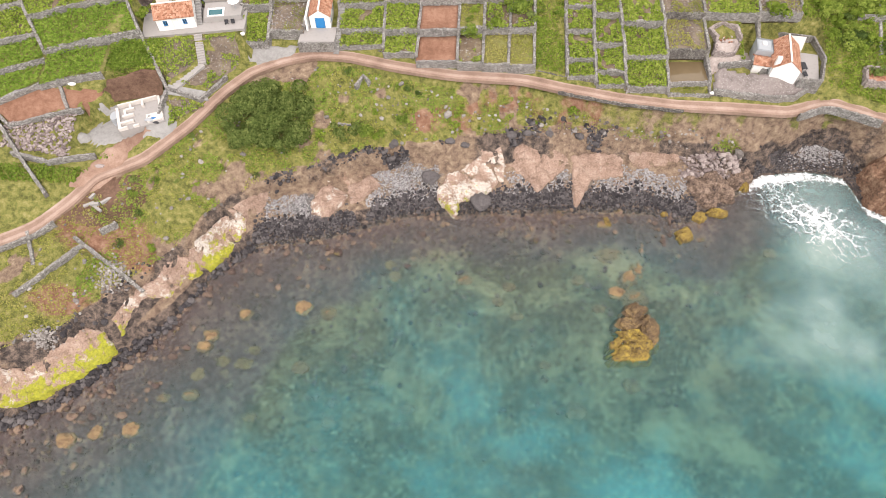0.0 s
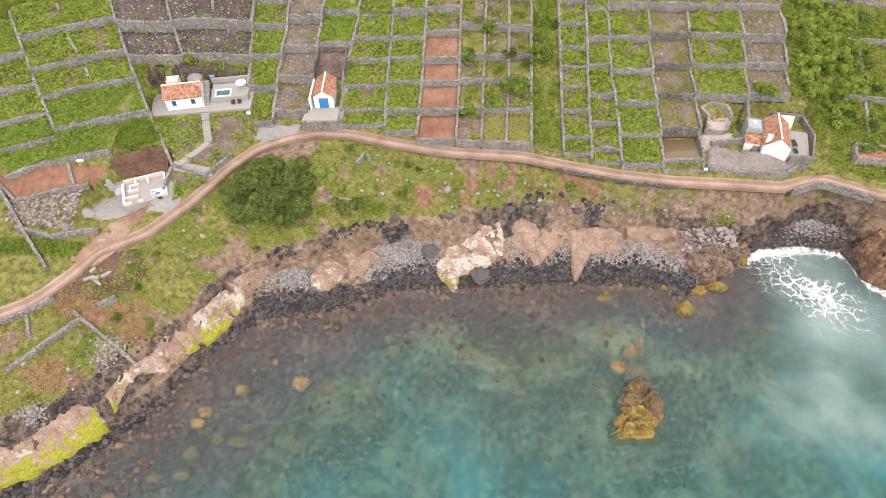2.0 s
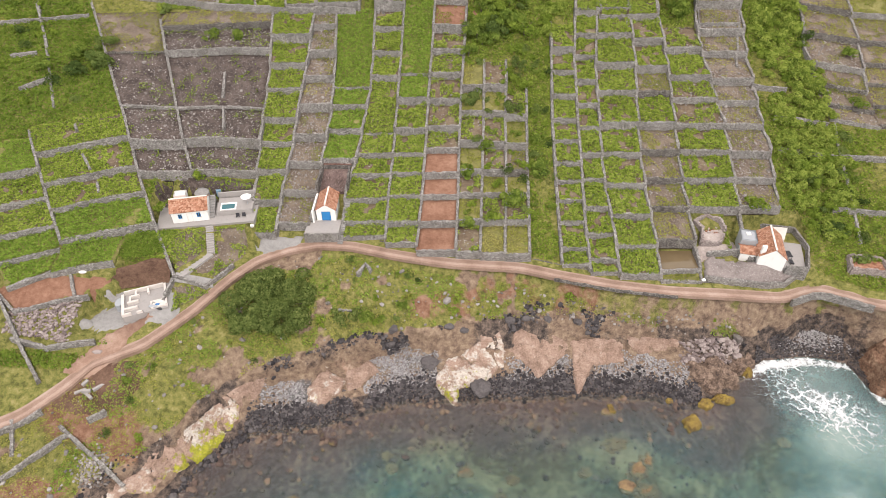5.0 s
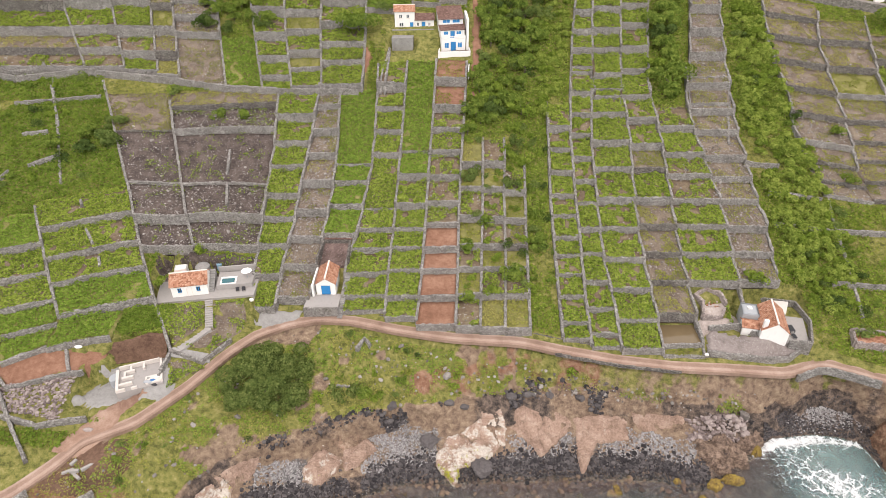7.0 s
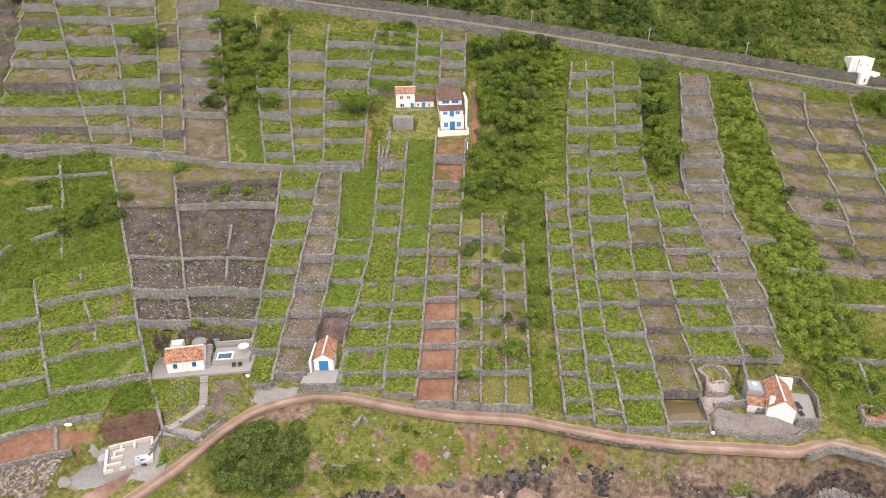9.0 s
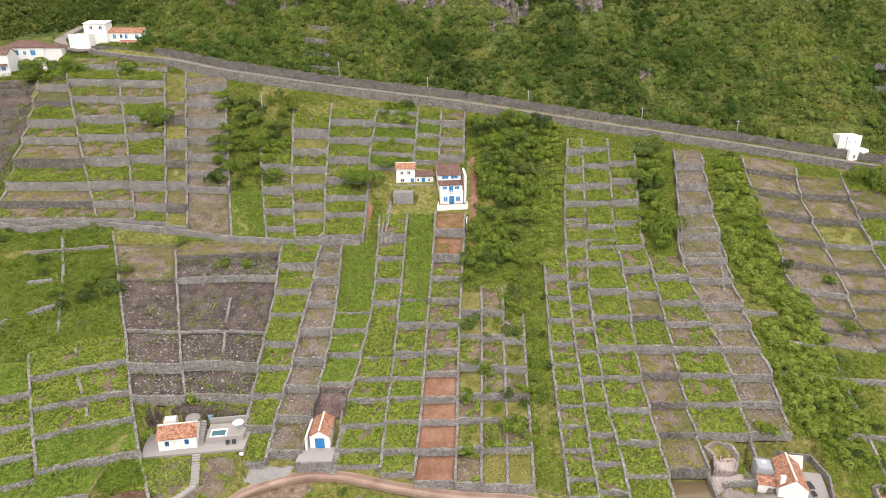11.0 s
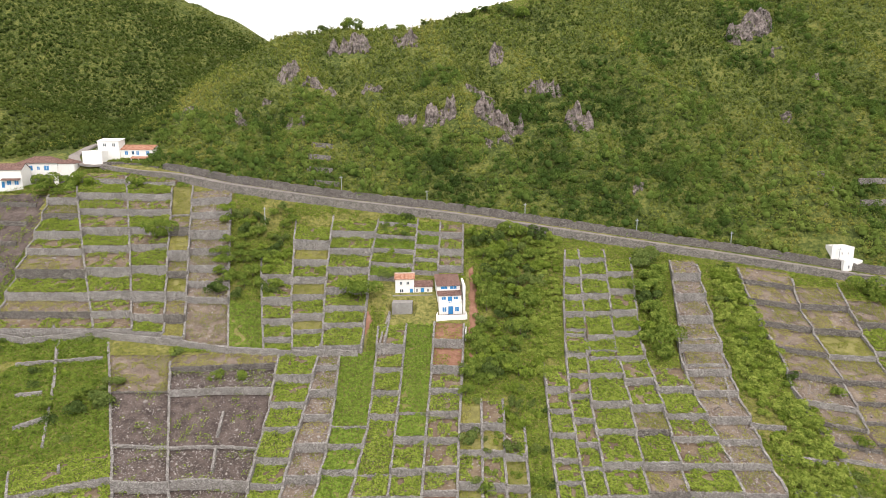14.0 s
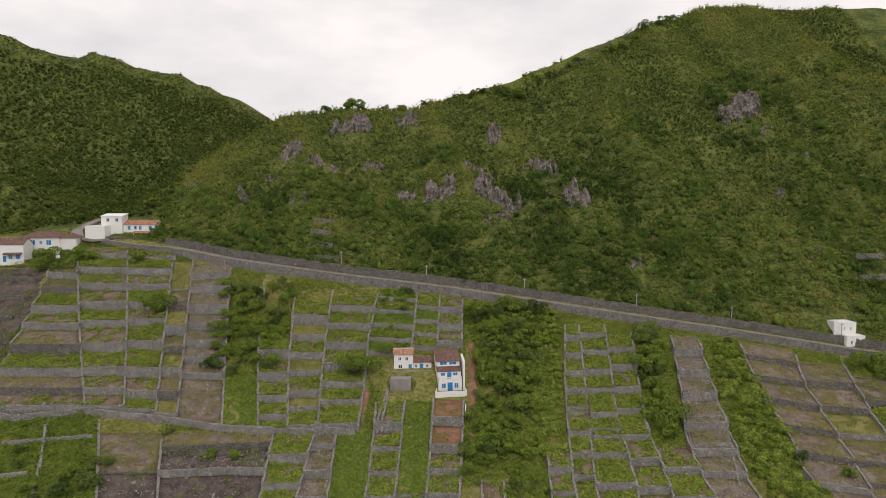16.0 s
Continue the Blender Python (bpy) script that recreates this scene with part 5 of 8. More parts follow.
# ---------------------------------------------------------------- houses
def paint(name, color, dirt=0.12, rough_=0.8, scale=0.8):
    """Limewash or paint with faint weather streaks."""
    n = Nodes(name)
    m = n.node("ShaderNodeMapping")
    n.link(n.pos, m.inputs["Vector"])
    m.inputs["Scale"].default_value = (1.0, 1.0, 0.25)
    streak = n.noise(2.2, 5.0, 0.7, m.outputs[0])
    v = n.math("MULTIPLY", n.step(n.math("ADD", n.math("MULTIPLY", streak, 0.6), n.math("MULTIPLY", n.noise(scale), 0.4)), 0.48, 0.75), dirt * 3)
    c = n.mix(v, color, tuple(k * 0.72 for k in color))
    return n.finish(c, rough_, n.bump(n.noise(18.0), 0.1, 0.02), 0.3)


def tiles(name, a, b, c):
    """Clay roof tiles: rounded rows down the slope, each course a little different."""
    n = Nodes(name)
    pick = n.cells(3.0, out="Color")
    v = n.math("ADD", n.math("MULTIPLY", pick, 0.5), n.math("MULTIPLY", n.noise(0.9, 5.0, 0.7), 0.5))
    col = n.ramp(v, [(0.3, a), (0.5, b), (0.72, c)])
    w = n.t.nodes.new("ShaderNodeTexWave")
    w.inputs["Scale"].default_value, w.inputs["Distortion"].default_value = 1.6, 0.6
    n.link(n.pos, w.inputs["Vector"])
    return n.finish(col, 0.85, n.bump(w.outputs["Fac"], 0.5, 0.08), 0.2)


M_WHITE = paint("limewash", (0.72, 0.71, 0.69))
M_BLUE = paint("blue_paint", (0.025, 0.19, 0.44), 0.08, 0.5)
M_GREYPAINT = paint("grey_paint", (0.33, 0.35, 0.37), 0.1, 0.6)
M_DARKWOOD = paint("dark_paint", (0.03, 0.03, 0.035), 0.05, 0.5)
M_TILE = tiles("clay_tiles", (0.2, 0.085, 0.05), (0.34, 0.165, 0.105), (0.44, 0.27, 0.19))
M_BROWNTILE = tiles("brown_tiles", (0.09, 0.05, 0.042), (0.145, 0.085, 0.07), (0.2, 0.13, 0.11))
M_RIDGE = paint("ridge_mortar", (0.66, 0.6, 0.55))


M_BLOCK = paint("bare_block", (0.56, 0.52, 0.485), 0.25)
M_DECK = paint("pale_deck", (0.31, 0.292, 0.28), 0.25)


def glass_material():
    n = Nodes("window_glass")
    return n.finish(n.mix(n.noise(1.5), (0.03, 0.04, 0.05), (0.07, 0.09, 0.11)), 0.08, None, 0.6)


M_GLASS = glass_material()
M_POOL = water_plain("pool_water", (0.02, 0.12, 0.14))


class Solid:
    """Collects boxes, quads and prisms into one mesh."""

    def __init__(self):
        self.v, self.f = [], []

    def add(self, verts, faces):
        k = len(self.v)
        self.v += [tuple(p) for p in verts]
        self.f += [tuple(i + k for i in q) for q in faces]
        return self

    def box(self, x0, x1, y0, y1, z0, z1):
        return self.add([(x, y, z) for z in (z0, z1) for x, y in ((x0, y0), (x1, y0), (x1, y1), (x0, y1))],
                        [(0, 3, 2, 1), (4, 5, 6, 7), (0, 1, 5, 4), (1, 2, 6, 5), (2, 3, 7, 6), (3, 0, 4, 7)])

    def prism(self, poly, z0, z1):
        n = len(poly)
        zs0 = z0 if isinstance(z0, (list, tuple)) else [z0] * n
        zs1 = z1 if isinstance(z1, (list, tuple)) else [z1] * n
        v = [(*p, z) for p, z in zip(poly, zs0)] + [(*p, z) for p, z in zip(poly, zs1)]
        return self.add(v, [tuple(range(n - 1, -1, -1)), tuple(range(n, 2 * n))] + [(i, (i + 1) % n, (i + 1) % n + n, i + n) for i in range(n)])

    def mesh(self, name, mat, smooth=False):
        return mesh_of(name, np.array(self.v), self.f, mat, smooth)


def wall_panel(s, origin, u, n, width, height, holes, thick=0.3):
    """A wall of that thickness with openings (u0, u1, z0, z1) right through it; n points outwards."""
    o, u, n = np.array(origin, float), np.array(u, float), np.array(n, float)
    us = sorted({0.0, width, *(h[0] for h in holes), *(h[1] for h in holes)})
    zs = sorted({0.0, height, *(h[2] for h in holes), *(h[3] for h in holes)})

    def at(a, z, d):
        return o + u * a + n * d + np.array([0, 0, z])

    for a, b in zip(us, us[1:]):
        for c, d in zip(zs, zs[1:]):
            if any(h[0] <= a and b <= h[1] and h[2] <= c and d <= h[3] for h in holes):
                continue
            s.add([at(a, c, 0), at(b, c, 0), at(b, d, 0), at(a, d, 0)], [(0, 1, 2, 3)])
            s.add([at(a, c, -thick), at(b, c, -thick), at(b, d, -thick), at(a, d, -thick)], [(3, 2, 1, 0)])
    for a, b, c, d in holes:
        ring = [(a, c), (b, c), (b, d), (a, d)]
        for (p, q), (r_, t) in zip(ring, ring[1:] + ring[:1]):
            s.add([at(p, q, 0), at(p, q, -thick), at(r_, t, -thick), at(r_, t, 0)], [(0, 1, 2, 3)])


FACES = {"front": ((0, 0), (1, 0), (0, -1)), "right": ((1, 0), (0, 1), (1, 0)), "back": ((1, 1), (-1, 0), (0, 1)), "left": ((0, 1), (0, -1), (-1, 0))}


def opening_parts(house_, face, w, d, hole, kind, colour):
    """The frame and pane of a window, or the leaf of a door, in an opening."""
    (ox, oy), u, n = FACES[face]
    base = np.array([ox * w, oy * d, 0.0])
    u3, n3 = np.array([*u, 0.0]), np.array([*n, 0.0])
    a, b, c, e = hole

    def slab(a, b, c, e, d0, d1, mat, name):
        s = Solid()
        pts = [base + u3 * i + n3 * k for i, k in ((a, d0), (b, d0), (b, d1), (a, d1))]
        s.prism([p[:2] for p in pts] if n[0] + n[1] < 0 or True else pts, c, e)
        return s.mesh(name, mat)

    if kind == "window":
        win = part("window", slab(a, b, c, e, -0.2, -0.14, M_GLASS, "window"), house_)
        for i0, i1, z0, z1 in ((a, a + 0.1, c, e), (b - 0.1, b, c, e), (a, b, c, c + 0.1), (a, b, e - 0.1, e), ((a + b) / 2 - 0.05, (a + b) / 2 + 0.05, c, e)):
            part("frame", slab(i0, i1, z0, z1, -0.16, -0.06, colour, "frame"), win)
        part("sill", slab(a - 0.08, b + 0.08, c - 0.1, c, -0.1, 0.08, M_RIDGE, "sill"), win)
    elif kind == "shutter":
        win = part("window", slab(a, b, c, e, -0.12, -0.06, colour, "window"), house_, "closed blue-painted wooden shutters")
        part("frame", slab((a + b) / 2 - 0.03, (a + b) / 2 + 0.03, c, e, -0.06, -0.02, M_WHITE, "frame"), win)
    else:
        door = part("door", slab(a, b, c, e, -0.14, -0.06, colour, "door"), house_)
        part("door_frame", slab(a - 0.08, a, c, e + 0.08, -0.02, 0.03, M_RIDGE, "door_frame"), door)
        part("door_frame", slab(b, b + 0.08, c, e + 0.08, -0.02, 0.03, M_RIDGE, "door_frame"), door)
    return None


def house(name, at, yaw, w, d, h, roof, rise, label, roof_mat=None, holes=(), group="houses on the slope", deep=1.2, wall_mat=None, eave=0.25, ridge_caps=False):
    """A house at its front left corner. roof: side (ridge along the front), front (gable to the front), hip, shed, flat.
    holes: (face, u0, u1, z0, z1, kind, colour)."""
    wall_mat = wall_mat or M_WHITE
    ob = thing(name, None, label, "house", group, at=Matrix.Translation(at) @ Matrix.Rotation(radians(yaw), 4, "Z"))
    s = Solid()
    for face, ((ox, oy), u, n) in FACES.items():
        width = w if face in ("front", "back") else d
        mine = [tuple(q[1:5]) for q in holes if q[0] == face]
        wall_panel(s, (ox * w, oy * d, 0), (*u, 0), (*n, 0), width, h, mine)
    s.box(0, w, 0, d, -deep, 0.0)
    # gables
    if roof == "side":
        for x in (0, w - 0.3):
            s.prism([(x, 0), (x + 0.3, 0), (x + 0.3, d / 2), (x, d / 2)], h, [h, h, h + rise, h + rise])
            s.prism([(x, d / 2), (x + 0.3, d / 2), (x + 0.3, d), (x, d)], h, [h + rise, h + rise, h, h])
    elif roof == "front":
        for y in (0, d - 0.3):
            s.prism([(0, y), (w / 2, y), (w / 2, y + 0.3), (0, y + 0.3)], h, [h, h + rise, h + rise, h])
            s.prism([(w / 2, y), (w, y), (w, y + 0.3), (w / 2, y + 0.3)], h, [h + rise, h, h, h + rise])
    elif roof == "shed":
        for x in (0, w - 0.3):
            s.prism([(x, 0), (x + 0.3, 0), (x + 0.3, d), (x, d)], h, [h, h, h + rise, h + rise])
        s.box(0, w, d - 0.3, d, h, h + rise)
    part("wall", s.mesh("wall", wall_mat), ob)
    r, e, t = Solid(), eave, 0.14
    roof_mat = roof_mat or M_TILE
    k = rise / (d / 2) if roof == "side" else rise / (w / 2)
    if roof == "side":
        r.prism([(-e, -e), (w + e, -e), (w + e, d / 2), (-e, d / 2)], [h - e * k + 0.02] * 2 + [h + rise + 0.02] * 2, [h - e * k + t] * 2 + [h + rise + t] * 2)
        r.prism([(-e, d / 2), (w + e, d / 2), (w + e, d + e), (-e, d + e)], [h + rise + 0.02] * 2 + [h - e * k + 0.02] * 2, [h + rise + t] * 2 + [h - e * k + t] * 2)
        caps = [(-e, w + e, d / 2 - 0.14, d / 2 + 0.14)]
    elif roof == "front":
        r.prism([(-e, -e * 0.4), (w / 2, -e * 0.4), (w / 2, d + e), (-e, d + e)], [h - e * k + 0.02, h + rise + 0.02, h + rise + 0.02, h - e * k + 0.02], [h - e * k + t, h + rise + t, h + rise + t, h - e * k + t])
        r.prism([(w / 2, -e * 0.4), (w + e, -e * 0.4), (w + e, d + e), (w / 2, d + e)], [h + rise + 0.02, h - e * k + 0.02, h - e * k + 0.02, h + rise + 0.02], [h + rise + t, h - e * k + t, h - e * k + t, h + rise + t])
        caps = [(w / 2 - 0.16, w / 2 + 0.16, -e * 0.4, d + e)]
    elif roof == "hip":
        i = min(w, d) / 2
        v = [(-e, -e, h), (w + e, -e, h), (w + e, d + e, h), (-e, d + e, h), (i, d / 2, h + rise), (w - i, d / 2, h + rise)]
        v += [(x, y, z - t) for x, y, z in v[:4]]
        r.add(v, [(0, 1, 5, 4), (1, 2, 5), (2, 3, 4, 5), (3, 0, 4), (0, 6, 7, 1), (1, 7, 8, 2), (2, 8, 9, 3), (3, 9, 6, 0), (9, 8, 7, 6)])
        caps = [(i, w - i, d / 2 - 0.14, d / 2 + 0.14)]
    elif roof == "shed":
        k = rise / d
        r.prism([(-e, -e), (w + e, -e), (w + e, d + e * 0.5), (-e, d + e * 0.5)], [h - e * k + 0.02] * 2 + [h + rise + 0.02] * 2, [h - e * k + t] * 2 + [h + rise + t] * 2)
        caps = []
    else:
        r.box(0.15, w - 0.15, 0.15, d - 0.15, h - 0.25, h - 0.12)
        caps, roof_mat = [], wall_mat
    top = part("roof", r.mesh("roof", roof_mat), ob)
    if ridge_caps:
        for x0, x1, y0, y1 in caps:
            part("ridge_cap", Solid().box(x0, x1, y0, y1, h + rise + t - 0.06, h + rise + t + 0.08).mesh("ridge_cap", M_RIDGE), top, "pale mortared ridge tiles")
    for q in holes:
        opening_parts(ob, q[0], w, d, q[1:5], q[5], q[6])
    return ob


def slab_thing(name, poly, z0, z1, mat, label, category, group="", kind=""):
    """A flat-topped block over a plan polygon."""
    base = Vector((*poly[0], z0 if not isinstance(z0, list) else z0[0]))
    rel = [(x - base.x, y - base.y) for x, y in poly]
    lo = [z - base.z for z in z0] if isinstance(z0, list) else z0 - base.z
    hi = [z - base.z for z in z1] if isinstance(z1, list) else z1 - base.z
    return thing(name, Solid().prism(rel, lo, hi).mesh(name, mat), label, category, group, kind, at=base)


def steps(name, a, b, width, z0, z1, n, mat, label):
    """A flight from a up to b."""
    s = Solid()
    a, b = np.array(a, float), np.array(b, float)
    t = (b - a) / np.linalg.norm(b - a)
    q = np.array([-t[1], t[0]]) * width / 2
    ob = thing(name, None, label, "steps", at=(a[0], a[1], z0))
    for i in range(n):
        p0, p1 = (b - a) * i / n, (b - a) * (i + 1) / n
        s = Solid().prism([tuple(p0 - q), tuple(p1 - q), tuple(p1 + q), tuple(p0 + q)][::-1] if False else [tuple(p0 - q), tuple(p1 - q), tuple(p1 + q), tuple(p0 + q)],
                          (z1 - z0) * i / n - 1.0, (z1 - z0) * (i + 1) / n)
        part("step", s.mesh("step", mat), ob)
    return ob


def wall_run(name, pts, z0, z1, thick, mat, label, category="wall"):
    """A thin built wall along plan points, with its own top height."""
    ob = thing(name, None, label, category, at=(pts[0][0], pts[0][1], z0))
    for a, b in zip(pts, pts[1:]):
        a, b = np.array(a, float) - pts[0], np.array(b, float) - pts[0]
        t = (b - a) / np.linalg.norm(b - a)
        q = np.array([-t[1], t[0]]) * thick / 2
        part("wall", Solid().prism([tuple(a - q), tuple(b - q), tuple(b + q), tuple(a + q)], 0, z1 - z0).mesh("wall", mat), ob)
    return ob


def inside_poly(poly, x, y):
    x, y = np.asarray(x, float), np.asarray(y, float)
    hit = np.zeros(x.shape, bool)
    for (x0, y0), (x1, y1) in zip(poly, poly[1:] + poly[:1]):
        cross = (y0 > y) != (y1 > y)
        hit ^= cross & (x < (x1 - x0) * (y - y0) / ((y1 - y0) or 1e-9) + x0)
    return hit


def drape(name, poly, mat, label, category, lift=0.12, cell=0.45, kind=""):
    """A thin skin of soil, gravel or concrete laid over the ground inside a plan outline, with a ragged edge."""
    xs = np.arange(min(p[0] for p in poly) - 0.5, max(p[0] for p in poly) + 0.5, cell)
    ys = np.arange(min(p[1] for p in poly) - 0.5, max(p[1] for p in poly) + 0.5, cell)
    X, Y = np.meshgrid(xs, ys)
    Xj, Yj = X + rough(X, Y, 1.1, 15) * 0.2, Y + rough(X, Y, 1.1, 16) * 0.2
    inn = inside_poly(poly, X + rough(X, Y, 2.0, 17) * 0.5, Y + rough(X, Y, 2.0, 18) * 0.5)
    Z = ground_z(Xj, Yj) + np.where(inn, lift, -0.25) + rough(X, Y, 0.8, 19) * 0.04
    f = grid_faces(len(xs), len(ys))
    f = f[inn.ravel()[f].any(1)]
    used = np.unique(f)
    remap = np.zeros(X.size, int)
    remap[used] = np.arange(len(used))
    v = np.stack([Xj, Yj, Z], -1).reshape(-1, 3)[used]
    o = v.min(0)
    return thing(name, mesh_of(name, v - o, remap[f], mat, True), label, category, kind=kind, at=tuple(o))


def bedding(name, poly, mat, label, per, size, tall, seed, cover=0.6):
    """Plants over a draped plot."""
    g = np.random.default_rng(seed)
    x0, x1, y0, y1 = min(p[0] for p in poly), max(p[0] for p in poly), min(p[1] for p in poly), max(p[1] for p in poly)
    n_ = int((x1 - x0) * (y1 - y0) * per)
    x, y = g.uniform(x0, x1, n_), g.uniform(y0, y1, n_)
    c = rough(x, y, 1.5, seed, 2) * 0.7 + rough(x, y, 4.0, 83, 2) * 0.5
    k = inside_poly(poly, x, y) & (c > (0.5 - cover) * 1.1)
    x, y, c = x[k], y[k], c[k]
    z = ground_z(x, y) + 0.2 + tall * np.clip(0.45 + c * 0.8, 0.15, 1.2) * g.random(len(x)) ** 0.6
    lv, lf = leaves(np.column_stack([x, y, z]), np.tile([0.0, -0.15, 1.0], (len(x), 1)), size * g.uniform(0.6, 1.3, len(x)), 0.55)
    return thing(name, mesh_of(name, lv, lf, mat), label, "plants", "crops on the terraces", "stuff")


# --- white cottage with a pool terrace
for poly, sd in (([(-57.2, 98.6), (-48.2, 99.6), (-47.2, 95.4), (-51.8, 90.2)], 3), ([(-46.4, 99.6), (-40.2, 100.6), (-40.0, 96.8), (-44.6, 90.6), (-49.6, 90.4), (-45.4, 95.0)], 4), ([(-51.6, 87.8), (-45.0, 87.2), (-50.6, 82.6)], 5)):
    drape("garden_plot", poly, M_ROCKY, "stony garden plot below the white cottage", "garden")
    bedding("grape_vines", poly, M_VINE, "green vines and weeds in the stony garden", 34, 0.32, 0.7, 40 + sd, 0.62)
slab_thing("house_terrace", [(-57.6, 99.0), (-38.6, 101.6), (-38.9, 108.8), (-59.0, 106.5)], 16.5, 20.1, M_DECK, "pale concrete terrace round the white cottage", "terrace")
house("cottage", (-54.6, 100.7, 20.1), 10.5, 7.0, 4.8, 2.7, "side", 1.5, "white cottage with an orange clay tile roof and blue-trimmed windows", M_TILE,
      [("front", 1.2, 2.0, 1.0, 2.1, "window", M_BLUE), ("front", 3.0, 3.9, 0.0, 2.1, "door", M_WHITE), ("front", 4.8, 5.6, 1.0, 2.1, "window", M_BLUE)], ridge_caps=True)
house("kitchen_annexe", (-55.4, 105.6, 20.1), 10.5, 2.4, 1.8, 3.3, "flat", 0, "flat-topped white annexe with a broad chimney behind the cottage", deep=1.0)
drape("back_garden", [(-58.4, 105.8), (-56.0, 105.6), (-55.0, 108.6), (-48.6, 109.0), (-47.4, 108.2), (-39.6, 109.6), (-40.4, 112.0), (-52.0, 111.0), (-60.5, 109.4)], M_DARKSOIL, "dark stony garden behind the cottage", "garden", lift=0.5)
bedding("garden_plants", [(-60.5, 105.8), (-55.6, 106.2), (-47.4, 108.6), (-39.8, 110.0), (-40.4, 112.0), (-60.5, 110.4)], M_BRAMBLE, "untidy green garden plants behind the cottage", 16, 0.4, 0.9, 49, 0.5)
slab_thing("pool_deck", [(-46.4, 103.2), (-39.4, 104.2), (-39.6, 108.6), (-47.0, 107.8)], 19.0, 21.2, M_DECK, "pale raised pool deck beside the cottage", "deck")
pool = slab_thing("swimming_pool", [(-45.8, 103.6), (-42.6, 104.0), (-42.9, 106.4), (-46.1, 106.0)], 21.15, 21.32, M_WHITE, "small swimming pool with green-blue water and white rim", "pool")
part("water", Solid().prism([(0.3, 0.3), (2.85, 0.62), (2.62, 2.15), (0.05, 1.85)], 0.16, 0.19).mesh("water", M_POOL), pool)
wall_run("garden_wall", [(-47.2, 108.2), (-39.6, 109.4)], 20.0, 22.3, 0.3, M_DECK, "pale concrete wall behind the pool deck")
umb = thing("parasol", None, "white parasol closed over the pool deck", "parasol", at=(-40.6, 105.8, 21.2))
part("pole", Solid().box(-0.04, 0.04, -0.04, 0.04, 0, 2.3).mesh("pole", M_GREYPAINT), umb)
cone = [(1.15 * math.cos(i * math.pi / 4), 1.15 * math.sin(i * math.pi / 4), 1.95) for i in range(8)] + [(0, 0, 2.5), (0, 0, 1.98)]
part("canopy", mesh_of("canopy", cone, [(i, (i + 1) % 8, 8) for i in range(8)] + [((i + 1) % 8, i, 9) for i in range(8)], M_WHITE), umb)
for i, (x, y) in enumerate(((-42.4, 102.6), (-41.2, 102.8))):
    lo = thing("sun_lounger", None, "dark sun lounger on the concrete terrace", "lounger", "loungers", at=Matrix.Translation((x, y, 20.1)) @ Matrix.Rotation(0.3, 4, "Z"))
    part("seat", Solid().box(0, 0.7, 0, 1.3, 0.28, 0.38).mesh("seat", M_DARKWOOD), lo)
    part("backrest", Solid().prism([(0, 1.3), (0.7, 1.3), (0.7, 1.9), (0, 1.9)], [0.28, 0.28, 0.7, 0.7], [0.38, 0.38, 0.8, 0.8]).mesh("backrest", M_DARKWOOD), lo)
    for lx, ly in ((0.03, 0.05), (0.61, 0.05), (0.03, 1.25), (0.61, 1.25)):
        part("leg", Solid().box(lx, lx + 0.06, ly, ly + 0.06, 0, 0.28).mesh("leg", M_DARKWOOD), lo)
steps("garden_steps", (-47.4, 102.6), (-48.1, 107.4), 1.1, 20.1, 22.4, 9, M_CONCRETE, "grey steps up beside the white cottage")
steps("garden_steps", (-46.2, 95.0), (-47.2, 100.0), 1.5, zat(-46.2, 95) + 0.2, 20.1, 12, M_DECK, "long grey steps down through the cottage garden")
steps("garden_path", (-51.0, 89.0), (-46.2, 95.0), 1.5, zat(-51, 89) + 0.25, zat(-46.2, 95) + 0.2, 9, M_DECK, "pale concrete path to the dirt track")
slab_thing("garden_path", [(-51.8, 88.0), (-44.6, 88.3), (-45.2, 89.9), (-51.6, 89.8)], 12.0, [zat(-51.8, 88) + 0.3, zat(-44.6, 88.3) + 0.3, zat(-45.2, 89.9) + 0.3, zat(-51.6, 89.8) + 0.3], M_CONCRETE, "grey concrete landing beside the dirt track", "path")
water_tank = thing("cistern", None, "round grey stone cistern behind the cottage", "cistern", at=(-50.6, 108.4, 20.8))
ring = [(1.5 * math.cos(i * math.pi / 8), 1.5 * math.sin(i * math.pi / 8)) for i in range(16)]
part("wall", Solid().prism(ring, -1.0, 1.6).mesh("wall", M_CONCRETE), water_tank)
dome = [(*(np.array(p) * 0.98), 1.6) for p in ring] + [(*(np.array(p) * 0.6), 2.1) for p in ring] + [(0, 0, 2.3)]
part("roof", mesh_of("roof", dome, [(i, (i + 1) % 16, (i + 1) % 16 + 16, i + 16) for i in range(16)] + [(i + 16, (i + 1) % 16 + 16, 32) for i in range(16)], M_CONCRETE, True), water_tank)
tank = thing("water_barrel", Solid().prism([(0.55 * math.cos(i * math.pi / 6), 0.55 * math.sin(i * math.pi / 6)) for i in range(12)], 0, 1.5).mesh("water_barrel", paint("faded_blue", (0.2, 0.32, 0.42))),
             "faded blue water barrel above the steps", "barrel", at=(-47.6, 109.8, zat(-47.6, 109.8) + 0.2))

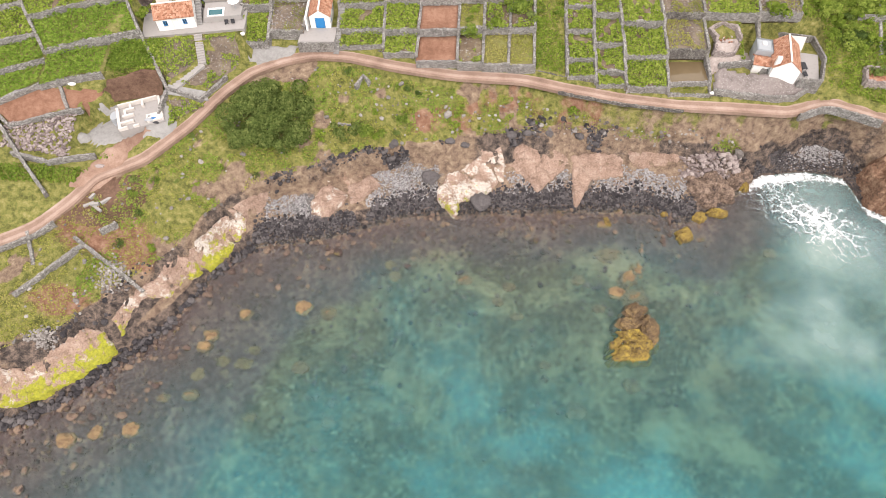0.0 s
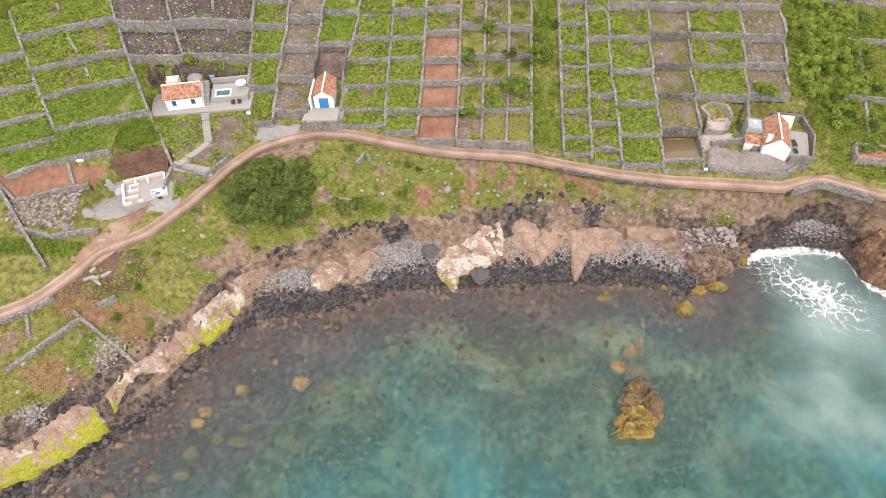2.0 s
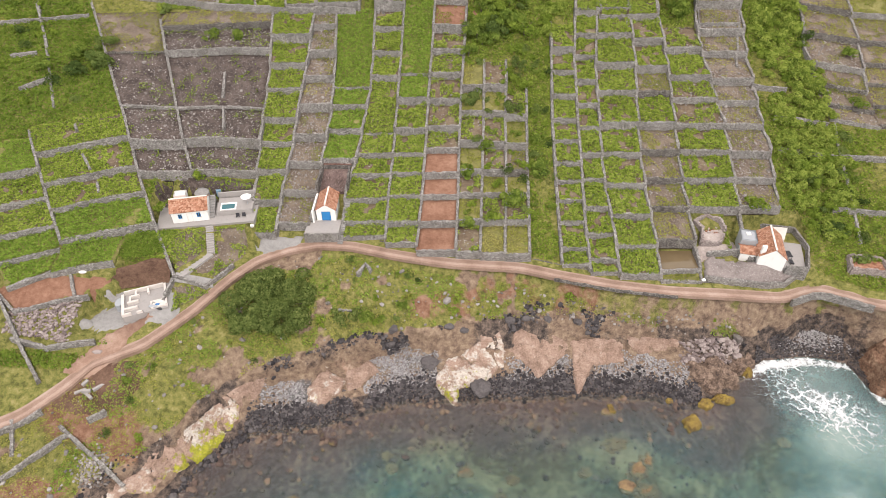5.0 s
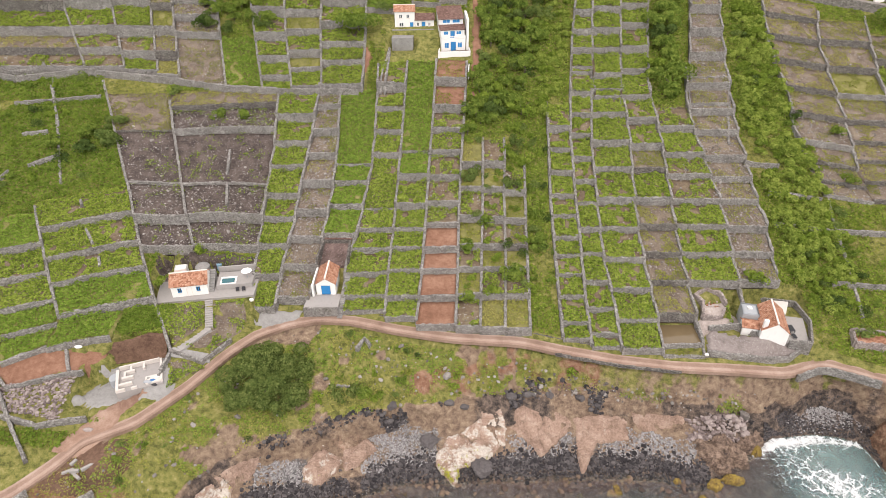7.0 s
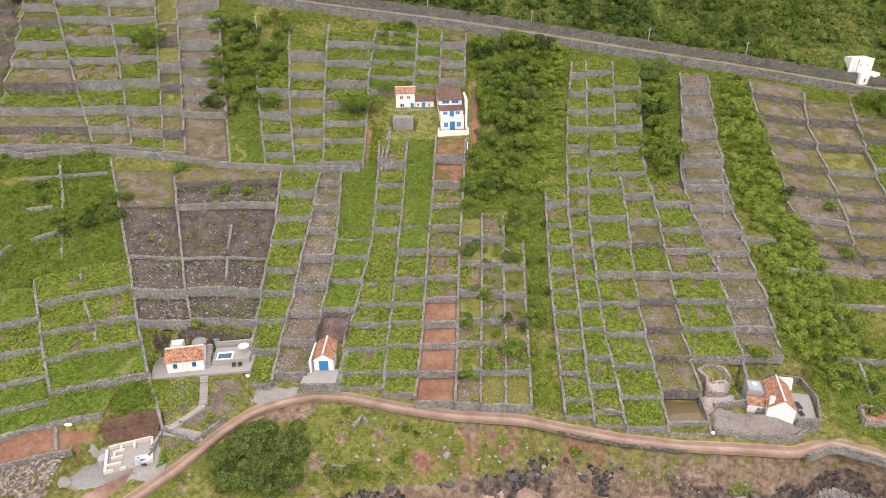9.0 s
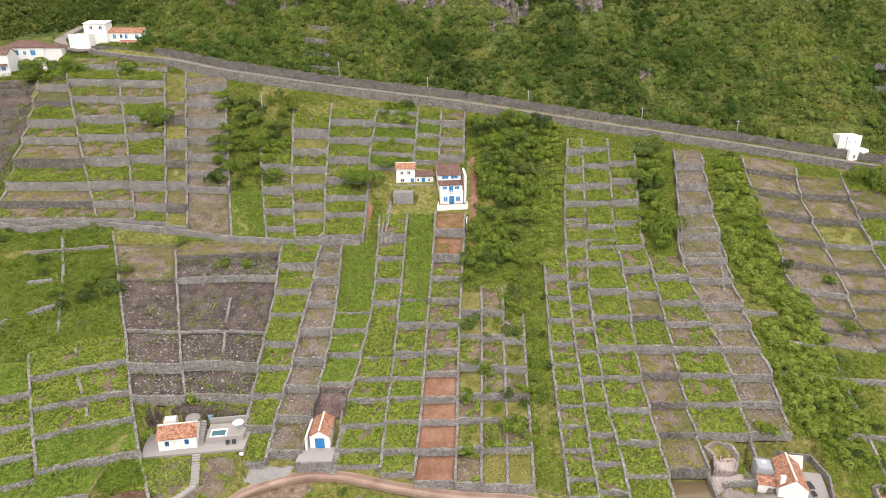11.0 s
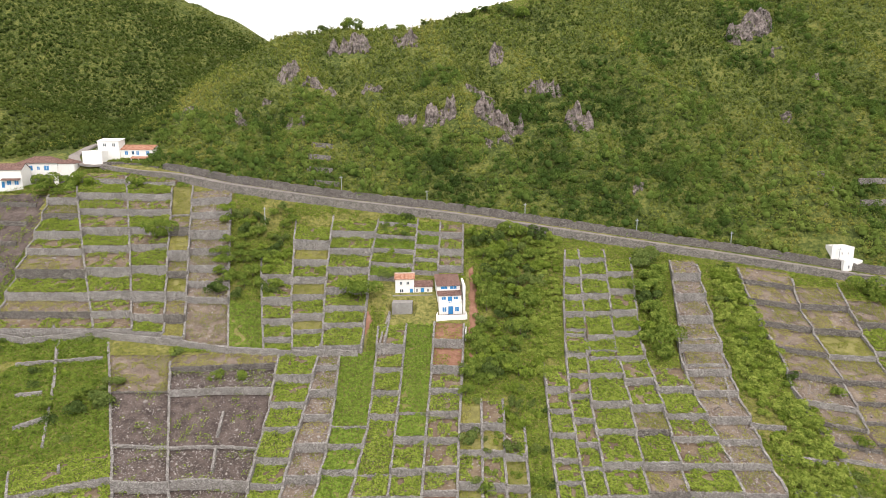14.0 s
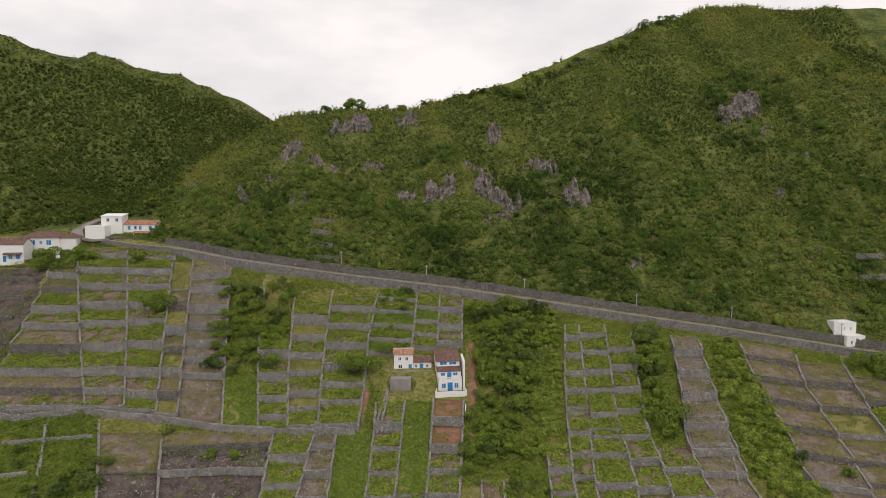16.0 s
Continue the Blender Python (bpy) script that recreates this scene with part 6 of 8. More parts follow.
# --- boathouse with the blue door
M_BROWNYARD = earth("brown_rubble_yard", [(0.3, (0.07, 0.05, 0.045)), (0.55, (0.15, 0.105, 0.095)), (0.8, (0.25, 0.19, 0.17))], 1.5, 7.0, 0.7, ((0.3, 0.25, 0.235), 4.0, 0.35))
slab_thing("forecourt", [(-28.6, 100.9), (-21.6, 100.9), (-21.4, 105.2), (-28.2, 105.2)], 13.5, 17.6, M_DECK, "grey concrete forecourt on a stone base", "terrace")
wall_run("forecourt_wall", [(-28.7, 100.7), (-21.6, 100.7)], 13.5, 17.5, 0.4, M_STONE, "grey stone wall under the forecourt")
house("boathouse", (-26.5, 104.9, 17.6), 0, 4.0, 6.2, 2.7, "front", 1.35, "small white boathouse with a blue double door and red tiles", M_TILE,
      [("front", 1.05, 2.95, 0.0, 2.35, "door", M_BLUE), ("right", 1.2, 2.0, 0.2, 2.2, "door", M_BLUE), ("right", 3.6, 4.4, 0.9, 1.9, "shutter", M_BLUE)], deep=2.5, eave=0.2, ridge_caps=True)
wall_run("parapet", [(-27.1, 104.1), (-26.9, 112.3)], 17.0, 20.6, 0.35, M_WHITE, "white parapet wall beside the boathouse")
slab_thing("yard", [(-26.8, 111.4), (-21.0, 111.4), (-20.8, 117.0), (-26.2, 117.0)], 16.0, [20.4, 20.4, 22.4, 22.4], M_BROWNYARD, "brown stone yard behind the boathouse", "yard")
wall_run("yard_wall", [(-26.9, 110.6), (-26.4, 117.2), (-20.6, 117.2), (-20.4, 110.8)], 18.0, 23.2, 0.45, M_DARKSTONE, "brown stone wall round the yard")
house("shed", (-26.0, 117.5, 21.4), 0, 5.6, 2.6, 1.9, "shed", 0.7, "low stone shed with a brown tile roof", M_BROWNTILE, wall_mat=M_DARKSTONE, deep=2.0)
steps("side_steps", (-21.4, 99.9), (-20.9, 104.6), 1.0, 15.3, 17.8, 10, M_CONCRETE, "narrow grey steps beside the boathouse")
steps("side_steps", (-20.6, 104.8), (-20.2, 111.5), 1.0, 17.8, 20.6, 12, M_CONCRETE, "narrow grey steps beside the boathouse")

# --- tall house on the slope
slab_thing("front_garden", [(-1.2, 171.2), (6.9, 171.9), (6.6, 175.2), (-0.8, 174.4)], 43.5, 47.2, M_ROCKY, "small weedy garden before the tall house", "garden")
wall_run("garden_wall", [(-1.1, 174.2), (-1.4, 171.0), (7.1, 171.8), (6.9, 175.0)], 44.2, 48.0, 0.25, M_WHITE, "low white garden wall before the tall house")
tall = house("tall_house", (-0.6, 174.2, 47.2), 8, 6.6, 9.0, 3.0, "flat", 0, "tall white house with blue shutters and two brown tile roofs",
             holes=[("front", 0.9, 2.0, 0.8, 2.1, "shutter", M_BLUE), ("front", 2.55, 3.95, 0.0, 2.35, "door", M_BLUE), ("front", 4.5, 5.6, 0.8, 2.1, "shutter", M_BLUE)], deep=3.0)
for x0 in (0.0, 6.35):
    part("balcony_wall", Solid().box(x0, x0 + 0.25, 0.0, 1.5, 3.0, 3.9).mesh("balcony_wall", M_WHITE), tall)
for i in range(14):
    part("baluster", Solid().box(0.3 + i * 0.46, 0.42 + i * 0.46, 0.05, 0.17, 3.0, 3.75).mesh("baluster", M_WHITE), tall)
part("rail", Solid().box(0.2, 6.4, 0.02, 0.2, 3.75, 3.87).mesh("rail", M_WHITE), tall)
house("upper_storey", (-0.85, 175.7, 50.2), 8, 6.6, 2.6, 2.1, "shed", 0.75, "white first floor with blue windows under a brown tile roof", M_BROWNTILE,
      [("front", 0.9, 2.1, 0.9, 1.7, "shutter", M_BLUE), ("front", 2.7, 3.9, 0.0, 1.8, "door", M_BLUE), ("front", 4.4, 5.6, 0.9, 1.7, "shutter", M_BLUE)], deep=0.2)
house("attic_storey", (-1.2, 178.2, 52.8), 8, 6.6, 6.0, 1.75, "shed", 1.9, "white top floor with a band of blue windows and brown roof", M_BROWNTILE,
      [("front", 1.0, 2.9, 0.75, 1.55, "shutter", M_BLUE), ("front", 3.7, 5.6, 0.75, 1.55, "shutter", M_BLUE)], deep=4.0)
wall_run("side_wall", [(6.5, 175.2), (6.0, 184.2)], 47.0, 55.4, 0.6, M_WHITE, "tall white chimney wall beside the house")
wall_run("garden_side_wall", [(6.5, 164.0), (7.0, 171.8)], 40.5, 45.4, 0.25, M_WHITE, "white garden wall running down the slope")

drape("earth_path", [(7.3, 158.0), (8.8, 158.0), (9.6, 168.0), (10.2, 182.0), (9.6, 192.0), (8.2, 190.0), (7.9, 174.0)], M_RED, "strip of bare red earth beside the tall house", "path", lift=0.4)
drape("earth_path", [(-28.0, 158.6), (-23.6, 158.6), (-21.4, 165.0), (-19.4, 171.0), (-21.6, 175.0), (-24.0, 170.0)], M_RED, "bare red earth path slanting up between the terraces", "path", lift=0.35)
# --- double cottage beside it
slab_thing("terrace_block", [(-14.2, 175.6), (-8.4, 176.0), (-8.2, 181.2), (-13.9, 180.6)], 45.0, 50.2, M_CONCRETE, "grey-white concrete cistern block with a flat top", "terrace")
wall_run("terrace_wall", [(-14.2, 179.8), (-2.6, 180.4)], 48.0, 51.4, 0.3, M_CONCRETE, "grey concrete ledge wall before the double cottage")
house("tall_cottage", (-13.5, 180.9, 51.0), 3, 5.5, 5.0, 4.9, "side", 1.1, "two-storey white cottage with an orange tile roof", M_TILE,
      [("front", 1.2, 2.1, 3.1, 4.1, "window", M_WHITE), ("front", 3.2, 4.1, 3.1, 4.1, "window", M_WHITE), ("front", 1.2, 2.4, 0.8, 1.9, "window", M_WHITE), ("front", 4.2, 5.1, 0.0, 2.0, "door", M_BLUE)], deep=2.5, ridge_caps=True)
house("low_cottage", (-7.9, 181.2, 51.0), 3, 5.2, 4.2, 2.6, "side", 1.2, "low white cottage wing with brown tiles and blue door", M_BROWNTILE,
      [("front", 0.4, 1.1, 0.9, 1.9, "window", M_WHITE), ("front", 1.8, 2.8, 0.0, 2.1, "door", M_BLUE), ("front", 3.6, 4.3, 0.9, 1.9, "window", M_WHITE)], deep=2.5)

# --- house above the cove
house("cove_house", (61.6, 92.9, 15.4), -13, 4.9, 7.6, 3.0, "front", 1.9, "white house with a worn orange tile roof above the cove", M_TILE, deep=2.5, eave=0.2, ridge_caps=True,
      holes=[("right", 2.0, 2.9, 0.0, 2.0, "door", M_DARKWOOD), ("right", 4.6, 5.5, 0.9, 1.9, "window", M_WHITE)])
house("side_wing", (58.9, 94.9, 15.6), -13, 2.9, 2.6, 2.0, "side", 0.7, "low white side wing with orange tiles", M_TILE, deep=2.0)
house("flat_annexe", (59.4, 97.2, 16.2), -13, 3.1, 3.6, 2.8, "flat", 0, "grey flat-roofed annexe with a white skylight", wall_mat=M_GREYPAINT, deep=2.0)
sky_l = thing("skylight", Solid().box(0, 0.8, 0, 0.8, 0, 0.3).mesh("skylight", M_WHITE), "small white skylight on the flat annexe", "skylight", at=(61.0, 98.6, 18.85))
part("chimney", Solid().box(0.1, 0.9, 0.4, 1.1, 2.4, 5.0).mesh("chimney", M_WHITE), bpy.data.objects["cove_house"], "broad white chimney")
slab_thing("water_cistern", [(66.4, 99.2), (69.0, 98.8), (71.2, 102.6), (67.0, 103.2)], 13.5, 17.6, M_BLOCK, "pale concrete cistern behind the house", "cistern")
slab_thing("patio", [(66.6, 92.0), (70.9, 91.4), (73.2, 99.4), (68.2, 100.4)], 13.2, 15.9, M_DECK, "pale concrete patio beside the house", "patio")
wall_run("patio_wall", [(66.8, 91.6), (71.0, 91.2), (73.6, 97.5), (73.2, 103.5), (62.5, 105.5)], 13.2, 17.0, 0.4, M_STONE, "grey stone wall round the patio")
bench = thing("garden_table", None, "dark garden table and bench on the patio", "table", at=(68.9, 94.6, 15.9))
part("tabletop", Solid().box(-0.5, 0.5, 0, 1.9, 0.7, 0.78).mesh("tabletop", M_DARKWOOD), bench)
part("bench_seat", Solid().box(-0.5, 0.2, -1.6, -0.4, 0.4, 0.48).mesh("bench_seat", M_DARKWOOD), bench)
for lx, ly in ((-0.4, 0.1), (0.35, 0.1), (-0.4, 1.75), (0.35, 1.75), (-0.4, -1.5), (0.1, -1.5), (-0.4, -0.5), (0.1, -0.5)):
    part("leg", Solid().box(lx, lx + 0.06, ly, ly + 0.06, 0, 0.7 if ly > 0 else 0.4).mesh("leg", M_DARKWOOD), bench)
drape("stone_yard", [(51.2, 90.6), (62.4, 89.4), (66.2, 89.6), (69.8, 92.0), (66.4, 92.4), (61.5, 93.4), (52.6, 95.0)], M_GRAVEL, "grey gravel yard before the house above the cove", "yard", lift=0.8)
stone_wall([(51.0, 90.4), (62.4, 89.2), (66.4, 89.4), (70.2, 92.0)], 1.2, 0.3, M_STONE, "low dark stone wall round the gravel yard")
stone_wall([(52.4, 95.2), (58.5, 96.0), (61.6, 94.2)], 1.3, 0.25, None, "grey stone wall beside the gravel yard")
# roofless stone ruin
M_PINKSTONE = masonry("pink_stone", [(0.15, (0.17, 0.14, 0.13)), (0.5, (0.29, 0.245, 0.23)), (0.88, (0.44, 0.38, 0.36))])
M_PLASTER = earth("fallen_plaster", [(0.25, (0.22, 0.18, 0.165)), (0.5, (0.36, 0.31, 0.285)), (0.8, (0.5, 0.45, 0.42))], 1.2, 6.0, 0.5)
ruin = thing("ruin", None, "roofless stone ruin with pinkish plaster floor and fallen tiles", "ruin", "ruins", at=(51.6, 97.4, zat(54.0, 100.0) - 0.3))
RUIN = [(0.0, 0.0), (4.0, 0.3), (5.6, 2.8), (5.2, 5.4), (2.8, 6.8), (-0.2, 5.2), (0.9, 3.0)]
for i, (a, b) in enumerate(zip(RUIN, RUIN[1:] + RUIN[:1])):
    p = samples(a, b, 0.5)
    zz = (0.5 if i in (0, 1) else 1.6) + 0.5 * rough(p[:, 0] * 3 + 5, p[:, 1] * 3, 2.0, 7) + p[:, 1] * 0.12
    part("wall", rubble_wall(p, np.full(len(p), -1.5), zz, 0.3, 20 + i, M_PINKSTONE), ruin)
part("floor", Solid().prism([(q[0] * 0.92 + 0.2, q[1] * 0.92 + 0.2) for q in RUIN], -0.8, [0.35, 0.35, 0.6, 0.8, 0.9, 0.8, 0.6]).mesh("floor", M_PLASTER), ruin, "pale pinkish plaster floor")
for i in range(34):
    g = np.random.default_rng(900 + i)
    x, y, q = g.uniform(1.2, 4.4), g.uniform(2.5, 6.0), g.uniform(0.15, 0.4)
    part("tile", Solid().box(x, x + q, y, y + q * 0.7, 0.4, 0.72 + g.uniform(0.06, 0.3)).mesh("tile", M_TILE if i % 2 else M_PLASTER), ruin)
drape("ruin_plot", [(51.0, 93.8), (55.2, 95.6), (58.0, 97.0), (60.4, 99.0), (58.6, 101.6), (57.6, 98.4), (51.2, 97.4)], M_PLASTER, "stony pinkish ground before the ruin", "ground patch", lift=0.25)
low_ruin = thing("low_ruin", None, "broken stone hut with red tile rubble", "ruin", "ruins", at=Matrix.Translation((80.0, 92.0, zat(81.5, 93.0))) @ Matrix.Rotation(-0.2, 4, "Z"))
for a, b, hh in (((0, 0), (6.5, 0), 1.2), ((6.5, 0), (6.5, 3.4), 1.5), ((6.5, 3.4), (0, 3.4), 1.6), ((0, 3.4), (0, 0), 1.4)):
    p = samples(a, b, 0.5)
    part("wall", rubble_wall(p, np.full(len(p), -1.5), hh + 0.4 * rough(p[:, 0] * 2, p[:, 1] * 2 + 3, 1.5, 9), 0.3, int(hh * 17), M_PINKSTONE), low_ruin)
part("floor", Solid().box(0.2, 6.3, 0.2, 3.2, -1.0, 0.9).mesh("floor", M_TILE), low_ruin, "fallen red tiles")

# --- hamlet at the end of the upper road
house("end_house", (-163.0, 224.0, 78.0), 8, 15.0, 7.0, 6.2, "side", 2.0, "two-storey white house with a brown tile roof on the terrace edge", M_BROWNTILE,
      [("front", 10.0, 11.3, 1.0, 2.4, "shutter", M_BLUE), ("front", 12.4, 13.7, 1.0, 2.4, "shutter", M_BLUE), ("front", 8.2, 9.2, 0.0, 2.2, "door", M_BLUE)], "hamlet houses", 3.0)
part("canopy", Solid().prism([(8.5, -1.2), (14.6, -1.2), (14.6, 0), (8.5, 0)], [2.6, 2.6, 3.1, 3.1], [2.75, 2.75, 3.3, 3.3]).mesh("canopy", M_BROWNTILE), bpy.data.objects["end_house"])
house("long_house", (-154.4, 234.2, 82.2), 2, 14.0, 8.0, 3.9, "hip", 2.2, "long white house with a hipped brown roof and blue windows", M_BROWNTILE,
      [("front", 3.5, 5.2, 1.2, 2.9, "shutter", M_BLUE), ("front", 6.8, 7.7, 1.4, 2.6, "shutter", M_BLUE), ("front", 9.3, 11.0, 1.2, 2.9, "shutter", M_BLUE)], "hamlet houses", 5.0, eave=0.4)
house("long_house_wing", (-140.6, 235.2, 82.3), 2, 6.0, 6.5, 3.6, "hip", 1.7, "white wing with a grey-brown hipped roof", M_BROWNTILE,
      [("front", 1.0, 4.0, 0.3, 2.4, "door", M_WHITE)], "hamlet houses", 5.0)
slab_thing("house_footing", [(-156.0, 233.6), (-137.0, 235.0), (-137.0, 237.0), (-156.0, 236.0)], 76.0, 81.6, M_DARKSTONE, "dark stone footing wall under the long house", "wall")
house("corner_house", (-133.6, 239.6, 82.0), 0, 7.4, 7.0, 8.2, "flat", 0, "tall white corner house with a plain wall to the road", group="hamlet houses", deep=3.0)
house("roof_room", (-129.8, 244.0, 88.2), 0, 8.0, 5.0, 5.4, "shed", 0.9, "white upper house with a sloping white roof", M_WHITE,
      [("front", 2.0, 3.2, 3.4, 4.7, "window", M_WHITE), ("front", 5.4, 6.6, 3.4, 4.7, "window", M_WHITE)], "hamlet houses", 6.0)
house("terrace_house", (-122.2, 245.0, 84.9), -2, 12.8, 7.0, 5.6, "side", 1.6, "two-storey white house with an orange roof and blue windows", M_TILE,
      [("front", 2.0, 3.1, 3.6, 5.0, "shutter", M_BLUE), ("front", 4.6, 5.5, 3.8, 5.0, "window", M_BLUE), ("front", 6.4, 7.4, 3.6, 5.0, "shutter", M_BLUE), ("front", 10.2, 11.4, 3.6, 5.0, "shutter", M_BLUE),
       ("front", 5.4, 6.6, 0.0, 2.0, "door", M_DARKWOOD), ("front", 8.8, 10.0, 0.0, 2.0, "door", M_DARKWOOD)], "hamlet houses", 4.0)
part("porch_roof", Solid().prism([(4.6, -1.8), (11.4, -1.8), (11.4, 0), (4.6, 0)], [2.3, 2.3, 2.9, 2.9], [2.45, 2.45, 3.1, 3.1]).mesh("porch_roof", M_TILE), bpy.data.objects["terrace_house"])
for x in (4.9, 7.8, 11.0):
    part("porch_post", Solid().box(x, x + 0.2, -1.6, -1.4, 0, 2.35).mesh("porch_post", M_WHITE), bpy.data.objects["terrace_house"])
for pts, z1 in (([(-126.0, 239.4), (-123.0, 240.6), (-119.0, 241.0)], 86.2), ([(-119.0, 241.0), (-112.0, 240.4)], 85.7), ([(-112.0, 240.4), (-105.0, 238.4)], 84.6)):
    wall_run("bend_wall", pts, 79.5, z1, 0.5, M_DARKSTONE, "curved dark stone wall below the orange-roofed house")
v, fcs, _, _, _ = ribbon([(-124, 239.6), (-130, 238.4), (-137, 241.0), (-141, 247.0), (-139.0, 256.0), (-130, 268.0)], 1.8, 0.9, 1.0)
thing("bend_road", mesh_of("bend_road", v, fcs, M_ASPHALT), "grey road bending between the white houses", "road", kind="structure")
# --- white house below the wood
house("lower_white_house", (124.4, 192.4, 54.6), 6, 6.2, 5.0, 4.4, "flat", 0, "square white house of two stepped storeys below the wood", group="houses on the slope", deep=3.0,
      holes=[("front", 1.5, 2.1, 1.8, 2.8, "window", M_GREYPAINT), ("front", 4.2, 4.8, 1.8, 2.8, "window", M_GREYPAINT)])
house("upper_white_house", (123.2, 195.4, 58.6), 6, 6.4, 4.5, 4.0, "flat", 0, "upper white storey with two small windows", group="houses on the slope", deep=3.0,
      holes=[("front", 2.2, 2.8, 1.6, 2.5, "window", M_WHITE), ("front", 4.3, 4.9, 1.6, 2.5, "window", M_WHITE)])
wall_run("white_parapet", [(122.2, 195.6), (123.4, 195.4)], 57.0, 63.4, 0.4, M_WHITE, "white stepped parapet beside the house")
wall_run("yard_parapet", [(124.0, 191.4), (131.4, 192.2)], 51.0, 55.0, 0.4, M_WHITE, "low white wall before the house")
# ---------------------------------------------------------------- rocks of the shore
M_BASALT = stone_mat("basalt_boulder", [(0.25, (0.018, 0.016, 0.018)), (0.5, (0.05, 0.045, 0.048)), (0.85, (0.135, 0.122, 0.12))])
M_PEBBLE = stone_mat("grey_pebble", [(0.25, (0.13, 0.123, 0.124)), (0.5, (0.245, 0.235, 0.235)), (0.85, (0.4, 0.385, 0.38))])
M_SEAROCK = stone_mat("weedy_sea_rock", [(0.25, (0.06, 0.04, 0.036)), (0.5, (0.13, 0.09, 0.072)), (0.85, (0.235, 0.165, 0.115))], 0.15, (0.12, 0.092, 0.04))
M_OCHRE = stone_mat("ochre_weed_rock", [(0.25, (0.05, 0.034, 0.018)), (0.5, (0.17, 0.115, 0.035)), (0.78, (0.4, 0.29, 0.055))], 0.5, (0.1, 0.07, 0.036), False)
M_SUNK = stone_mat("sunken_boulder", [(0.25, (0.085, 0.055, 0.036)), (0.5, (0.19, 0.125, 0.07)), (0.8, (0.34, 0.235, 0.11))], 0.5, (0.15, 0.11, 0.065), False)
M_REEF = stone_mat("brown_reef", [(0.25, (0.04, 0.027, 0.02)), (0.5, (0.12, 0.08, 0.045)), (0.8, (0.27, 0.185, 0.08))], 0.5, (0.12, 0.085, 0.035), False)
M_PINKROCK = stone_mat("pink_rubble", [(0.25, (0.12, 0.092, 0.09)), (0.5, (0.235, 0.19, 0.18)), (0.8, (0.37, 0.32, 0.3))])


def tuff_material():
    """Bedded tuff: peach and tan bands, dark weathered fissures, bleached salt patches, yellow lichen near the sea."""
    n = Nodes("tuff_ledge")
    tone = n.punch(n.math("ADD", n.math("MULTIPLY", n.noise(0.5, 6.0, 0.7), 0.55), n.math("MULTIPLY", n.noise(4.0, 6.0, 0.75), 0.45)), 2.0)
    c = n.ramp(tone, [(0.1, (0.085, 0.06, 0.05)), (0.28, (0.2, 0.135, 0.105)), (0.46, (0.3, 0.205, 0.158)), (0.62, (0.37, 0.265, 0.21)), (0.82, (0.46, 0.37, 0.31))])
    warp = n.node("ShaderNodeTexNoise", Scale=0.9, Detail=4.0)
    n.link(n.pos, warp.inputs["Vector"])
    where = n.mix(1.0, n.pos, n.mix(1.0, warp.outputs["Color"], (1.4, 1.4, 1.4), "MULTIPLY"), "ADD")
    split = n.math("SUBTRACT", 1.0, n.step(n.cells(0.3, "DISTANCE_TO_EDGE", where), 0.0, 0.03))
    white = n.step(n.math("ADD", n.noise(0.35, 6.0, 0.75), n.attr("pale")), 0.66, 0.74)
    c = n.mix(white, c, n.mix(n.punch(n.noise(2.0, 6.0, 0.7), 2.5), (0.66, 0.62, 0.56), (0.36, 0.3, 0.25)))
    moss = n.step(n.math("ADD", n.noise(0.8, 6.0, 0.75), n.attr("lichen")), 0.79, 0.87)
    c = n.mix(moss, c, n.mix(n.punch(n.noise(2.5, 6.0, 0.7), 2.5), (0.42, 0.41, 0.045), (0.17, 0.18, 0.03)))
    c = n.mix(n.math("MULTIPLY", split, 0.16), c, (0.06, 0.045, 0.04))
    damp = n.step(n.noise(0.7, 6.0, 0.8), 0.58, 0.68)
    c = n.mix(n.math("MULTIPLY", damp, 0.6), c, (0.1, 0.078, 0.066))
    h = n.math("ADD", n.noise(1.2, 6.0, 0.7), n.math("MULTIPLY", n.noise(7.0), 0.4))
    h = n.math("SUBTRACT", h, n.math("MULTIPLY", split, 0.3))
    return n.finish(c, 0.9, n.bump(h, 0.9, 0.4), 0.2)


M_TUFF = tuff_material()


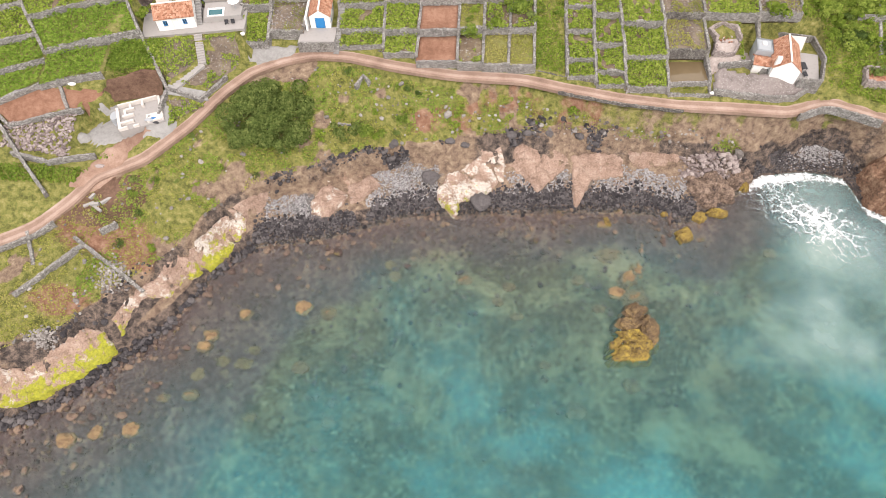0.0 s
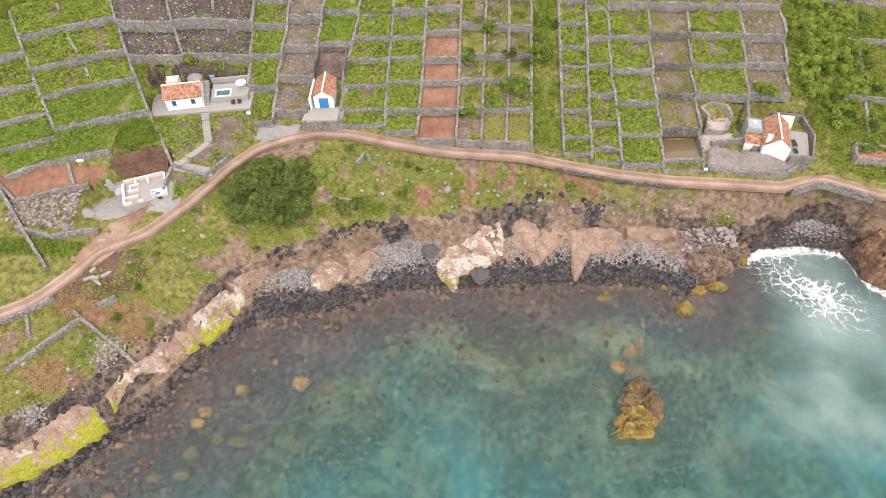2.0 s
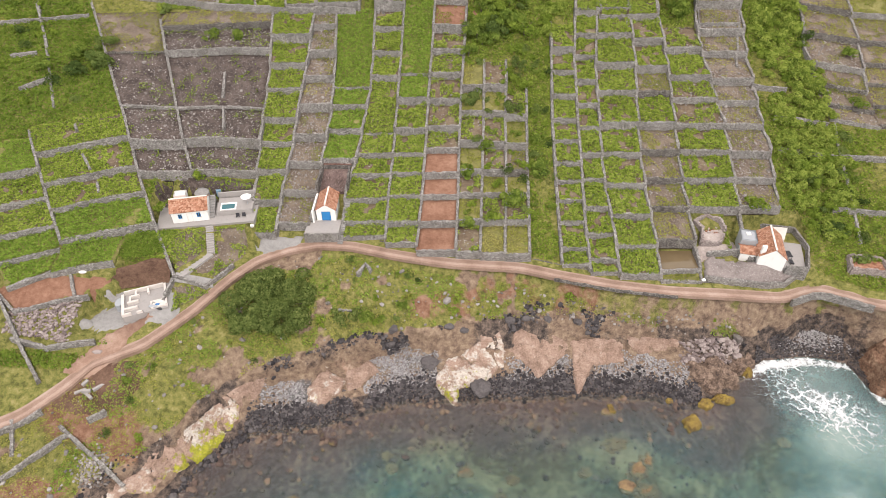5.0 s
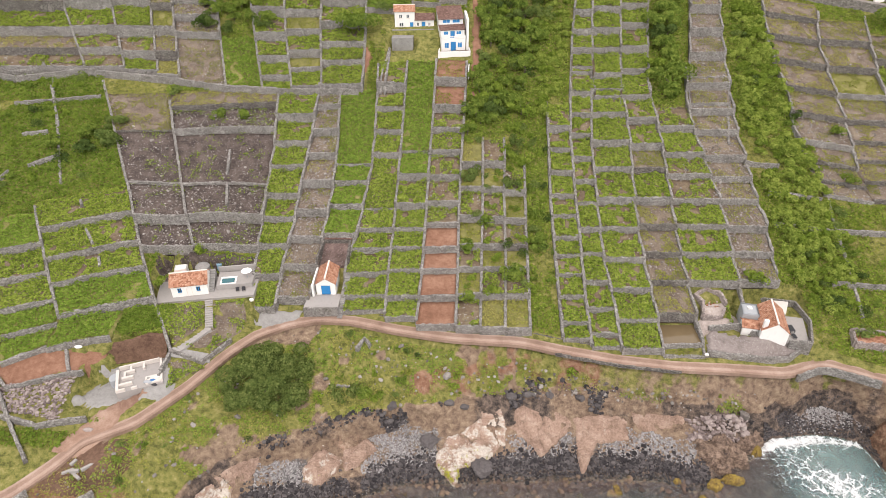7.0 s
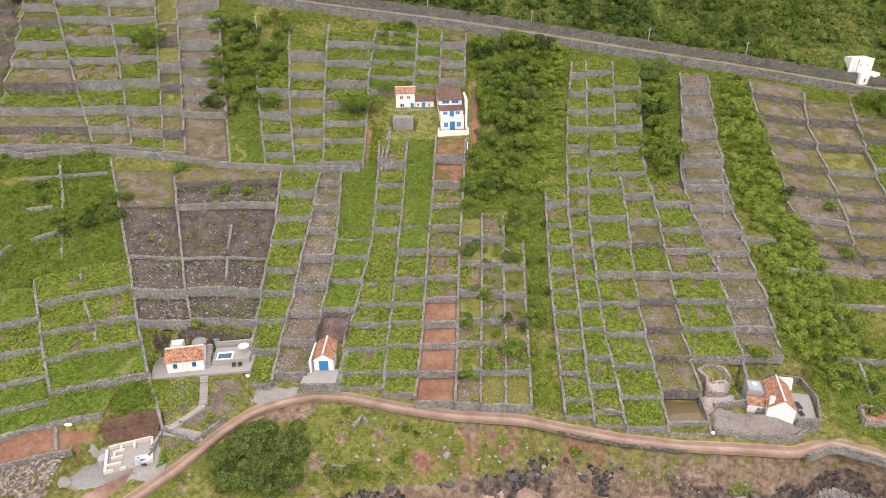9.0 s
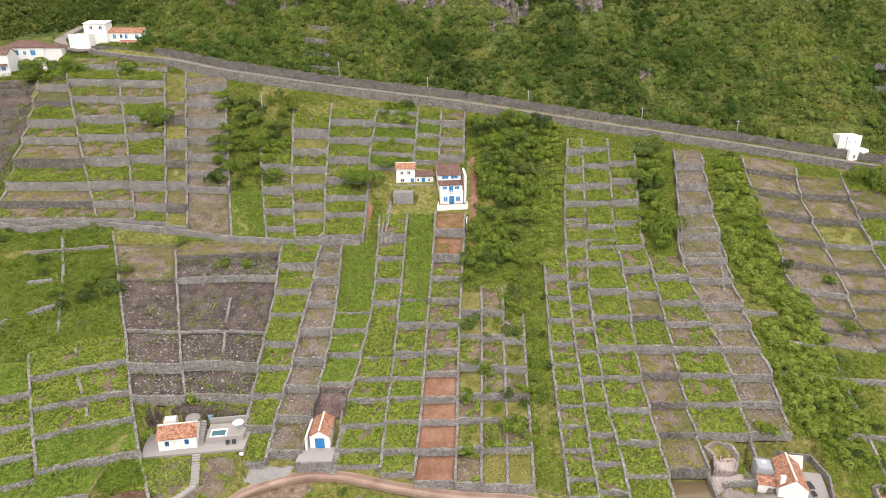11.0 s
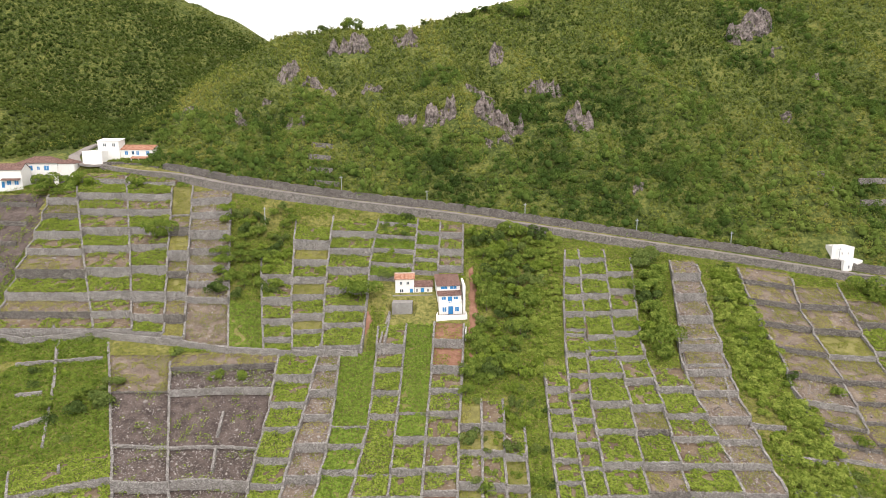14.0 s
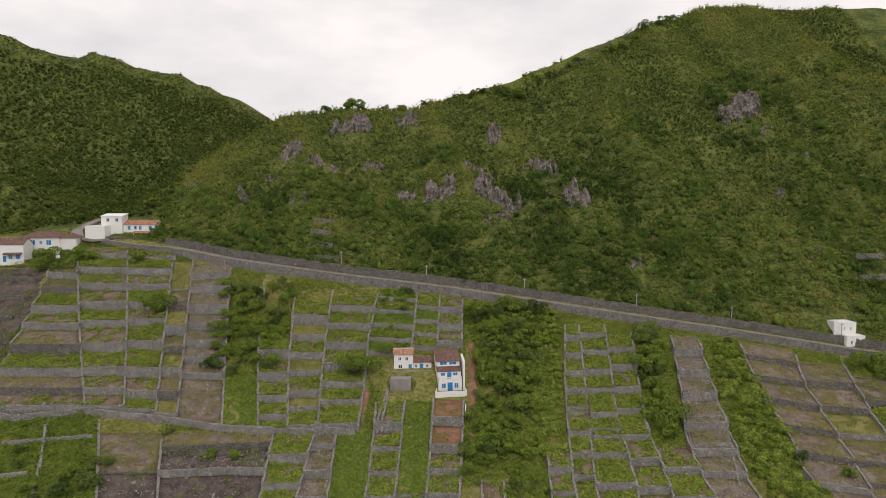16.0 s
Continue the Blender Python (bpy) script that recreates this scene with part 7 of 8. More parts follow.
def outcrop(name, x, y, rx, ry, h, turn, mat, label, seed, pale=0.0, lichen=0.0, z=None, steep=5, category="rock", group="shore ledges"):
    """A rock mass: uneven outline, stepped top, steep broken sides running into the ground."""
    nu, nv = 60, 20
    q = np.linspace(0, 2 * math.pi, nu, endpoint=False)
    r = np.linspace(0, 1, nv)[1:]
    R, Q = np.meshgrid(r, q, indexing="ij")
    edge = 1 + 0.42 * rough(np.cos(Q) * 2.2 + seed, np.sin(Q) * 2.2, 1.0, seed, 3)
    lx, ly = rx * R * edge * np.cos(Q), ry * R * edge * np.sin(Q)
    c, s = math.cos(radians(turn)), math.sin(radians(turn))
    X, Y = x + lx * c - ly * s, y + lx * s + ly * c
    base = zat(x, y) if z is None else z
    prof = 1 - R ** steep
    lump = rough(X, Y, 2.6, seed + 3) * 0.5 + rough(X, Y, 0.9, seed + 5) * 0.3
    step = np.floor((prof + lump * 0.25) * 4) / 4 * 0.6 + prof * 0.4
    Z = base + h * step + lump * h * 0.45 - 1.4 * R ** 8
    v = np.concatenate([[[x, y, base + h * (1 + 0.3 * float(rough(x, y, 2.4, seed + 3)))]], np.stack([X, Y, Z], -1).reshape(-1, 3)])
    f = [(0, 1 + j, 1 + (j + 1) % nu) for j in range(nu)]
    for i in range(nv - 2):
        for j in range(nu):
            a, b = 1 + i * nu + j, 1 + i * nu + (j + 1) % nu
            f.append((a, a + nu, b + nu, b))
    o = np.array([x, y, base])
    me = mesh_of(name, v - o, f, mat, False)
    hgt = np.concatenate([[1.0], (prof).ravel()])
    set_attr(me, "pale", np.full(len(v), pale))
    set_attr(me, "lichen", lichen * (1.25 - hgt * 0.5))
    return thing(name, me, label, category, group, at=tuple(o))


LEDGES = []


def bare(x, y):
    """True where no ledge lies, for loose stones."""
    ok = np.ones(len(x), bool)
    for c in LEDGES:
        ok &= ~inside_poly(c, x, y)
    return ok


def ledge(outline, label, seed, pale=0.0, lichen=0.0, high=2.9, low=1.5, name="rock_ledge"):
    """A sloping shelf of tuff inside a plan outline: flat bedding steps, fissures, a crisp broken rim that drops to the shore."""
    LEDGES.append(outline)
    q = np.array(outline)
    u, v = np.meshgrid(np.arange(q[:, 0].min() - 1.2, q[:, 0].max() + 1.2, 0.27), np.arange(q[:, 1].min() - 1.2, q[:, 1].max() + 1.2, 0.27))
    X = u + rough(u, v, 1.5, seed, 3) * 0.22
    Y = v + rough(u, v, 1.5, seed + 1, 3) * 0.22
    wx, wy = u + rough(u, v, 1.6, seed + 2, 4) * 0.6, v + rough(u, v, 1.6, seed + 3, 4) * 0.6
    rim = np.full(u.shape, 99.0)
    for a, b in zip(q, np.roll(q, -1, 0)):
        f = np.clip(((wx - a[0]) * (b[0] - a[0]) + (wy - a[1]) * (b[1] - a[1])) / max(float((b - a) @ (b - a)), 1e-6), 0, 1)
        rim = np.minimum(rim, np.hypot(wx - a[0] - f * (b[0] - a[0]), wy - a[1] - f * (b[1] - a[1])))
    rim = np.where(inside_poly(outline, wx, wy), rim, -rim) - (0.45 if lichen > 0.25 else 0.1)
    shore = along(LINES[0], X)[0]
    back = np.clip((Y - shore) / 9.0, 0, 1)
    ground0 = ground_z(X, Y)
    crack = np.exp(-(rough(X + Y * 0.4, Y * 0.35, 3.4, seed + 6, 2) / 0.035) ** 2) * 0.45
    lump = rough(X + 0.5 * Y, Y * 0.5, 3.6, seed + 4, 3) * 0.6
    lump = np.floor(lump * 6) / 6 * 0.75 + lump * 0.25 + rough(X, Y, 0.7, seed + 5) * 0.06
    top = np.maximum(low + (high - low) * back, np.minimum(ground0, 4.9) + 0.45) + lump - crack
    drop = 1 - ramp(rim, -0.12, 0.14)
    Z = top * (1 - drop) + np.minimum(ground0 - 0.5, top) * drop
    f = grid_faces(u.shape[1], u.shape[0])
    f = f[(rim.ravel()[f] > -0.35).any(1)]
    o = np.array([*q.mean(0), float(Z.min())])
    P = np.stack([X, Y, Z], -1).reshape(-1, 3)
    rock = thing(name, None, label, "rock", "shore ledges", at=tuple(o))
    # the fissured blocks of the shelf
    g = np.random.default_rng(seed)
    mid = P[f].mean(1)[:, :2]
    cores = mid[g.integers(0, len(f), max(2, int(len(f) * 0.073 / 14)))]
    owner = np.argmin(((mid[:, None] - cores[None]) ** 2).sum(-1), 1)
    for k in np.unique(owner):
        mine = f[owner == k]
        used = np.unique(mine)
        remap = np.zeros(u.size, int)
        remap[used] = np.arange(len(used))
        me = mesh_of("block", P[used] - o, remap[mine], M_TUFF, True)
        set_attr(me, "pale", np.full(len(used), pale))
        set_attr(me, "lichen", (lichen * (1.3 - 1.1 * back)).ravel()[used])
        part("block", me, rock)
    return rock


LICHEN_LEDGES = (
    ([(-72.3, 37.7), (-71.6, 39.4), (-68.3, 38.9), (-64.6, 41.3), (-61.8, 44.0), (-59.6, 46.1), (-56.7, 45.6), (-54.5, 42.8), (-56.2, 40.9), (-59.8, 37.7), (-63.3, 35.4), (-66.0, 33.6), (-72.0, 32.6)], 0.12, 0.38),
    ([(-56.6, 47.1), (-54.9, 51.3), (-52.1, 53.5), (-49.7, 56.4), (-49.0, 59.6), (-44.9, 60.3), (-43.2, 58.3), (-45.4, 55.7), (-47.2, 53.0), (-50.6, 51.3), (-52.8, 48.7), (-54.0, 44.3)], 0.1, 0.38),
    ([(-46.6, 59.6), (-44.5, 63.3), (-41.3, 68.2), (-40.6, 70.4), (-36.4, 69.6), (-37.4, 66.4), (-38.8, 63.6), (-40.9, 60.2), (-42.6, 58.6)], 0.16, 0.37),
    ([(-90.0, 29.6), (-81.5, 33.6), (-73.0, 38.0), (-71.6, 32.6), (-80.6, 28.6), (-89.0, 23.6)], 0.1, 0.34))
for i, (outline, pale, lich) in enumerate(LICHEN_LEDGES):
    ledge(outline, "pale rock ledge thick with yellow-green lichen", 500 + i * 11, pale, lich, 2.6, 1.3, "lichen_ledge")
TUFF_LEDGES = (
    ([(-40.4, 70.8), (-35.0, 75.8), (-33.0, 74.3), (-34.5, 71.0), (-36.8, 69.2), (-39.2, 69.4)], 0.08, 0.06),
    ([(-25.7, 74.3), (-23.8, 77.1), (-22.3, 77.4), (-19.7, 76.0), (-18.7, 75.2), (-19.3, 72.8), (-21.9, 70.9), (-23.3, 70.3), (-25.7, 71.2)], 0.14, 0.24),
    ([(-19.1, 77.1), (-14.2, 79.8), (-12.6, 77.8), (-13.9, 76.5), (-16.0, 74.1), (-18.2, 73.7)], 0.02, 0.0),
    ([(-1.2, 76.9), (0.8, 80.5), (5.8, 82.6), (8.5, 84.6), (11.3, 85.6), (12.4, 82.0), (11.9, 79.1), (8.6, 76.3), (7.0, 75.2), (3.2, 74.4), (2.1, 71.0), (-1.7, 74.9)], 0.19, 0.24),
    ([(12.2, 82.4), (16.2, 86.7), (20.1, 85.5), (24.5, 83.1), (24.8, 81.8), (20.9, 78.6), (18.2, 76.4), (16.8, 78.6), (14.9, 80.4)], -0.04, 0.0),
    ([(25.0, 83.0), (30.0, 83.6), (35.5, 83.5), (35.5, 80.3), (29.4, 78.9), (27.8, 76.6), (25.8, 73.4), (25.2, 76.0), (25.2, 79.7)], 0.05, 0.05),
    ([(35.6, 83.7), (36.9, 85.4), (39.2, 85.2), (42.4, 83.8), (46.8, 83.4), (46.4, 81.6), (41.8, 82.0), (38.9, 81.3), (36.5, 82.1)], -0.06, 0.0))
for i, (outline, pale, lich) in enumerate(TUFF_LEDGES):
    ledge(outline, "peach and white tuff ledge with lichen along the shore", 400 + i * 7, pale, lich)
# headland, islet and the reef that breaks the surface
M_HEAD = stone_mat("brown_headland", [(0.3, (0.03, 0.022, 0.02)), (0.5, (0.13, 0.09, 0.068)), (0.75, (0.32, 0.235, 0.18))], 0.4, None, False)
outcrop("headland", 51.4, 78.0, 5.6, 3.6, 3.6, -6, M_HEAD, "dark brown basalt headland beside the cove", 601, z=0.2, group="sea rocks")
outcrop("headland", 51.0, 75.6, 3.6, 2.0, 2.2, -10, M_HEAD, "dark brown basalt headland beside the cove", 604, z=0.0, group="sea rocks")
outcrop("headland", 58.6, 80.6, 4.2, 2.0, 3.0, 28, M_HEAD, "dark brown basalt headland beside the cove", 608, z=0.1, group="sea rocks")
for i, (x, y, a, b, hh) in enumerate(((52.8, 72.6, 2.4, 1.3, 1.4), (49.4, 71.4, 1.7, 1.4, 1.2), (45.6, 67.4, 2.1, 1.9, 1.5), (42.8, 72.2, 1.0, 0.8, 0.7), (59.6, 79.2, 1.9, 1.2, 1.6), (31.4, 70.6, 1.9, 0.8, 0.6))):
    outcrop("weed_rock", x, y, a, b, hh, 20 * i, M_OCHRE, "ochre weed-covered rock at the waterline", 620 + i * 5, z=-0.25, group="sea rocks")
for i, (x, y, a, b, hh, tn) in enumerate(((32.0, 43.4, 5.0, 2.3, 2.5, 14), (33.2, 45.9, 4.2, 2.3, 2.4, -8), (32.6, 48.6, 4.0, 2.2, 2.3, 12), (33.6, 51.2, 3.0, 2.0, 2.1, 20), (29.6, 45.0, 2.4, 1.2, 1.8, 34), (35.4, 47.6, 2.2, 3.6, 2.1, 6))):
    outcrop("reef", x, y, a, b, hh, tn, M_OCHRE if i in (0, 1, 4) else M_REEF, "ochre weed-covered reef breaking the sea surface", 650 + i * 5, z=-0.95, group="sea rocks", steep=2.6)
for i, (x, y, a, b) in enumerate(((34.5, 54.5, 3.6, 2.4), (33.4, 58.0, 3.0, 2.2), (35.6, 60.0, 2.6, 1.9), (31.0, 63.4, 2.2, 3.6))):
    outcrop("sunken_reef", x, y, a, b, 1.3, 35 * i, M_SUNK, "brown sunken reef under shallow water", 680 + i * 5, z=-1.15, group="sea rocks", steep=2.0)
# walls of the cove
M_RUST = stone_mat("rust_cliff", [(0.3, (0.06, 0.035, 0.024)), (0.5, (0.17, 0.095, 0.06)), (0.75, (0.33, 0.22, 0.15))], 0.4, None, False)
outcrop("cove_cliff", 85.0, 77.4, 3.4, 6.2, 6.6, 6, M_RUST, "rust-brown cliff beside the cove", 701, z=0.0, group="sea rocks", steep=5)

# boulders along the waterline, pebble beaches above them
g_ = np.random.default_rng(17)
bx = g_.uniform(-36, 49, 7500)
by = along(LINES[0], bx)[0] + g_.normal(1.7, 1.25, len(bx))
sz = g_.uniform(0.15, 0.36, len(bx)) * (1 + 0.9 * (g_.random(len(bx)) > 0.95))
keep = (rough(bx, by, 8, 91) + 0.5 > 0) & bare(bx, by)
rocks("boulder_beach", np.column_stack([bx, by])[keep], sz[keep], M_BASALT, "dark wave-rounded basalt boulders along the waterline", 18)
bx = g_.uniform(-74, -35, 420)
by = along(LINES[0], bx)[0] + g_.normal(-0.6, 0.7, len(bx))
rocks("boulder_beach", np.column_stack([bx, by]), g_.uniform(0.25, 0.8, len(bx)), M_BASALT, "dark basalt boulders below the lichen ledge", 19)
for i, (x0, x1, d0, d1, n) in enumerate(((-34, -26, 3.0, 8.5, 1100), (-15.5, -1.5, 2.5, 10.0, 3000), (12, 25.5, 3.0, 7.0, 1100), (28.5, 47.5, 3.0, 8.0, 2600))):
    px = g_.uniform(x0, x1, n)
    sy, fy = along(LINES[0], px)[0], along(LINES[1], px)[0]
    py = sy + d0 + (np.minimum(fy + 0.5, sy + d1) - sy - d0) * g_.random(n)
    py = py + rough(px, py, 3.0, 57) * 1.6
    px = px + rough(px, py, 3.0, 58) * 2.0
    on = bare(px, py)
    rocks("pebble_beach", np.column_stack([px, py])[on], g_.uniform(0.1, 0.25, int(on.sum())), M_PEBBLE, "pale grey beach of rounded pebbles under the cliff", 30 + i)
px = g_.uniform(62, 82.5, 2200)
sy, fy = along(LINES[0], px)[0], along(LINES[1], px)[0]
rocks("shingle_beach", np.column_stack([px, sy + 0.2 + (fy + 0.4 - sy) * g_.random(len(px))]), g_.uniform(0.12, 0.28, len(px)), M_BASALT, "black shingle at the back of the cove", 38)
px = g_.normal(75.0, 2.8, 1100)
py = along(LINES[1], px)[0] - np.abs(g_.normal(0.3, 1.3, len(px)))
rocks("pebble_beach", np.column_stack([px, py]), g_.uniform(0.12, 0.3, len(px)), M_PEBBLE, "dark and grey pebbles at the back of the cove", 39)
px, py = g_.uniform(46.5, 58, 420), g_.uniform(79.4, 82.6, 420)
rocks("headland_rubble", np.column_stack([px, py]), g_.gamma(2.0, 0.11, 420) + 0.12, M_PINKROCK, "pinkish rubble above the dark headland", 40)
# lava blocks on the cliff edge
bx = np.concatenate([g_.uniform(-75, 62, 2000), g_.uniform(-12, 50, 3200)])
by = along(LINES[1], bx)[0] + (along(LINES[2], bx)[0] - along(LINES[1], bx)[0]) * g_.uniform(0.45, 1.35, len(bx)) + rough(bx, bx * 0, 5, 94) * 1.2
ok_ = (rough(bx, by, 5, 93) > 0.02) & bare(bx, by)
bx, by = bx[ok_], by[ok_]
rocks("cliff_blocks", np.column_stack([bx, by]), g_.gamma(2.0, 0.09, len(bx)) + 0.1, M_BASALT, "black lava blocks along the broken cliff edge", 41, bury=0.4)
for i, (x, y, s_) in enumerate(((-2.8, 79.2, 1.8), (7.2, 74.4, 2.1), (4.0, 84.4, 1.0), (1.0, 84.6, 1.1), (13.2, 86.4, 1.1), (16.4, 86.6, 0.9), (-9.8, 83.6, 1.0), (26.4, 85.6, 0.9), (20.6, 86.2, 0.9))):
    me = mesh_of("boulder", np.array(LARGE[i % 8]) * s_, LARGE_F, M_BASALT)
    thing("boulder", me, "big black lava boulder on the shore ledge", "boulder", "big boulders", at=(x, y, zat(x, y) + 0.35 * s_))
for i, (x, y, a, b) in enumerate(((-56.4, 54.1, 2.6, 2.6), (-64.9, 43.1, 2.0, 1.4))):
    hx, hy = g_.normal(x, a * 0.55, 230), g_.normal(y, b * 0.55, 230)
    rocks("rubble_heap", np.column_stack([hx, hy]), g_.uniform(0.12, 0.36, 230), M_RUBBLE, "heap of pale grey rubble fallen from the field wall", 46 + i)
# small stones on the bank
bx = g_.uniform(-70, 60, 420)
by = along(LINES[2], bx)[0] + (along(LINES[3], bx)[0] - 2.5 - along(LINES[2], bx)[0]) * g_.random(len(bx))
rocks("bank_stones", np.column_stack([bx, by]), 0.1 + g_.gamma(2.0, 0.09, len(bx)), M_RUBBLE, "scattered grey stones on the grassy bank", 44, bury=0.35)
# the sea bed
n = 16000
bx, by = g_.uniform(-78, 62, n), g_.uniform(14, 80, n)
off = along(LINES[0], bx)[0] - by
cover = np.exp(-np.maximum(off, 0) / 13) * 0.75 - 0.02 + 0.25 * rough(bx, by, 9, 95) + 0.3 * (1 - ramp(bx, -60, -30))
keep = (off > 0.8) & (g_.random(n) < cover * (1 - ramp(bx - 0.35 * (by - 60) + 6 * rough(bx, by, 9, 96), 34, 58)))
rocks("sea_bed_stones", np.column_stack([bx, by])[keep], (g_.gamma(2.0, 0.1, n) + 0.13)[keep], M_SEAROCK, "brown weedy stones on the shallow sea bed", 51, bury=0.3)
big = keep & (g_.random(n) < 0.07)
rocks("sea_bed_boulders", np.column_stack([bx + 0.7, by])[big], g_.uniform(0.45, 0.9, int(big.sum())), M_SEAROCK, "rounded brown boulders on the shallow sea bed", 52, MEDIUM, MEDIUM_F, 0.45)
for i, (x, y, s_) in enumerate(((-24.9, 51.9, 1.7), (-20.3, 51.0, 1.5), (-34.0, 41.6, 1.7), (-24.4, 40.9, 1.7), (-41.0, 44.5, 1.5), (-41.6, 35.9, 1.4), (-41.2, 39.4, 1.3), (-40.3,
                                46.6, 1.4), (-34.9, 50.6, 1.3), (-49.7, 30.1, 1.5), (-46.0, 35.4, 1.2), (3.6, 57.8, 1.6), (11.8, 56.5, 1.3), (13.0, 50.6, 1.2), (24.5, 57.9, 1.3),
                                (9.6, 53.4, 1.0), (-10.0, 61.0, 1.1), (-8.9, 58.6, 1.2), (17.2, 41.8, 1.2), (21.6, 33.8, 2.0), (-6.0, 34.1, 1.3), (-31.6, 32.6, 1.2), (-18.7, 31.8,
                                1.3), (-32.5, 44.0, 1.0), (-37.4, 41.9, 1.1), (31.5, 38.1, 1.6), (30.5, 70.1, 1.4), (61.0, 63.7, 1.5), (31.1, 55.2, 1.8), (27.7, 52.3, 1.3), (-55.3,
                                29.4, 1.4), (-59.6, 28.4, 1.6))):
    me = mesh_of("sunken_boulder", np.array(LARGE[i % 8]) * s_ * [1, 1, 0.6], LARGE_F, M_SUNK)
    thing("sunken_boulder", me, "large ochre weed-grown boulder under clear water", "boulder", "sunken boulders", at=(x, y, min(zat(x, y) + 0.25 * s_, -0.35)))


# ---------------------------------------------------------------- surf in the cove
def foam_material():
    n = Nodes("sea_foam")
    warp = n.node("ShaderNodeTexNoise", Scale=0.5, Detail=4.0)
    n.link(n.pos, warp.inputs["Vector"])
    where = n.mix(1.0, n.pos, n.mix(1.0, warp.outputs["Color"], (1.6, 1.6, 1.6), "MULTIPLY"), "ADD")
    lace = n.math("SUBTRACT", 1.0, n.step(n.cells(0.55, "DISTANCE_TO_EDGE", where), 0.0, 0.16))
    fine = n.math("SUBTRACT", 1.0, n.step(n.cells(1.7, "DISTANCE_TO_EDGE", where), 0.0, 0.16))
    v = n.math("ADD", n.math("MULTIPLY", lace, 0.24), n.math("MULTIPLY", fine, 0.22))
    v = n.math("ADD", v, n.math("MULTIPLY", n.punch(n.noise(0.55, 8.0, 0.72, where), 1.6), 0.6))
    a = n.math("MULTIPLY", n.step(n.math("ADD", v, n.attr("foam")), 0.82, 1.3), 0.78)
    d = n.node("ShaderNodeBsdfDiffuse")
    n.link((0.8, 0.82, 0.83, 1), d.inputs["Color"])
    m = n.node("ShaderNodeMixShader")
    n.link(a, m.inputs[0])
    n.link(n.node("ShaderNodeBsdfTransparent").outputs[0], m.inputs[1]), n.link(d.outputs[0], m.inputs[2])
    n.link(m.outputs[0], n.out.inputs["Surface"])
    return n.mat


M_FOAM = foam_material()
fx, fy_ = np.meshgrid(np.arange(53, 88, 0.4), np.arange(54, 86, 0.4))
core = np.exp(-(((fx - 66.5 - (80 - fy_) * 0.55) / 10.0) ** 2 + ((fy_ - 72.0) / 11.0) ** 2)) - 0.55 * np.exp(-(((fx - 73.5) / 4.0) ** 2 + ((fy_ - 76.5) / 1.8) ** 2))
front = np.exp(-((fy_ - along(LINES[0], fx)[0] + 1.2) / 1.4) ** 2) * ramp(fx, 57, 63)
deep_ = ramp(-land(fx, fy_), -0.12, 0.02)
foam_me = mesh_of("surf", np.stack([fx, fy_, 0.12 + 0.22 * core * (0.6 + rough(fx, fy_, 1.6, 97))], -1), grid_faces(fx.shape[1], fx.shape[0]), M_FOAM, True)
set_attr(foam_me, "foam", (core * 0.62 + front * 0.62) * deep_ + (deep_ - 1) * 2)
thing("surf", foam_me, "lacy white surf breaking in the cove", "surf", kind="stuff")
M_BROWNSOIL = earth("dug_earth", [(0.3, (0.07, 0.04, 0.028)), (0.55, (0.14, 0.085, 0.06)), (0.8, (0.22, 0.14, 0.10))], 1.2, 8.0, 0.7)
# ---------------------------------------------------------------- building site and rubble beside the track
drape("red_field", [(-84.0, 84.6), (-77.6, 80.0), (-66.0, 84.4), (-63.0, 87.6), (-72.0, 87.6)], M_RED, "strip of freshly dug red-brown soil", "field")
drape("site_pad", [(-66.2, 80.6), (-63.4, 77.8), (-58.0, 79.0), (-51.0, 79.6), (-49.6, 83.0), (-51.6, 86.4), (-53.4, 89.6), (-59.8, 87.6), (-62.6, 86.4)], M_CONCRETE, "grey gravel pad of the building site", "pad")
# cut bank: a raw earth face rising behind the slab
bu, bv = np.meshgrid(np.linspace(0, 1, 24), np.linspace(0, 1, 16))
bank_x, bank_y = -63.2 + 9.6 * bu + 0.5 * bv, 87.4 + 2.0 * bu + (2.8 + 0.6 * bu + 0.5 * rough(bu * 9, bu * 0, 1.5, 75)) * bv
bank_top = land(bank_x, bank_y) + 0.3
bank_z = np.maximum(14.3 + (bank_top - 14.3) * ramp(bv, 0.02, 0.9) + rough(bank_x, bank_y, 1.4, 73) * 0.3, ground_z(bank_x, bank_y) + 0.15)
thing("dug_bank", mesh_of("dug_bank", np.stack([bank_x, bank_y, bank_z], -1), grid_faces(24, 16), M_BROWNSOIL, True), "dark freshly cut earth bank behind the building site", "bank", kind="structure")
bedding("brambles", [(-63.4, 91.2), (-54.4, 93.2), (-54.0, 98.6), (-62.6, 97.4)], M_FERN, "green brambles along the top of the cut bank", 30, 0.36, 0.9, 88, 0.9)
site = thing("house_foundation", None, "white block walls of an unfinished house on the site", "building site", at=Matrix.Translation((-58.9, 79.9, 14.4)) @ Matrix.Rotation(radians(21), 4, "Z"))
part("floor", Solid().box(0, 8.0, 0, 6.2, -1.5, 0.25).mesh("floor", M_DECK), site, "pale concrete floor slab")
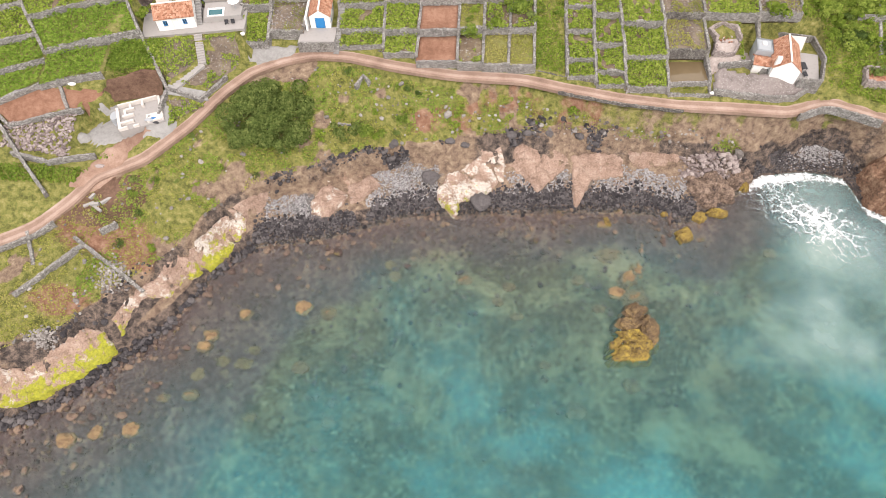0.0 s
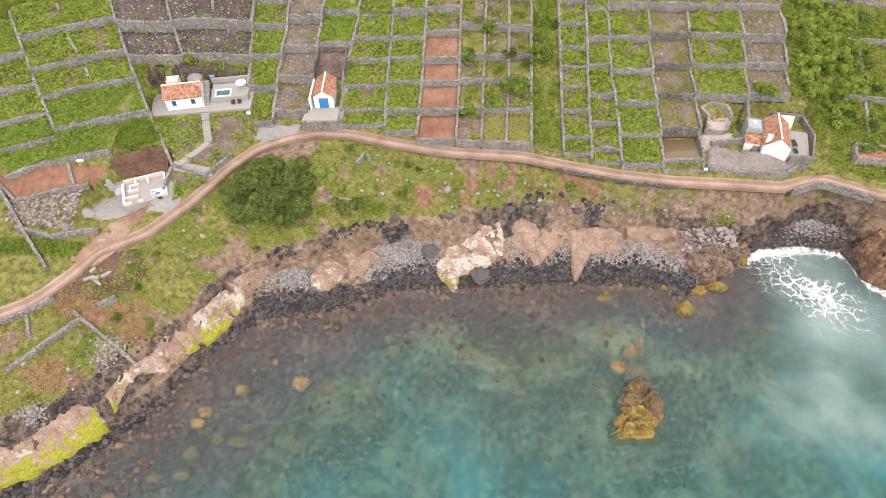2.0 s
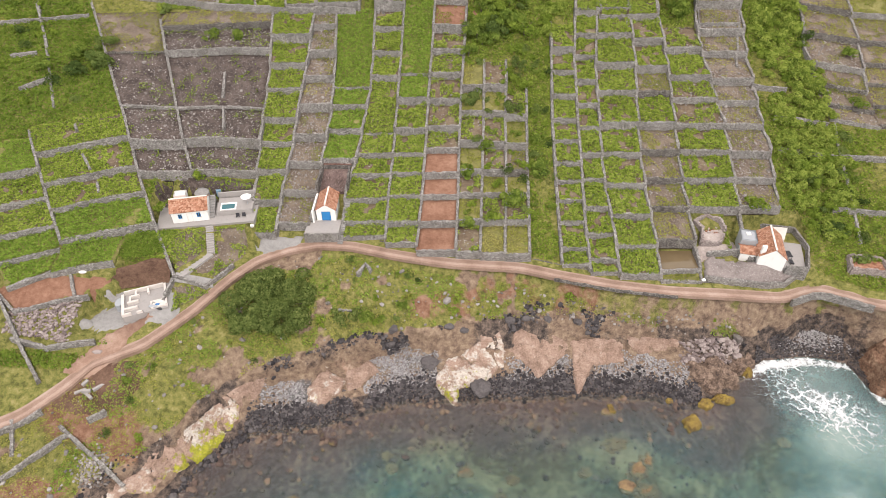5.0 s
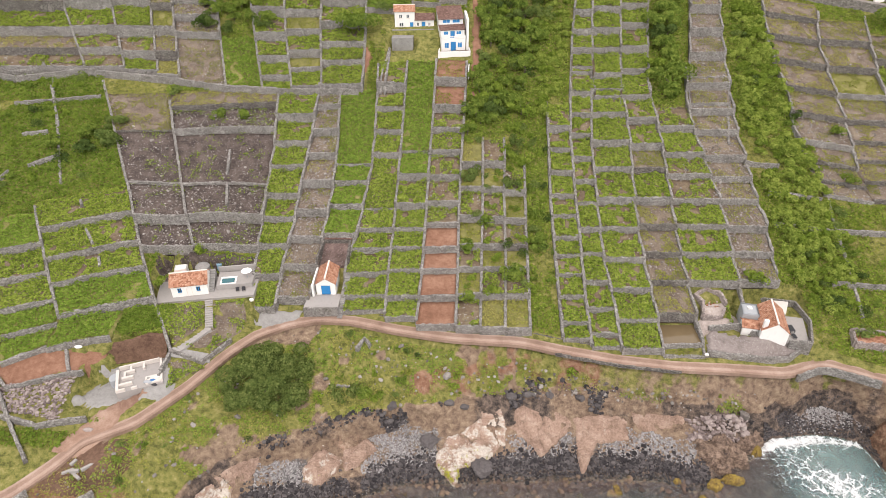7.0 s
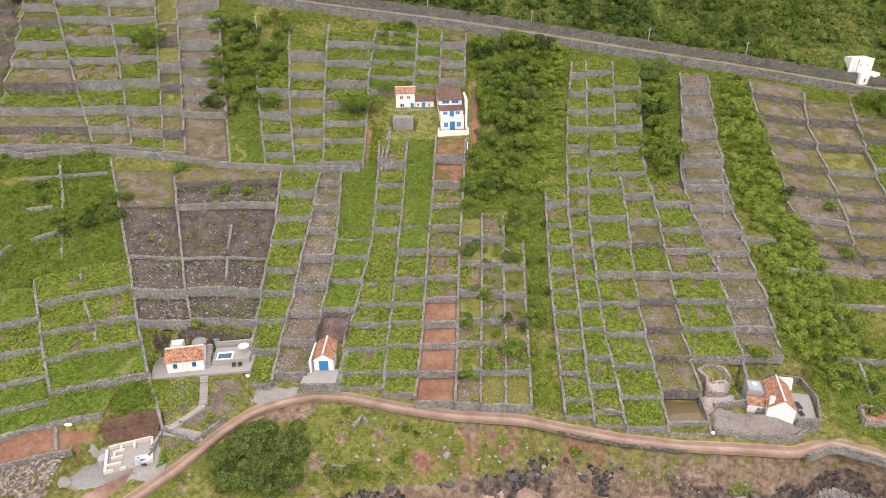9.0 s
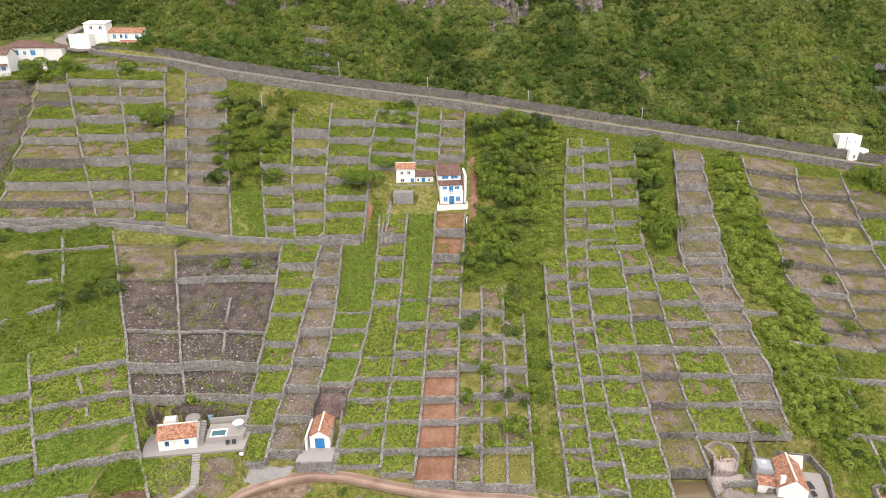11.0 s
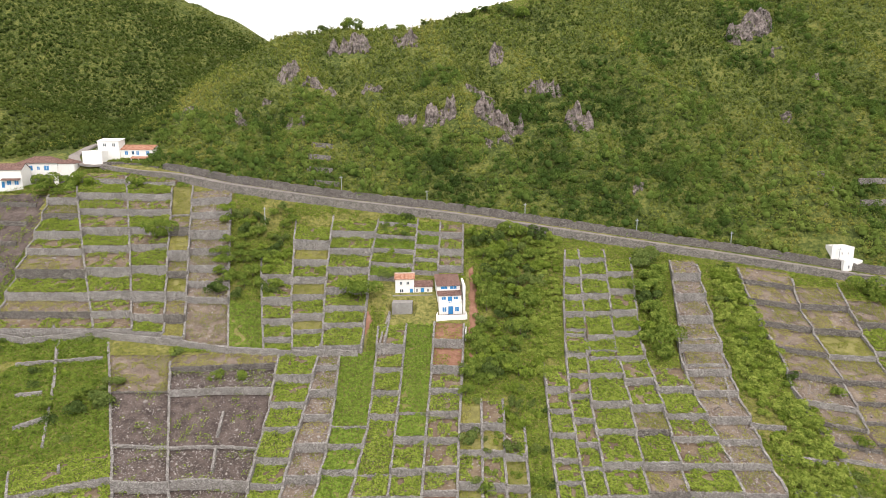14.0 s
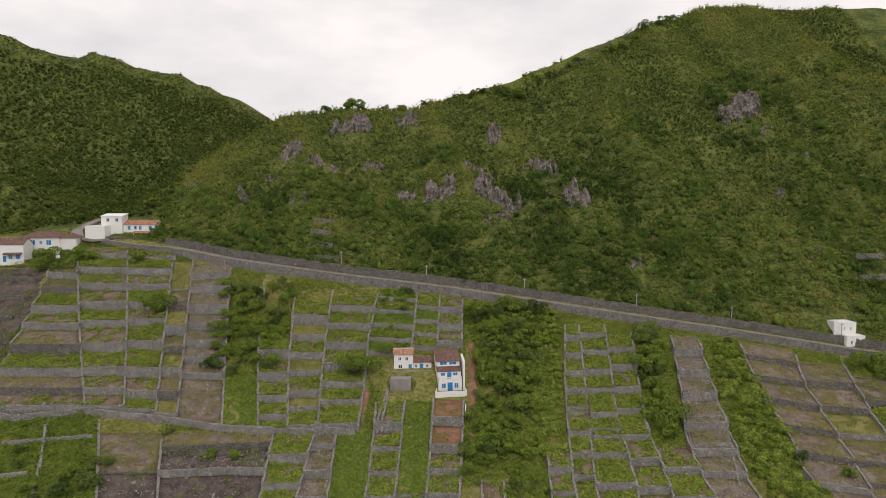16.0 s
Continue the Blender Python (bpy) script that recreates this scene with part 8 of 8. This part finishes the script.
for x0, x1, y0, y1, z1 in ((0, 1.6, 0, 0.3, 0.9), (2.6, 3.6, 0, 0.3, 0.8), (7.6, 8.0, 0.3, 6.2, 0.9), (0, 0.5, 0.3, 5.6, 0.9), (0.5, 7.6, 5.9, 6.2, 1.1), (0.5, 2.8, 1.3, 1.7, 0.9), (1.0, 3.0, 2.9, 3.3, 0.9), (1.3, 1.7, 3.3, 4.8, 0.8), (1.7, 3.2, 4.4, 4.8, 0.9), (2.4, 2.8, 4.8, 5.9, 0.9), (4.6, 5.0, 4.6, 5.9, 0.9)):
    part("block_wall", Solid().box(x0, x1, y0, y1, 0.25, z1).mesh("block_wall", M_BLOCK), site)
part("raised_slab", Solid().box(5.0, 7.6, 0.4, 2.3, 0.25, 0.6).mesh("raised_slab", M_BLOCK), site, "white raised slab")
mixer = thing("water_tank", Solid().prism([(0.8 * math.cos(i * math.pi / 6), 1.1 * math.sin(i * math.pi / 6)) for i in range(12)], 0, 1.7).mesh("water_tank", M_GREYPAINT), "tall grey water tank beside the foundation", "tank", at=(-61.0, 83.9, zat(-61.0, 83.9)))
gravel = [(1.9 * math.cos(i * math.pi / 8), 1.4 * math.sin(i * math.pi / 8)) for i in range(16)]
cone_v = [(x, y, -0.4) for x, y in gravel] + [(x * 0.55, y * 0.55, 0.75) for x, y in gravel] + [(0, 0, 0.95)]
thing("gravel_heap", mesh_of("gravel_heap", cone_v, [(i, (i + 1) % 16, (i + 1) % 16 + 16, i + 16) for i in range(16)] + [(i + 16, (i + 1) % 16 + 16, 32) for i in range(16)], M_CONCRETE, True),
      "heap of pale grey gravel on the site", "heap", at=(-66.4, 79.6, zat(-66.4, 79.6) + 0.2))
M_TARP = paint("tarp_blue", (0.05, 0.16, 0.36))
for i, (x, y, m) in enumerate(((-53.4, 83.0, M_TARP), (-52.8, 83.9, M_WHITE), (-54.2, 82.6, M_GREYPAINT), (-53.0, 82.3, M_DARKWOOD), (-68.4, 88.2, M_WHITE), (-61.8, 73.8, M_PINKROCK))):
    s_ = 0.5 + 0.12 * (i % 3)
    bag = thing("building_sack", mesh_of("building_sack", np.array(LARGE[i]) * s_ * [1.2, 0.8, 0.7], LARGE_F, m, True), "lumpy sack of building material on the site", "sack", "site clutter", at=(x, y, zat(x, y) + 0.3))
drape("dumping_ground", [(-66.5, 64.0), (-60.0, 62.4), (-54.5, 64.6), (-52.4, 69.0), (-55.0, 72.2), (-59.4, 71.6), (-63.0, 69.6)], M_BROWNSOIL, "trampled brown earth beside the track", "ground patch")
for i, (x, y, a, ln) in enumerate(((-62.6, 66.8, 0.5, 1.9), (-61.0, 66.0, -0.6, 2.0), (-59.6, 67.6, 0.7, 2.2), (-62.2, 68.2, 1.1, 1.2), (-61.4, 66.6, 0.1, 1.5))):
    thing("broken_slab", Solid().box(-ln / 2, ln / 2, -0.24, 0.24, -0.3, 0.2).mesh("broken_slab", M_DECK), "broken pale concrete slab dumped beside the track", "slab", "dumped slabs",
          at=Matrix.Translation((x, y, zat(x, y) + 0.12 + 0.06 * i)) @ Matrix.Rotation(a, 4, "Z"))
g_ = np.random.default_rng(61)
rx_ = np.column_stack([g_.uniform(-79, -62, 1500), g_.uniform(74, 84, 1500)])
inr = (rx_[:, 1] < 80.5 + (rx_[:, 0] + 78) * 0.2) & (rx_[:, 1] > 76.0 - (rx_[:, 0] + 78) * 0.12) & (rx_[:, 0] < -67)
rocks("rubble_field", rx_[inr], g_.uniform(0.18, 0.42, int(inr.sum())), M_PINKROCK, "field of loose pinkish rubble beside the building site", 62)
drape("dirt_ramp", [(-66.4, 70.0), (-62.6, 68.6), (-58.6, 71.8), (-57.6, 74.6), (-56.6, 78.0), (-53.6, 80.6), (-55.2, 81.4), (-58.6, 79.6), (-60.8, 77.4), (-63.2, 74.0)], M_TRACK, "dirt ramp from the track up to the building site", "ramp", lift=0.32)
drape("layby", [(-37.8, 100.2), (-37.8, 97.6), (-35.9, 97.6), (-30.4, 99.6), (-29.0, 101.8), (-33.0, 101.6)], M_CONCRETE, "pale concrete lay-by beside the dirt track", "lay-by", lift=0.3)
for x, y in ((-38.6, 100.0), (50.6, 89.9)):
    thing("white_sack", mesh_of("white_sack", np.array(LARGE[3]) * [0.45, 0.4, 0.7], LARGE_F, M_WHITE, True), "white sack standing beside the dirt track", "sack", "site clutter", at=(x, y, zat(x, y) + 0.55))

# field walls of the lower left corner and the open slopes
for pts, over in (([(-85.6, 87.4), (-74.0, 72.8), (-69.4, 67.4)], 1.2), ([(-84, 84.8), (-77.8, 79.6), (-66, 83.6)], 0.8), ([(-76.5, 74.6), (-70.0, 73.2), (-62.6, 75.4)], 1.1),
                  ([(-70.8, 49.6), (-61.6, 59.0)], 1.0), ([(-63.4, 60.2), (-51.5, 52.3)], 0.8), ([(-59.3, 61.3), (-56.9, 63.1)], 1.0), ([(-71.5, 61.0), (-69.0, 55.0)], 0.6),
                  ([(-119.9, 165), (-105.7, 166.4), (-91.6, 166)], 1.4), ([(-108.5, 153.9), (-87.8, 156.8)], 0.9), ([(-96, 132.3), (-90.3, 135.8)], 1.0), ([(-101.6, 142.6), (-96, 143.8)], 0.9),
                  ([(-100.8, 127.7), (-99.6, 130.4)], 1.0), ([(-17.4, 93.4), (-15.8, 95.4), (-14.6, 94.0)], 1.1), ([(-20.6, 86.6), (-18.0, 86.4)], 0.8),
                  ([(71.4, 136.7), (79, 135.3)], 1.2), ([(74.5, 128.2), (85.6, 125.5)], 1.2), ([(73.5, 120), (85.1, 117)], 1.2), ([(85.5, 117.2), (97, 116)], 1.2), ([(80.6, 105.1), (92, 103.3)], 1.2),
                  ([(-15.1, 158.6), (-14.6, 172.1)], 0.8), ([(-52.0, 89.0), (-46.0, 88.0), (-41.8, 93.6)], 0.7), ([(-51.8, 88.2), (-52.6, 84.0)], 0.9),
                  ([(-76.1, 114.4), (-73.0, 110.1)], 0.7), ([(-71.1, 107.6), (-69.9, 105.0)], 0.7), ([(-80.2, 122.3), (-79.1, 120.4)], 0.7), ([(-51.0, 139.0), (-50.2, 131.9)], 0.8),
                  ([(-49.6, 129.0), (-47.9, 121.7)], 0.8), ([(-102.1, 161.0), (-94.1, 145.5)], 0.7), ([(-70.2, 87.3), (-68.3, 83.2)], 0.7)):
    stone_wall(pts, over)

# terraces on the wooded slope, seen between the trees
for x, y, ln in ((-45, 244, 8), (-45, 238, 8), (-44, 232, 9), (-41, 226, 10), (131, 225, 7), (132, 219, 6), (131, 213, 5), (150, 222, 10), (146, 214, 9)):
    stone_wall([(x - ln / 2, y), (x + ln / 2, y)], 1.5, 0.35, M_ROADSTONE)


# rock faces in the wood
M_CRAG = stone_mat("grey_crag", [(0.3, (0.035, 0.03, 0.028)), (0.5, (0.135, 0.112, 0.104)), (0.75, (0.31, 0.268, 0.248))], 0.4, (0.1, 0.105, 0.035), False)


def crag(x, y, wide, tall, seed):
    """A broken cliff face: a steep sheet of columns and fissures standing out of the hillside."""
    nu, nv = int(wide * 3) + 10, 18
    u, w = np.meshgrid(np.linspace(-1, 1, nu), np.linspace(0, 1, nv))
    X = x + u * wide * 0.5 * (1 + 0.18 * rough(w * 5 + seed, w * 0, 1.0, seed))
    high = tall * (0.8 + 0.6 * rough(X, X * 0, 2.4, seed + 1)) * (1 - 0.6 * u ** 6)
    Z0 = ground_z(X, np.full_like(X, y - 0.6)) - 1.2
    Z = Z0 + w * (high + 1.2)
    cracks = rough(X * 1.0, Z * 0.25, 1.0, seed + 2, 4) * 2.2 + rough(X, Z, 3.5, seed + 3) * 1.8
    Y = y - 0.8 + w ** 1.4 * tall * 0.5 + cracks + np.abs(u) ** 4 * tall * 0.35
    v = np.stack([X, Y, Z], -1).reshape(-1, 3)
    back = v.copy().reshape(nv, nu, 3)
    back[..., 1] += 2.5
    back[..., 2] -= 1.5
    f = grid_faces(nu, nv)
    k = nu * nv
    rim = list(range(nu)) + [i * nu + nu - 1 for i in range(1, nv)] + [(nv - 1) * nu + j for j in range(nu - 2, -1, -1)] + [i * nu for i in range(nv - 2, 0, -1)]
    faces = f.tolist() + [(rim[i], rim[i] + k, rim[(i + 1) % len(rim)] + k, rim[(i + 1) % len(rim)]) for i in range(len(rim))]
    o = np.array([x, y, float(Z0.min())])
    thing("crag", mesh_of("crag", np.concatenate([v, back.reshape(-1, 3)]) - o, faces, M_CRAG), "bare grey rock face jutting from the woods", "crag", "crags", at=tuple(o))


for i, (x, y, wide, tall) in enumerate(CRAGS):
    crag(x, y, wide, tall, 800 + i * 5)

drape("bare_slope", [(-168, 180), (-126.5, 174), (-129.5, 192), (-133.5, 208), (-139, 224), (-168, 224)], M_DARKSOIL, "bare brown stony slope below the hamlet", "ground patch", 0.25, 1.1)
bedding("slope_weeds", [(-168, 180), (-126.5, 174), (-129.5, 192), (-133.5, 208), (-139, 224), (-168, 224)], M_BRAMBLE, "patches of green weeds on the bare slope", 7, 0.42, 0.6, 45, 0.38)
for yy in (190, 199, 208, 217):
    stone_wall([(-164, yy), (-148, yy + 0.6), (-133.0 - (yy - 190) * 0.2, yy)], 1.6, 0.3, M_DARKSTONE, "dark dry-stone wall across the bare slope")

# poles along the upper road
for x, y in ((-128, 238), (-35, 221), (-5, 216), (28, 210.5), (64, 204.5), (93, 199.5), (124, 192.5), (-57.5, 204)):
    z = zat(x, y) + 0.3
    pole = thing("utility_pole", None, "slim grey utility pole beside the upper road", "pole", "utility poles", at=(x, y + 1.9, z))
    part("post", Solid().prism([(0.12 * math.cos(i * math.pi / 4), 0.12 * math.sin(i * math.pi / 4)) for i in range(8)], -0.5, 7.0).mesh("post", M_GREYPAINT), pole)
    part("crossarm", Solid().box(-0.6, 0.6, -0.06, 0.06, 6.4, 6.55).mesh("crossarm", M_GREYPAINT), pole)

# ---------------------------------------------------------------- single trees and shrubs
def lone(x, y, r, mat, seed, label, n=None, leaf=0.4, trunk=None, category="tree", squash=0.85):
    ob = tree("tree" if category == "tree" else "shrub", r, n or int(170 * r * r), leaf, mat, seed, label, category, trunk, squash=squash)
    ob.location = (x, y, (tread(x, y) if 85 < y < 232 else zat(x, y)) - 0.1)
    return ob


thicket = [(-38.3, 86.5, 3.6), (-35.6, 89.6, 3.4), (-31.6, 90.2, 3.1), (-28.2, 89.4, 2.8), (-36.6, 82.8, 3.2), (-27.4, 87.2, 2.5), (-33.4, 85.2, 3.8), (-29.6, 86.0, 3.2), (-39.4, 83.8, 2.6), (-30.4, 82.8, 2.6),
           (-34.6, 87.4, 3.6), (-31.8, 87.6, 3.4), (-37.2, 88.6, 3.0), (-33.6, 81.8, 2.6), (-38.4, 81.8, 2.2), (-28.8, 84.2, 2.4), (-33.4, 91.0, 2.6)]
for i, (x, y, r) in enumerate(thicket):
    lone(x, y, r, M_THICKET, 200 + i * 3, "dense dark green coastal thicket above the cliff", leaf=0.36, trunk=0.9, n=int(260 * r * r))
for i, (x, y, r, m) in enumerate(((-20.2, 85.2, 1.8, M_THICKET), (-17.4, 85.4, 2.0, M_THICKET), (-14.8, 85.6, 1.9, M_TREE), (-13.0, 85.0, 1.3, M_BRAMBLE), (-8.4, 87.7, 1.2, M_TREE), (2.6, 89.1, 1.2, M_BRAMBLE), (-9.5, 93.4, 0.9, M_TREE), (1.6, 87.2, 1.0, M_BRAMBLE), (24.8, 88.4, 1.2, M_BRAMBLE), (-24.0, 84.6, 1.0, M_BRAMBLE), (-6.6, 89.4, 0.9, M_GRASS))):
    lone(x, y, r, m, 240 + i * 3, "low rounded shrub on the grassy bank", trunk=0.25, category="shrub", leaf=0.34)
for i, (x, y, r, m) in enumerate(((14.2, 106.6, 2.4, M_TREE), (-23.2, 179, 4.2, M_TREE), (-90.9, 201.6, 4.6, M_TREE), (63.9, 193.7, 4.4, M_DARKTREE), (62.2, 182.3, 4.2, M_TREE), (60.0, 174.0, 3.2, M_TREE), (58.4, 161.9, 4.4, M_TREE), (56.0, 168.0, 2.6, M_BRAMBLE), (-69.4, 158.8, 1.6, M_DARKTREE), (57.4, 165.4, 3.4, M_TREE), (61.2, 178.4, 3.6, M_DARKTREE), (63.0, 188.0, 3.8, M_TREE), (65.4, 197.2, 3.4, M_DARKTREE), (60.2, 170.2, 3.2, M_TREE), (59.2, 158.0, 3.0, M_TREE),
                                  (-55.6, 148.9, 1.7, M_TREE), (-49.7, 149.2, 1.7, M_TREE), (6.1, 132.5, 2.0, M_DARKTREE), (4.9, 113.4, 1.9, M_TREE), (8.9, 120.2, 1.7, M_TREE), (15.8, 129.1, 1.8, M_DARKTREE), (21.4, 114, 2.2, M_TREE), (9.9, 103, 1.5, M_BRAMBLE), (5.2, 102.4, 1.6, M_TREE),
                                  (-50.9, 111.5, 1.5, M_BRAMBLE), (64.5, 105.8, 1.9, M_BRAMBLE), (95.4, 144.6, 1.8, M_TREE), (93.6, 129.6, 1.6, M_TREE), (126.2, 182.4, 4.6, M_TREE), (133.0, 178.4, 4.6, M_TREE), (-108.0, 226.5, 3.2, M_TREE), (-136.6, 224.0, 4.4, M_TREE), (-131.0, 225.6, 4.0, M_TREE), (-126.4, 227.4, 3.0, M_BRAMBLE),
                                  (-84.1, 138.3, 2.6, M_DARKTREE), (-80.6, 141.0, 2.6, M_DARKTREE), (-86.0, 143.4, 2.4, M_TREE), (-81.0, 146.6, 2.2, M_DARKTREE), (-93.0, 139.6, 2.2, M_TREE), (20.6, 121.6, 1.5, M_TREE), (18.0, 104.0, 1.3, M_BRAMBLE), (-57.4, 103.4, 1.3, M_BRAMBLE))):
    lone(x, y, r, m, 700 + i * 3, "leafy green tree standing among the terraces", leaf=0.36 if r < 2.5 else 0.5, n=int(220 * r * r) if r < 2.5 else int(150 * r * r), trunk=r * 0.45)
crest_trees = ((39.5, 319, 4.4), (34.5, 321, 3.6), (29, 325, 2.6), (88, 341, 3.8), (95, 344, 3.2), (61, 330, 2.4), (66, 333, 2.8), (72, 336, 2.6), (55, 329, 2.4), (49, 328, 2.6), (21, 326, 2.6), (15, 326, 2.4),
               (-46, 323, 4.0), (-41, 324, 3.4), (-57, 321, 2.4), (-28, 325, 2.0), (-20, 326, 2.2), (-9, 326, 1.8), (104, 352, 3.0), (112, 358, 3.4), (121, 365, 3.2), (129, 371, 3.6))
for i, (x, y, r) in enumerate(crest_trees):
    lone(x, y, r, M_DARKTREE if i % 3 else M_TREE, 1100 + i * 3, "round hedgerow tree on the crest of the hill", leaf=0.5, n=int(110 * r * r), trunk=r * 0.5)
for pts in ([(58, 330), (74, 338), (90, 347)], [(98, 352), (112, 361), (128, 373)]):
    stone_wall(pts, 0.8, 0.3, M_DARKSTONE, label="grey stone wall between the fields on the crest")
bank_places = scatter(40, lambda x, y: along(LINES[2], x)[0] + 1 < y < along(LINES[3], x)[0] - 3, 2.0, 63, (-58, 58, 52, 99))
fill(T_SHRUB, bank_places, 0.3, 0.6, 64)
WOODS_A = between([(-66, 176), (-73, 212)], [(-47, 176), (-49, 212)], 178, 214)
fill(T_WOOD, scatter(46, WOODS_A, 2.4, 51, (-74, -46, 177, 215)), 0.6, 1.0, 52)
fill(T_SHRUB, scatter(24, between([(-20, 159), (-19, 212)], [(-9, 159), (-9, 212)], 184, 213), 2.2, 53, (-26, -2, 183, 214)), 0.6, 1.2, 54)
fill(T_SHRUB, scatter(26, between(V10b, V11, 96, 155), 1.8, 55, (15, 28, 95, 156)), 0.5, 0.9, 56)
fill(T_SHRUB, scatter(70, between([(79, 95), (76, 130), (77, 165), (84, 195)], [(90, 95), (88, 130), (88, 165), (91, 195)], 93, 195), 1.9, 57, (72, 92, 92, 196)), 0.6, 1.2, 58)
fill(T_SHRUB, scatter(40, lambda x, y: x < on_line(V0, y) - 2 and x > -118, 3.0, 59, (-118, -74, 126, 165)), 0.5, 1.1, 60)


# ---------------------------------------------------------------- undergrowth over all ground that is not terraced
KEEP_OUT = ((-168, -131, 178, 224), (120, 133, 188, 203), (-60, -38, 98, 111), (-29, -20, 99, 121), (58, 74, 88, 106), (-68, -51, 76, 92), (-85, -62, 73, 89), (50, 57, 96, 105), (50, 71, 88, 96), (-16, 8, 170, 186), (7.4, 9.6, 158, 190), (-26, -20, 160, 173), (-42, -27, 94, 104), (-53, -43, 86, 101))


def open_ground(x, y):
    """True where no terrace, house, yard or road lies."""
    ok = (np.abs(y - along(LINES[3], x)[0]) > 2.4) & (np.abs(y - along(LINES[5], x)[0]) > 2.8)
    for A, B, fronts, skew, _ in STRIPS:
        xa, xb = on_line(A, y), on_line(B, y)
        yc = y - skew * ((x - xa) / np.maximum(xb - xa, 0.1) - 0.5)
        ok &= ~((x > xa - 0.4) & (x < xb + 0.4) & (yc > fronts[0] - 0.5) & (yc < fronts[-1] + 0.4))
    for x0, x1, y0, y1 in KEEP_OUT:
        ok &= ~((x > x0) & (x < x1) & (y > y0) & (y < y1))
    return ok


def undergrowth(name, box, per, low, high, band, mat, label, seed, size=0.45, tall=0.6, inside=None):
    """Low plants where a slow noise lies between low and high."""
    g = np.random.default_rng(seed)
    n_ = int((box[1] - box[0]) * (box[3] - box[2]) * per)
    x, y = g.uniform(box[0], box[1], n_), g.uniform(box[2], box[3], n_)
    if inside is not None:
        k = inside(x, y)
        x, y = x[k], y[k]
    drift_ = rough(x, y, band, 61, 3) + rough(x, y, 1.6, 63, 2) * 0.35
    k = (drift_ > low) & (drift_ < high)
    x, y = x[k], y[k]
    k = open_ground(x, y)
    x, y = x[k], y[k]
    if len(x) < 4:
        return
    z = ground_z(x, y) + 0.05 + tall * g.random(len(x)) * (0.5 + 0.5 * rough(x, y, 1.3, 67, 2))
    lv, lf = leaves(np.column_stack([x, y, z]), np.tile([0.0, -0.2, 1.0], (len(x), 1)), size * g.uniform(0.6, 1.3, len(x)), 0.6)
    thing(name, mesh_of(name, lv, lf, mat), label, "plants", "undergrowth", "stuff")


def slope_zone(x, y):
    return (y > along(LINES[3], x)[0] + 2) & (y < along(LINES[5], x)[0] - 2)


def bank_zone(x, y):
    """The bank between cliff and track, but for its patches of bare soil."""
    soil = rough(x, y, 4, 53) + 0.5 * rough(x, y, 9, 51) > 0.22
    return (y > along(LINES[2], x)[0] + 0.5) & (y < along(LINES[3], x)[0] - 2) & ~soil


undergrowth("brambles", (-72, 145, 70, 240), 16, -0.3, 9, 14, M_BRAMBLE, "dense green brambles over abandoned fields", 71, 0.4, 0.8, slope_zone)
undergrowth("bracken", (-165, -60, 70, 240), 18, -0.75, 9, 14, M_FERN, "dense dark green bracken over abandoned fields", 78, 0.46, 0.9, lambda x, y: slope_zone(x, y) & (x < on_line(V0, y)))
undergrowth("vine_growth", (-72, 145, 70, 240), 11, -0.05, 0.5, 14, M_VINE, "bright green creepers over abandoned fields", 72, 0.34, 0.7, slope_zone)
undergrowth("dry_grass", (-165, 145, 70, 240), 9, -9, 0.1, 14, M_GRASS, "yellow-green rough grass on the slope", 73, 0.28, 0.4, slope_zone)
undergrowth("crest_meadow", (10, 150, 310, 395), 9, -9, 9, 12, M_MEADOW, "bright green pasture on the crest of the hill", 79, 0.5, 0.3, lambda x, y: (y > along(LINES[6], x)[0] - 9) & (y < along(LINES[6], x)[0] + 14))
undergrowth("bank_grass", (-90, 30, 38, 100), 16, -0.3, 9, 6, M_GRASS, "yellow-green grass on the coastal bank", 74, 0.26, 0.35, bank_zone)
undergrowth("bank_weeds", (-62, 60, 50, 100), 20, 0.04, 9, 5, M_MEADOW, "green weeds on the coastal bank", 75, 0.28, 0.4, bank_zone)
undergrowth("bank_dry_grass", (0, 95, 75, 97), 20, -0.3, 0.4, 5, M_GRASS, "dry tan grass on the bank above the cove", 76, 0.22, 0.25, bank_zone)
undergrowth("verge_scrub", (-125, 140, 185, 262), 12, -9, 9, 9, M_BRAMBLE, "green scrub along the upper road", 77, 0.42, 0.8, lambda x, y: (y > along(LINES[5], x)[0] + 2.9) & (y < along(LINES[5], x)[0] + 6))
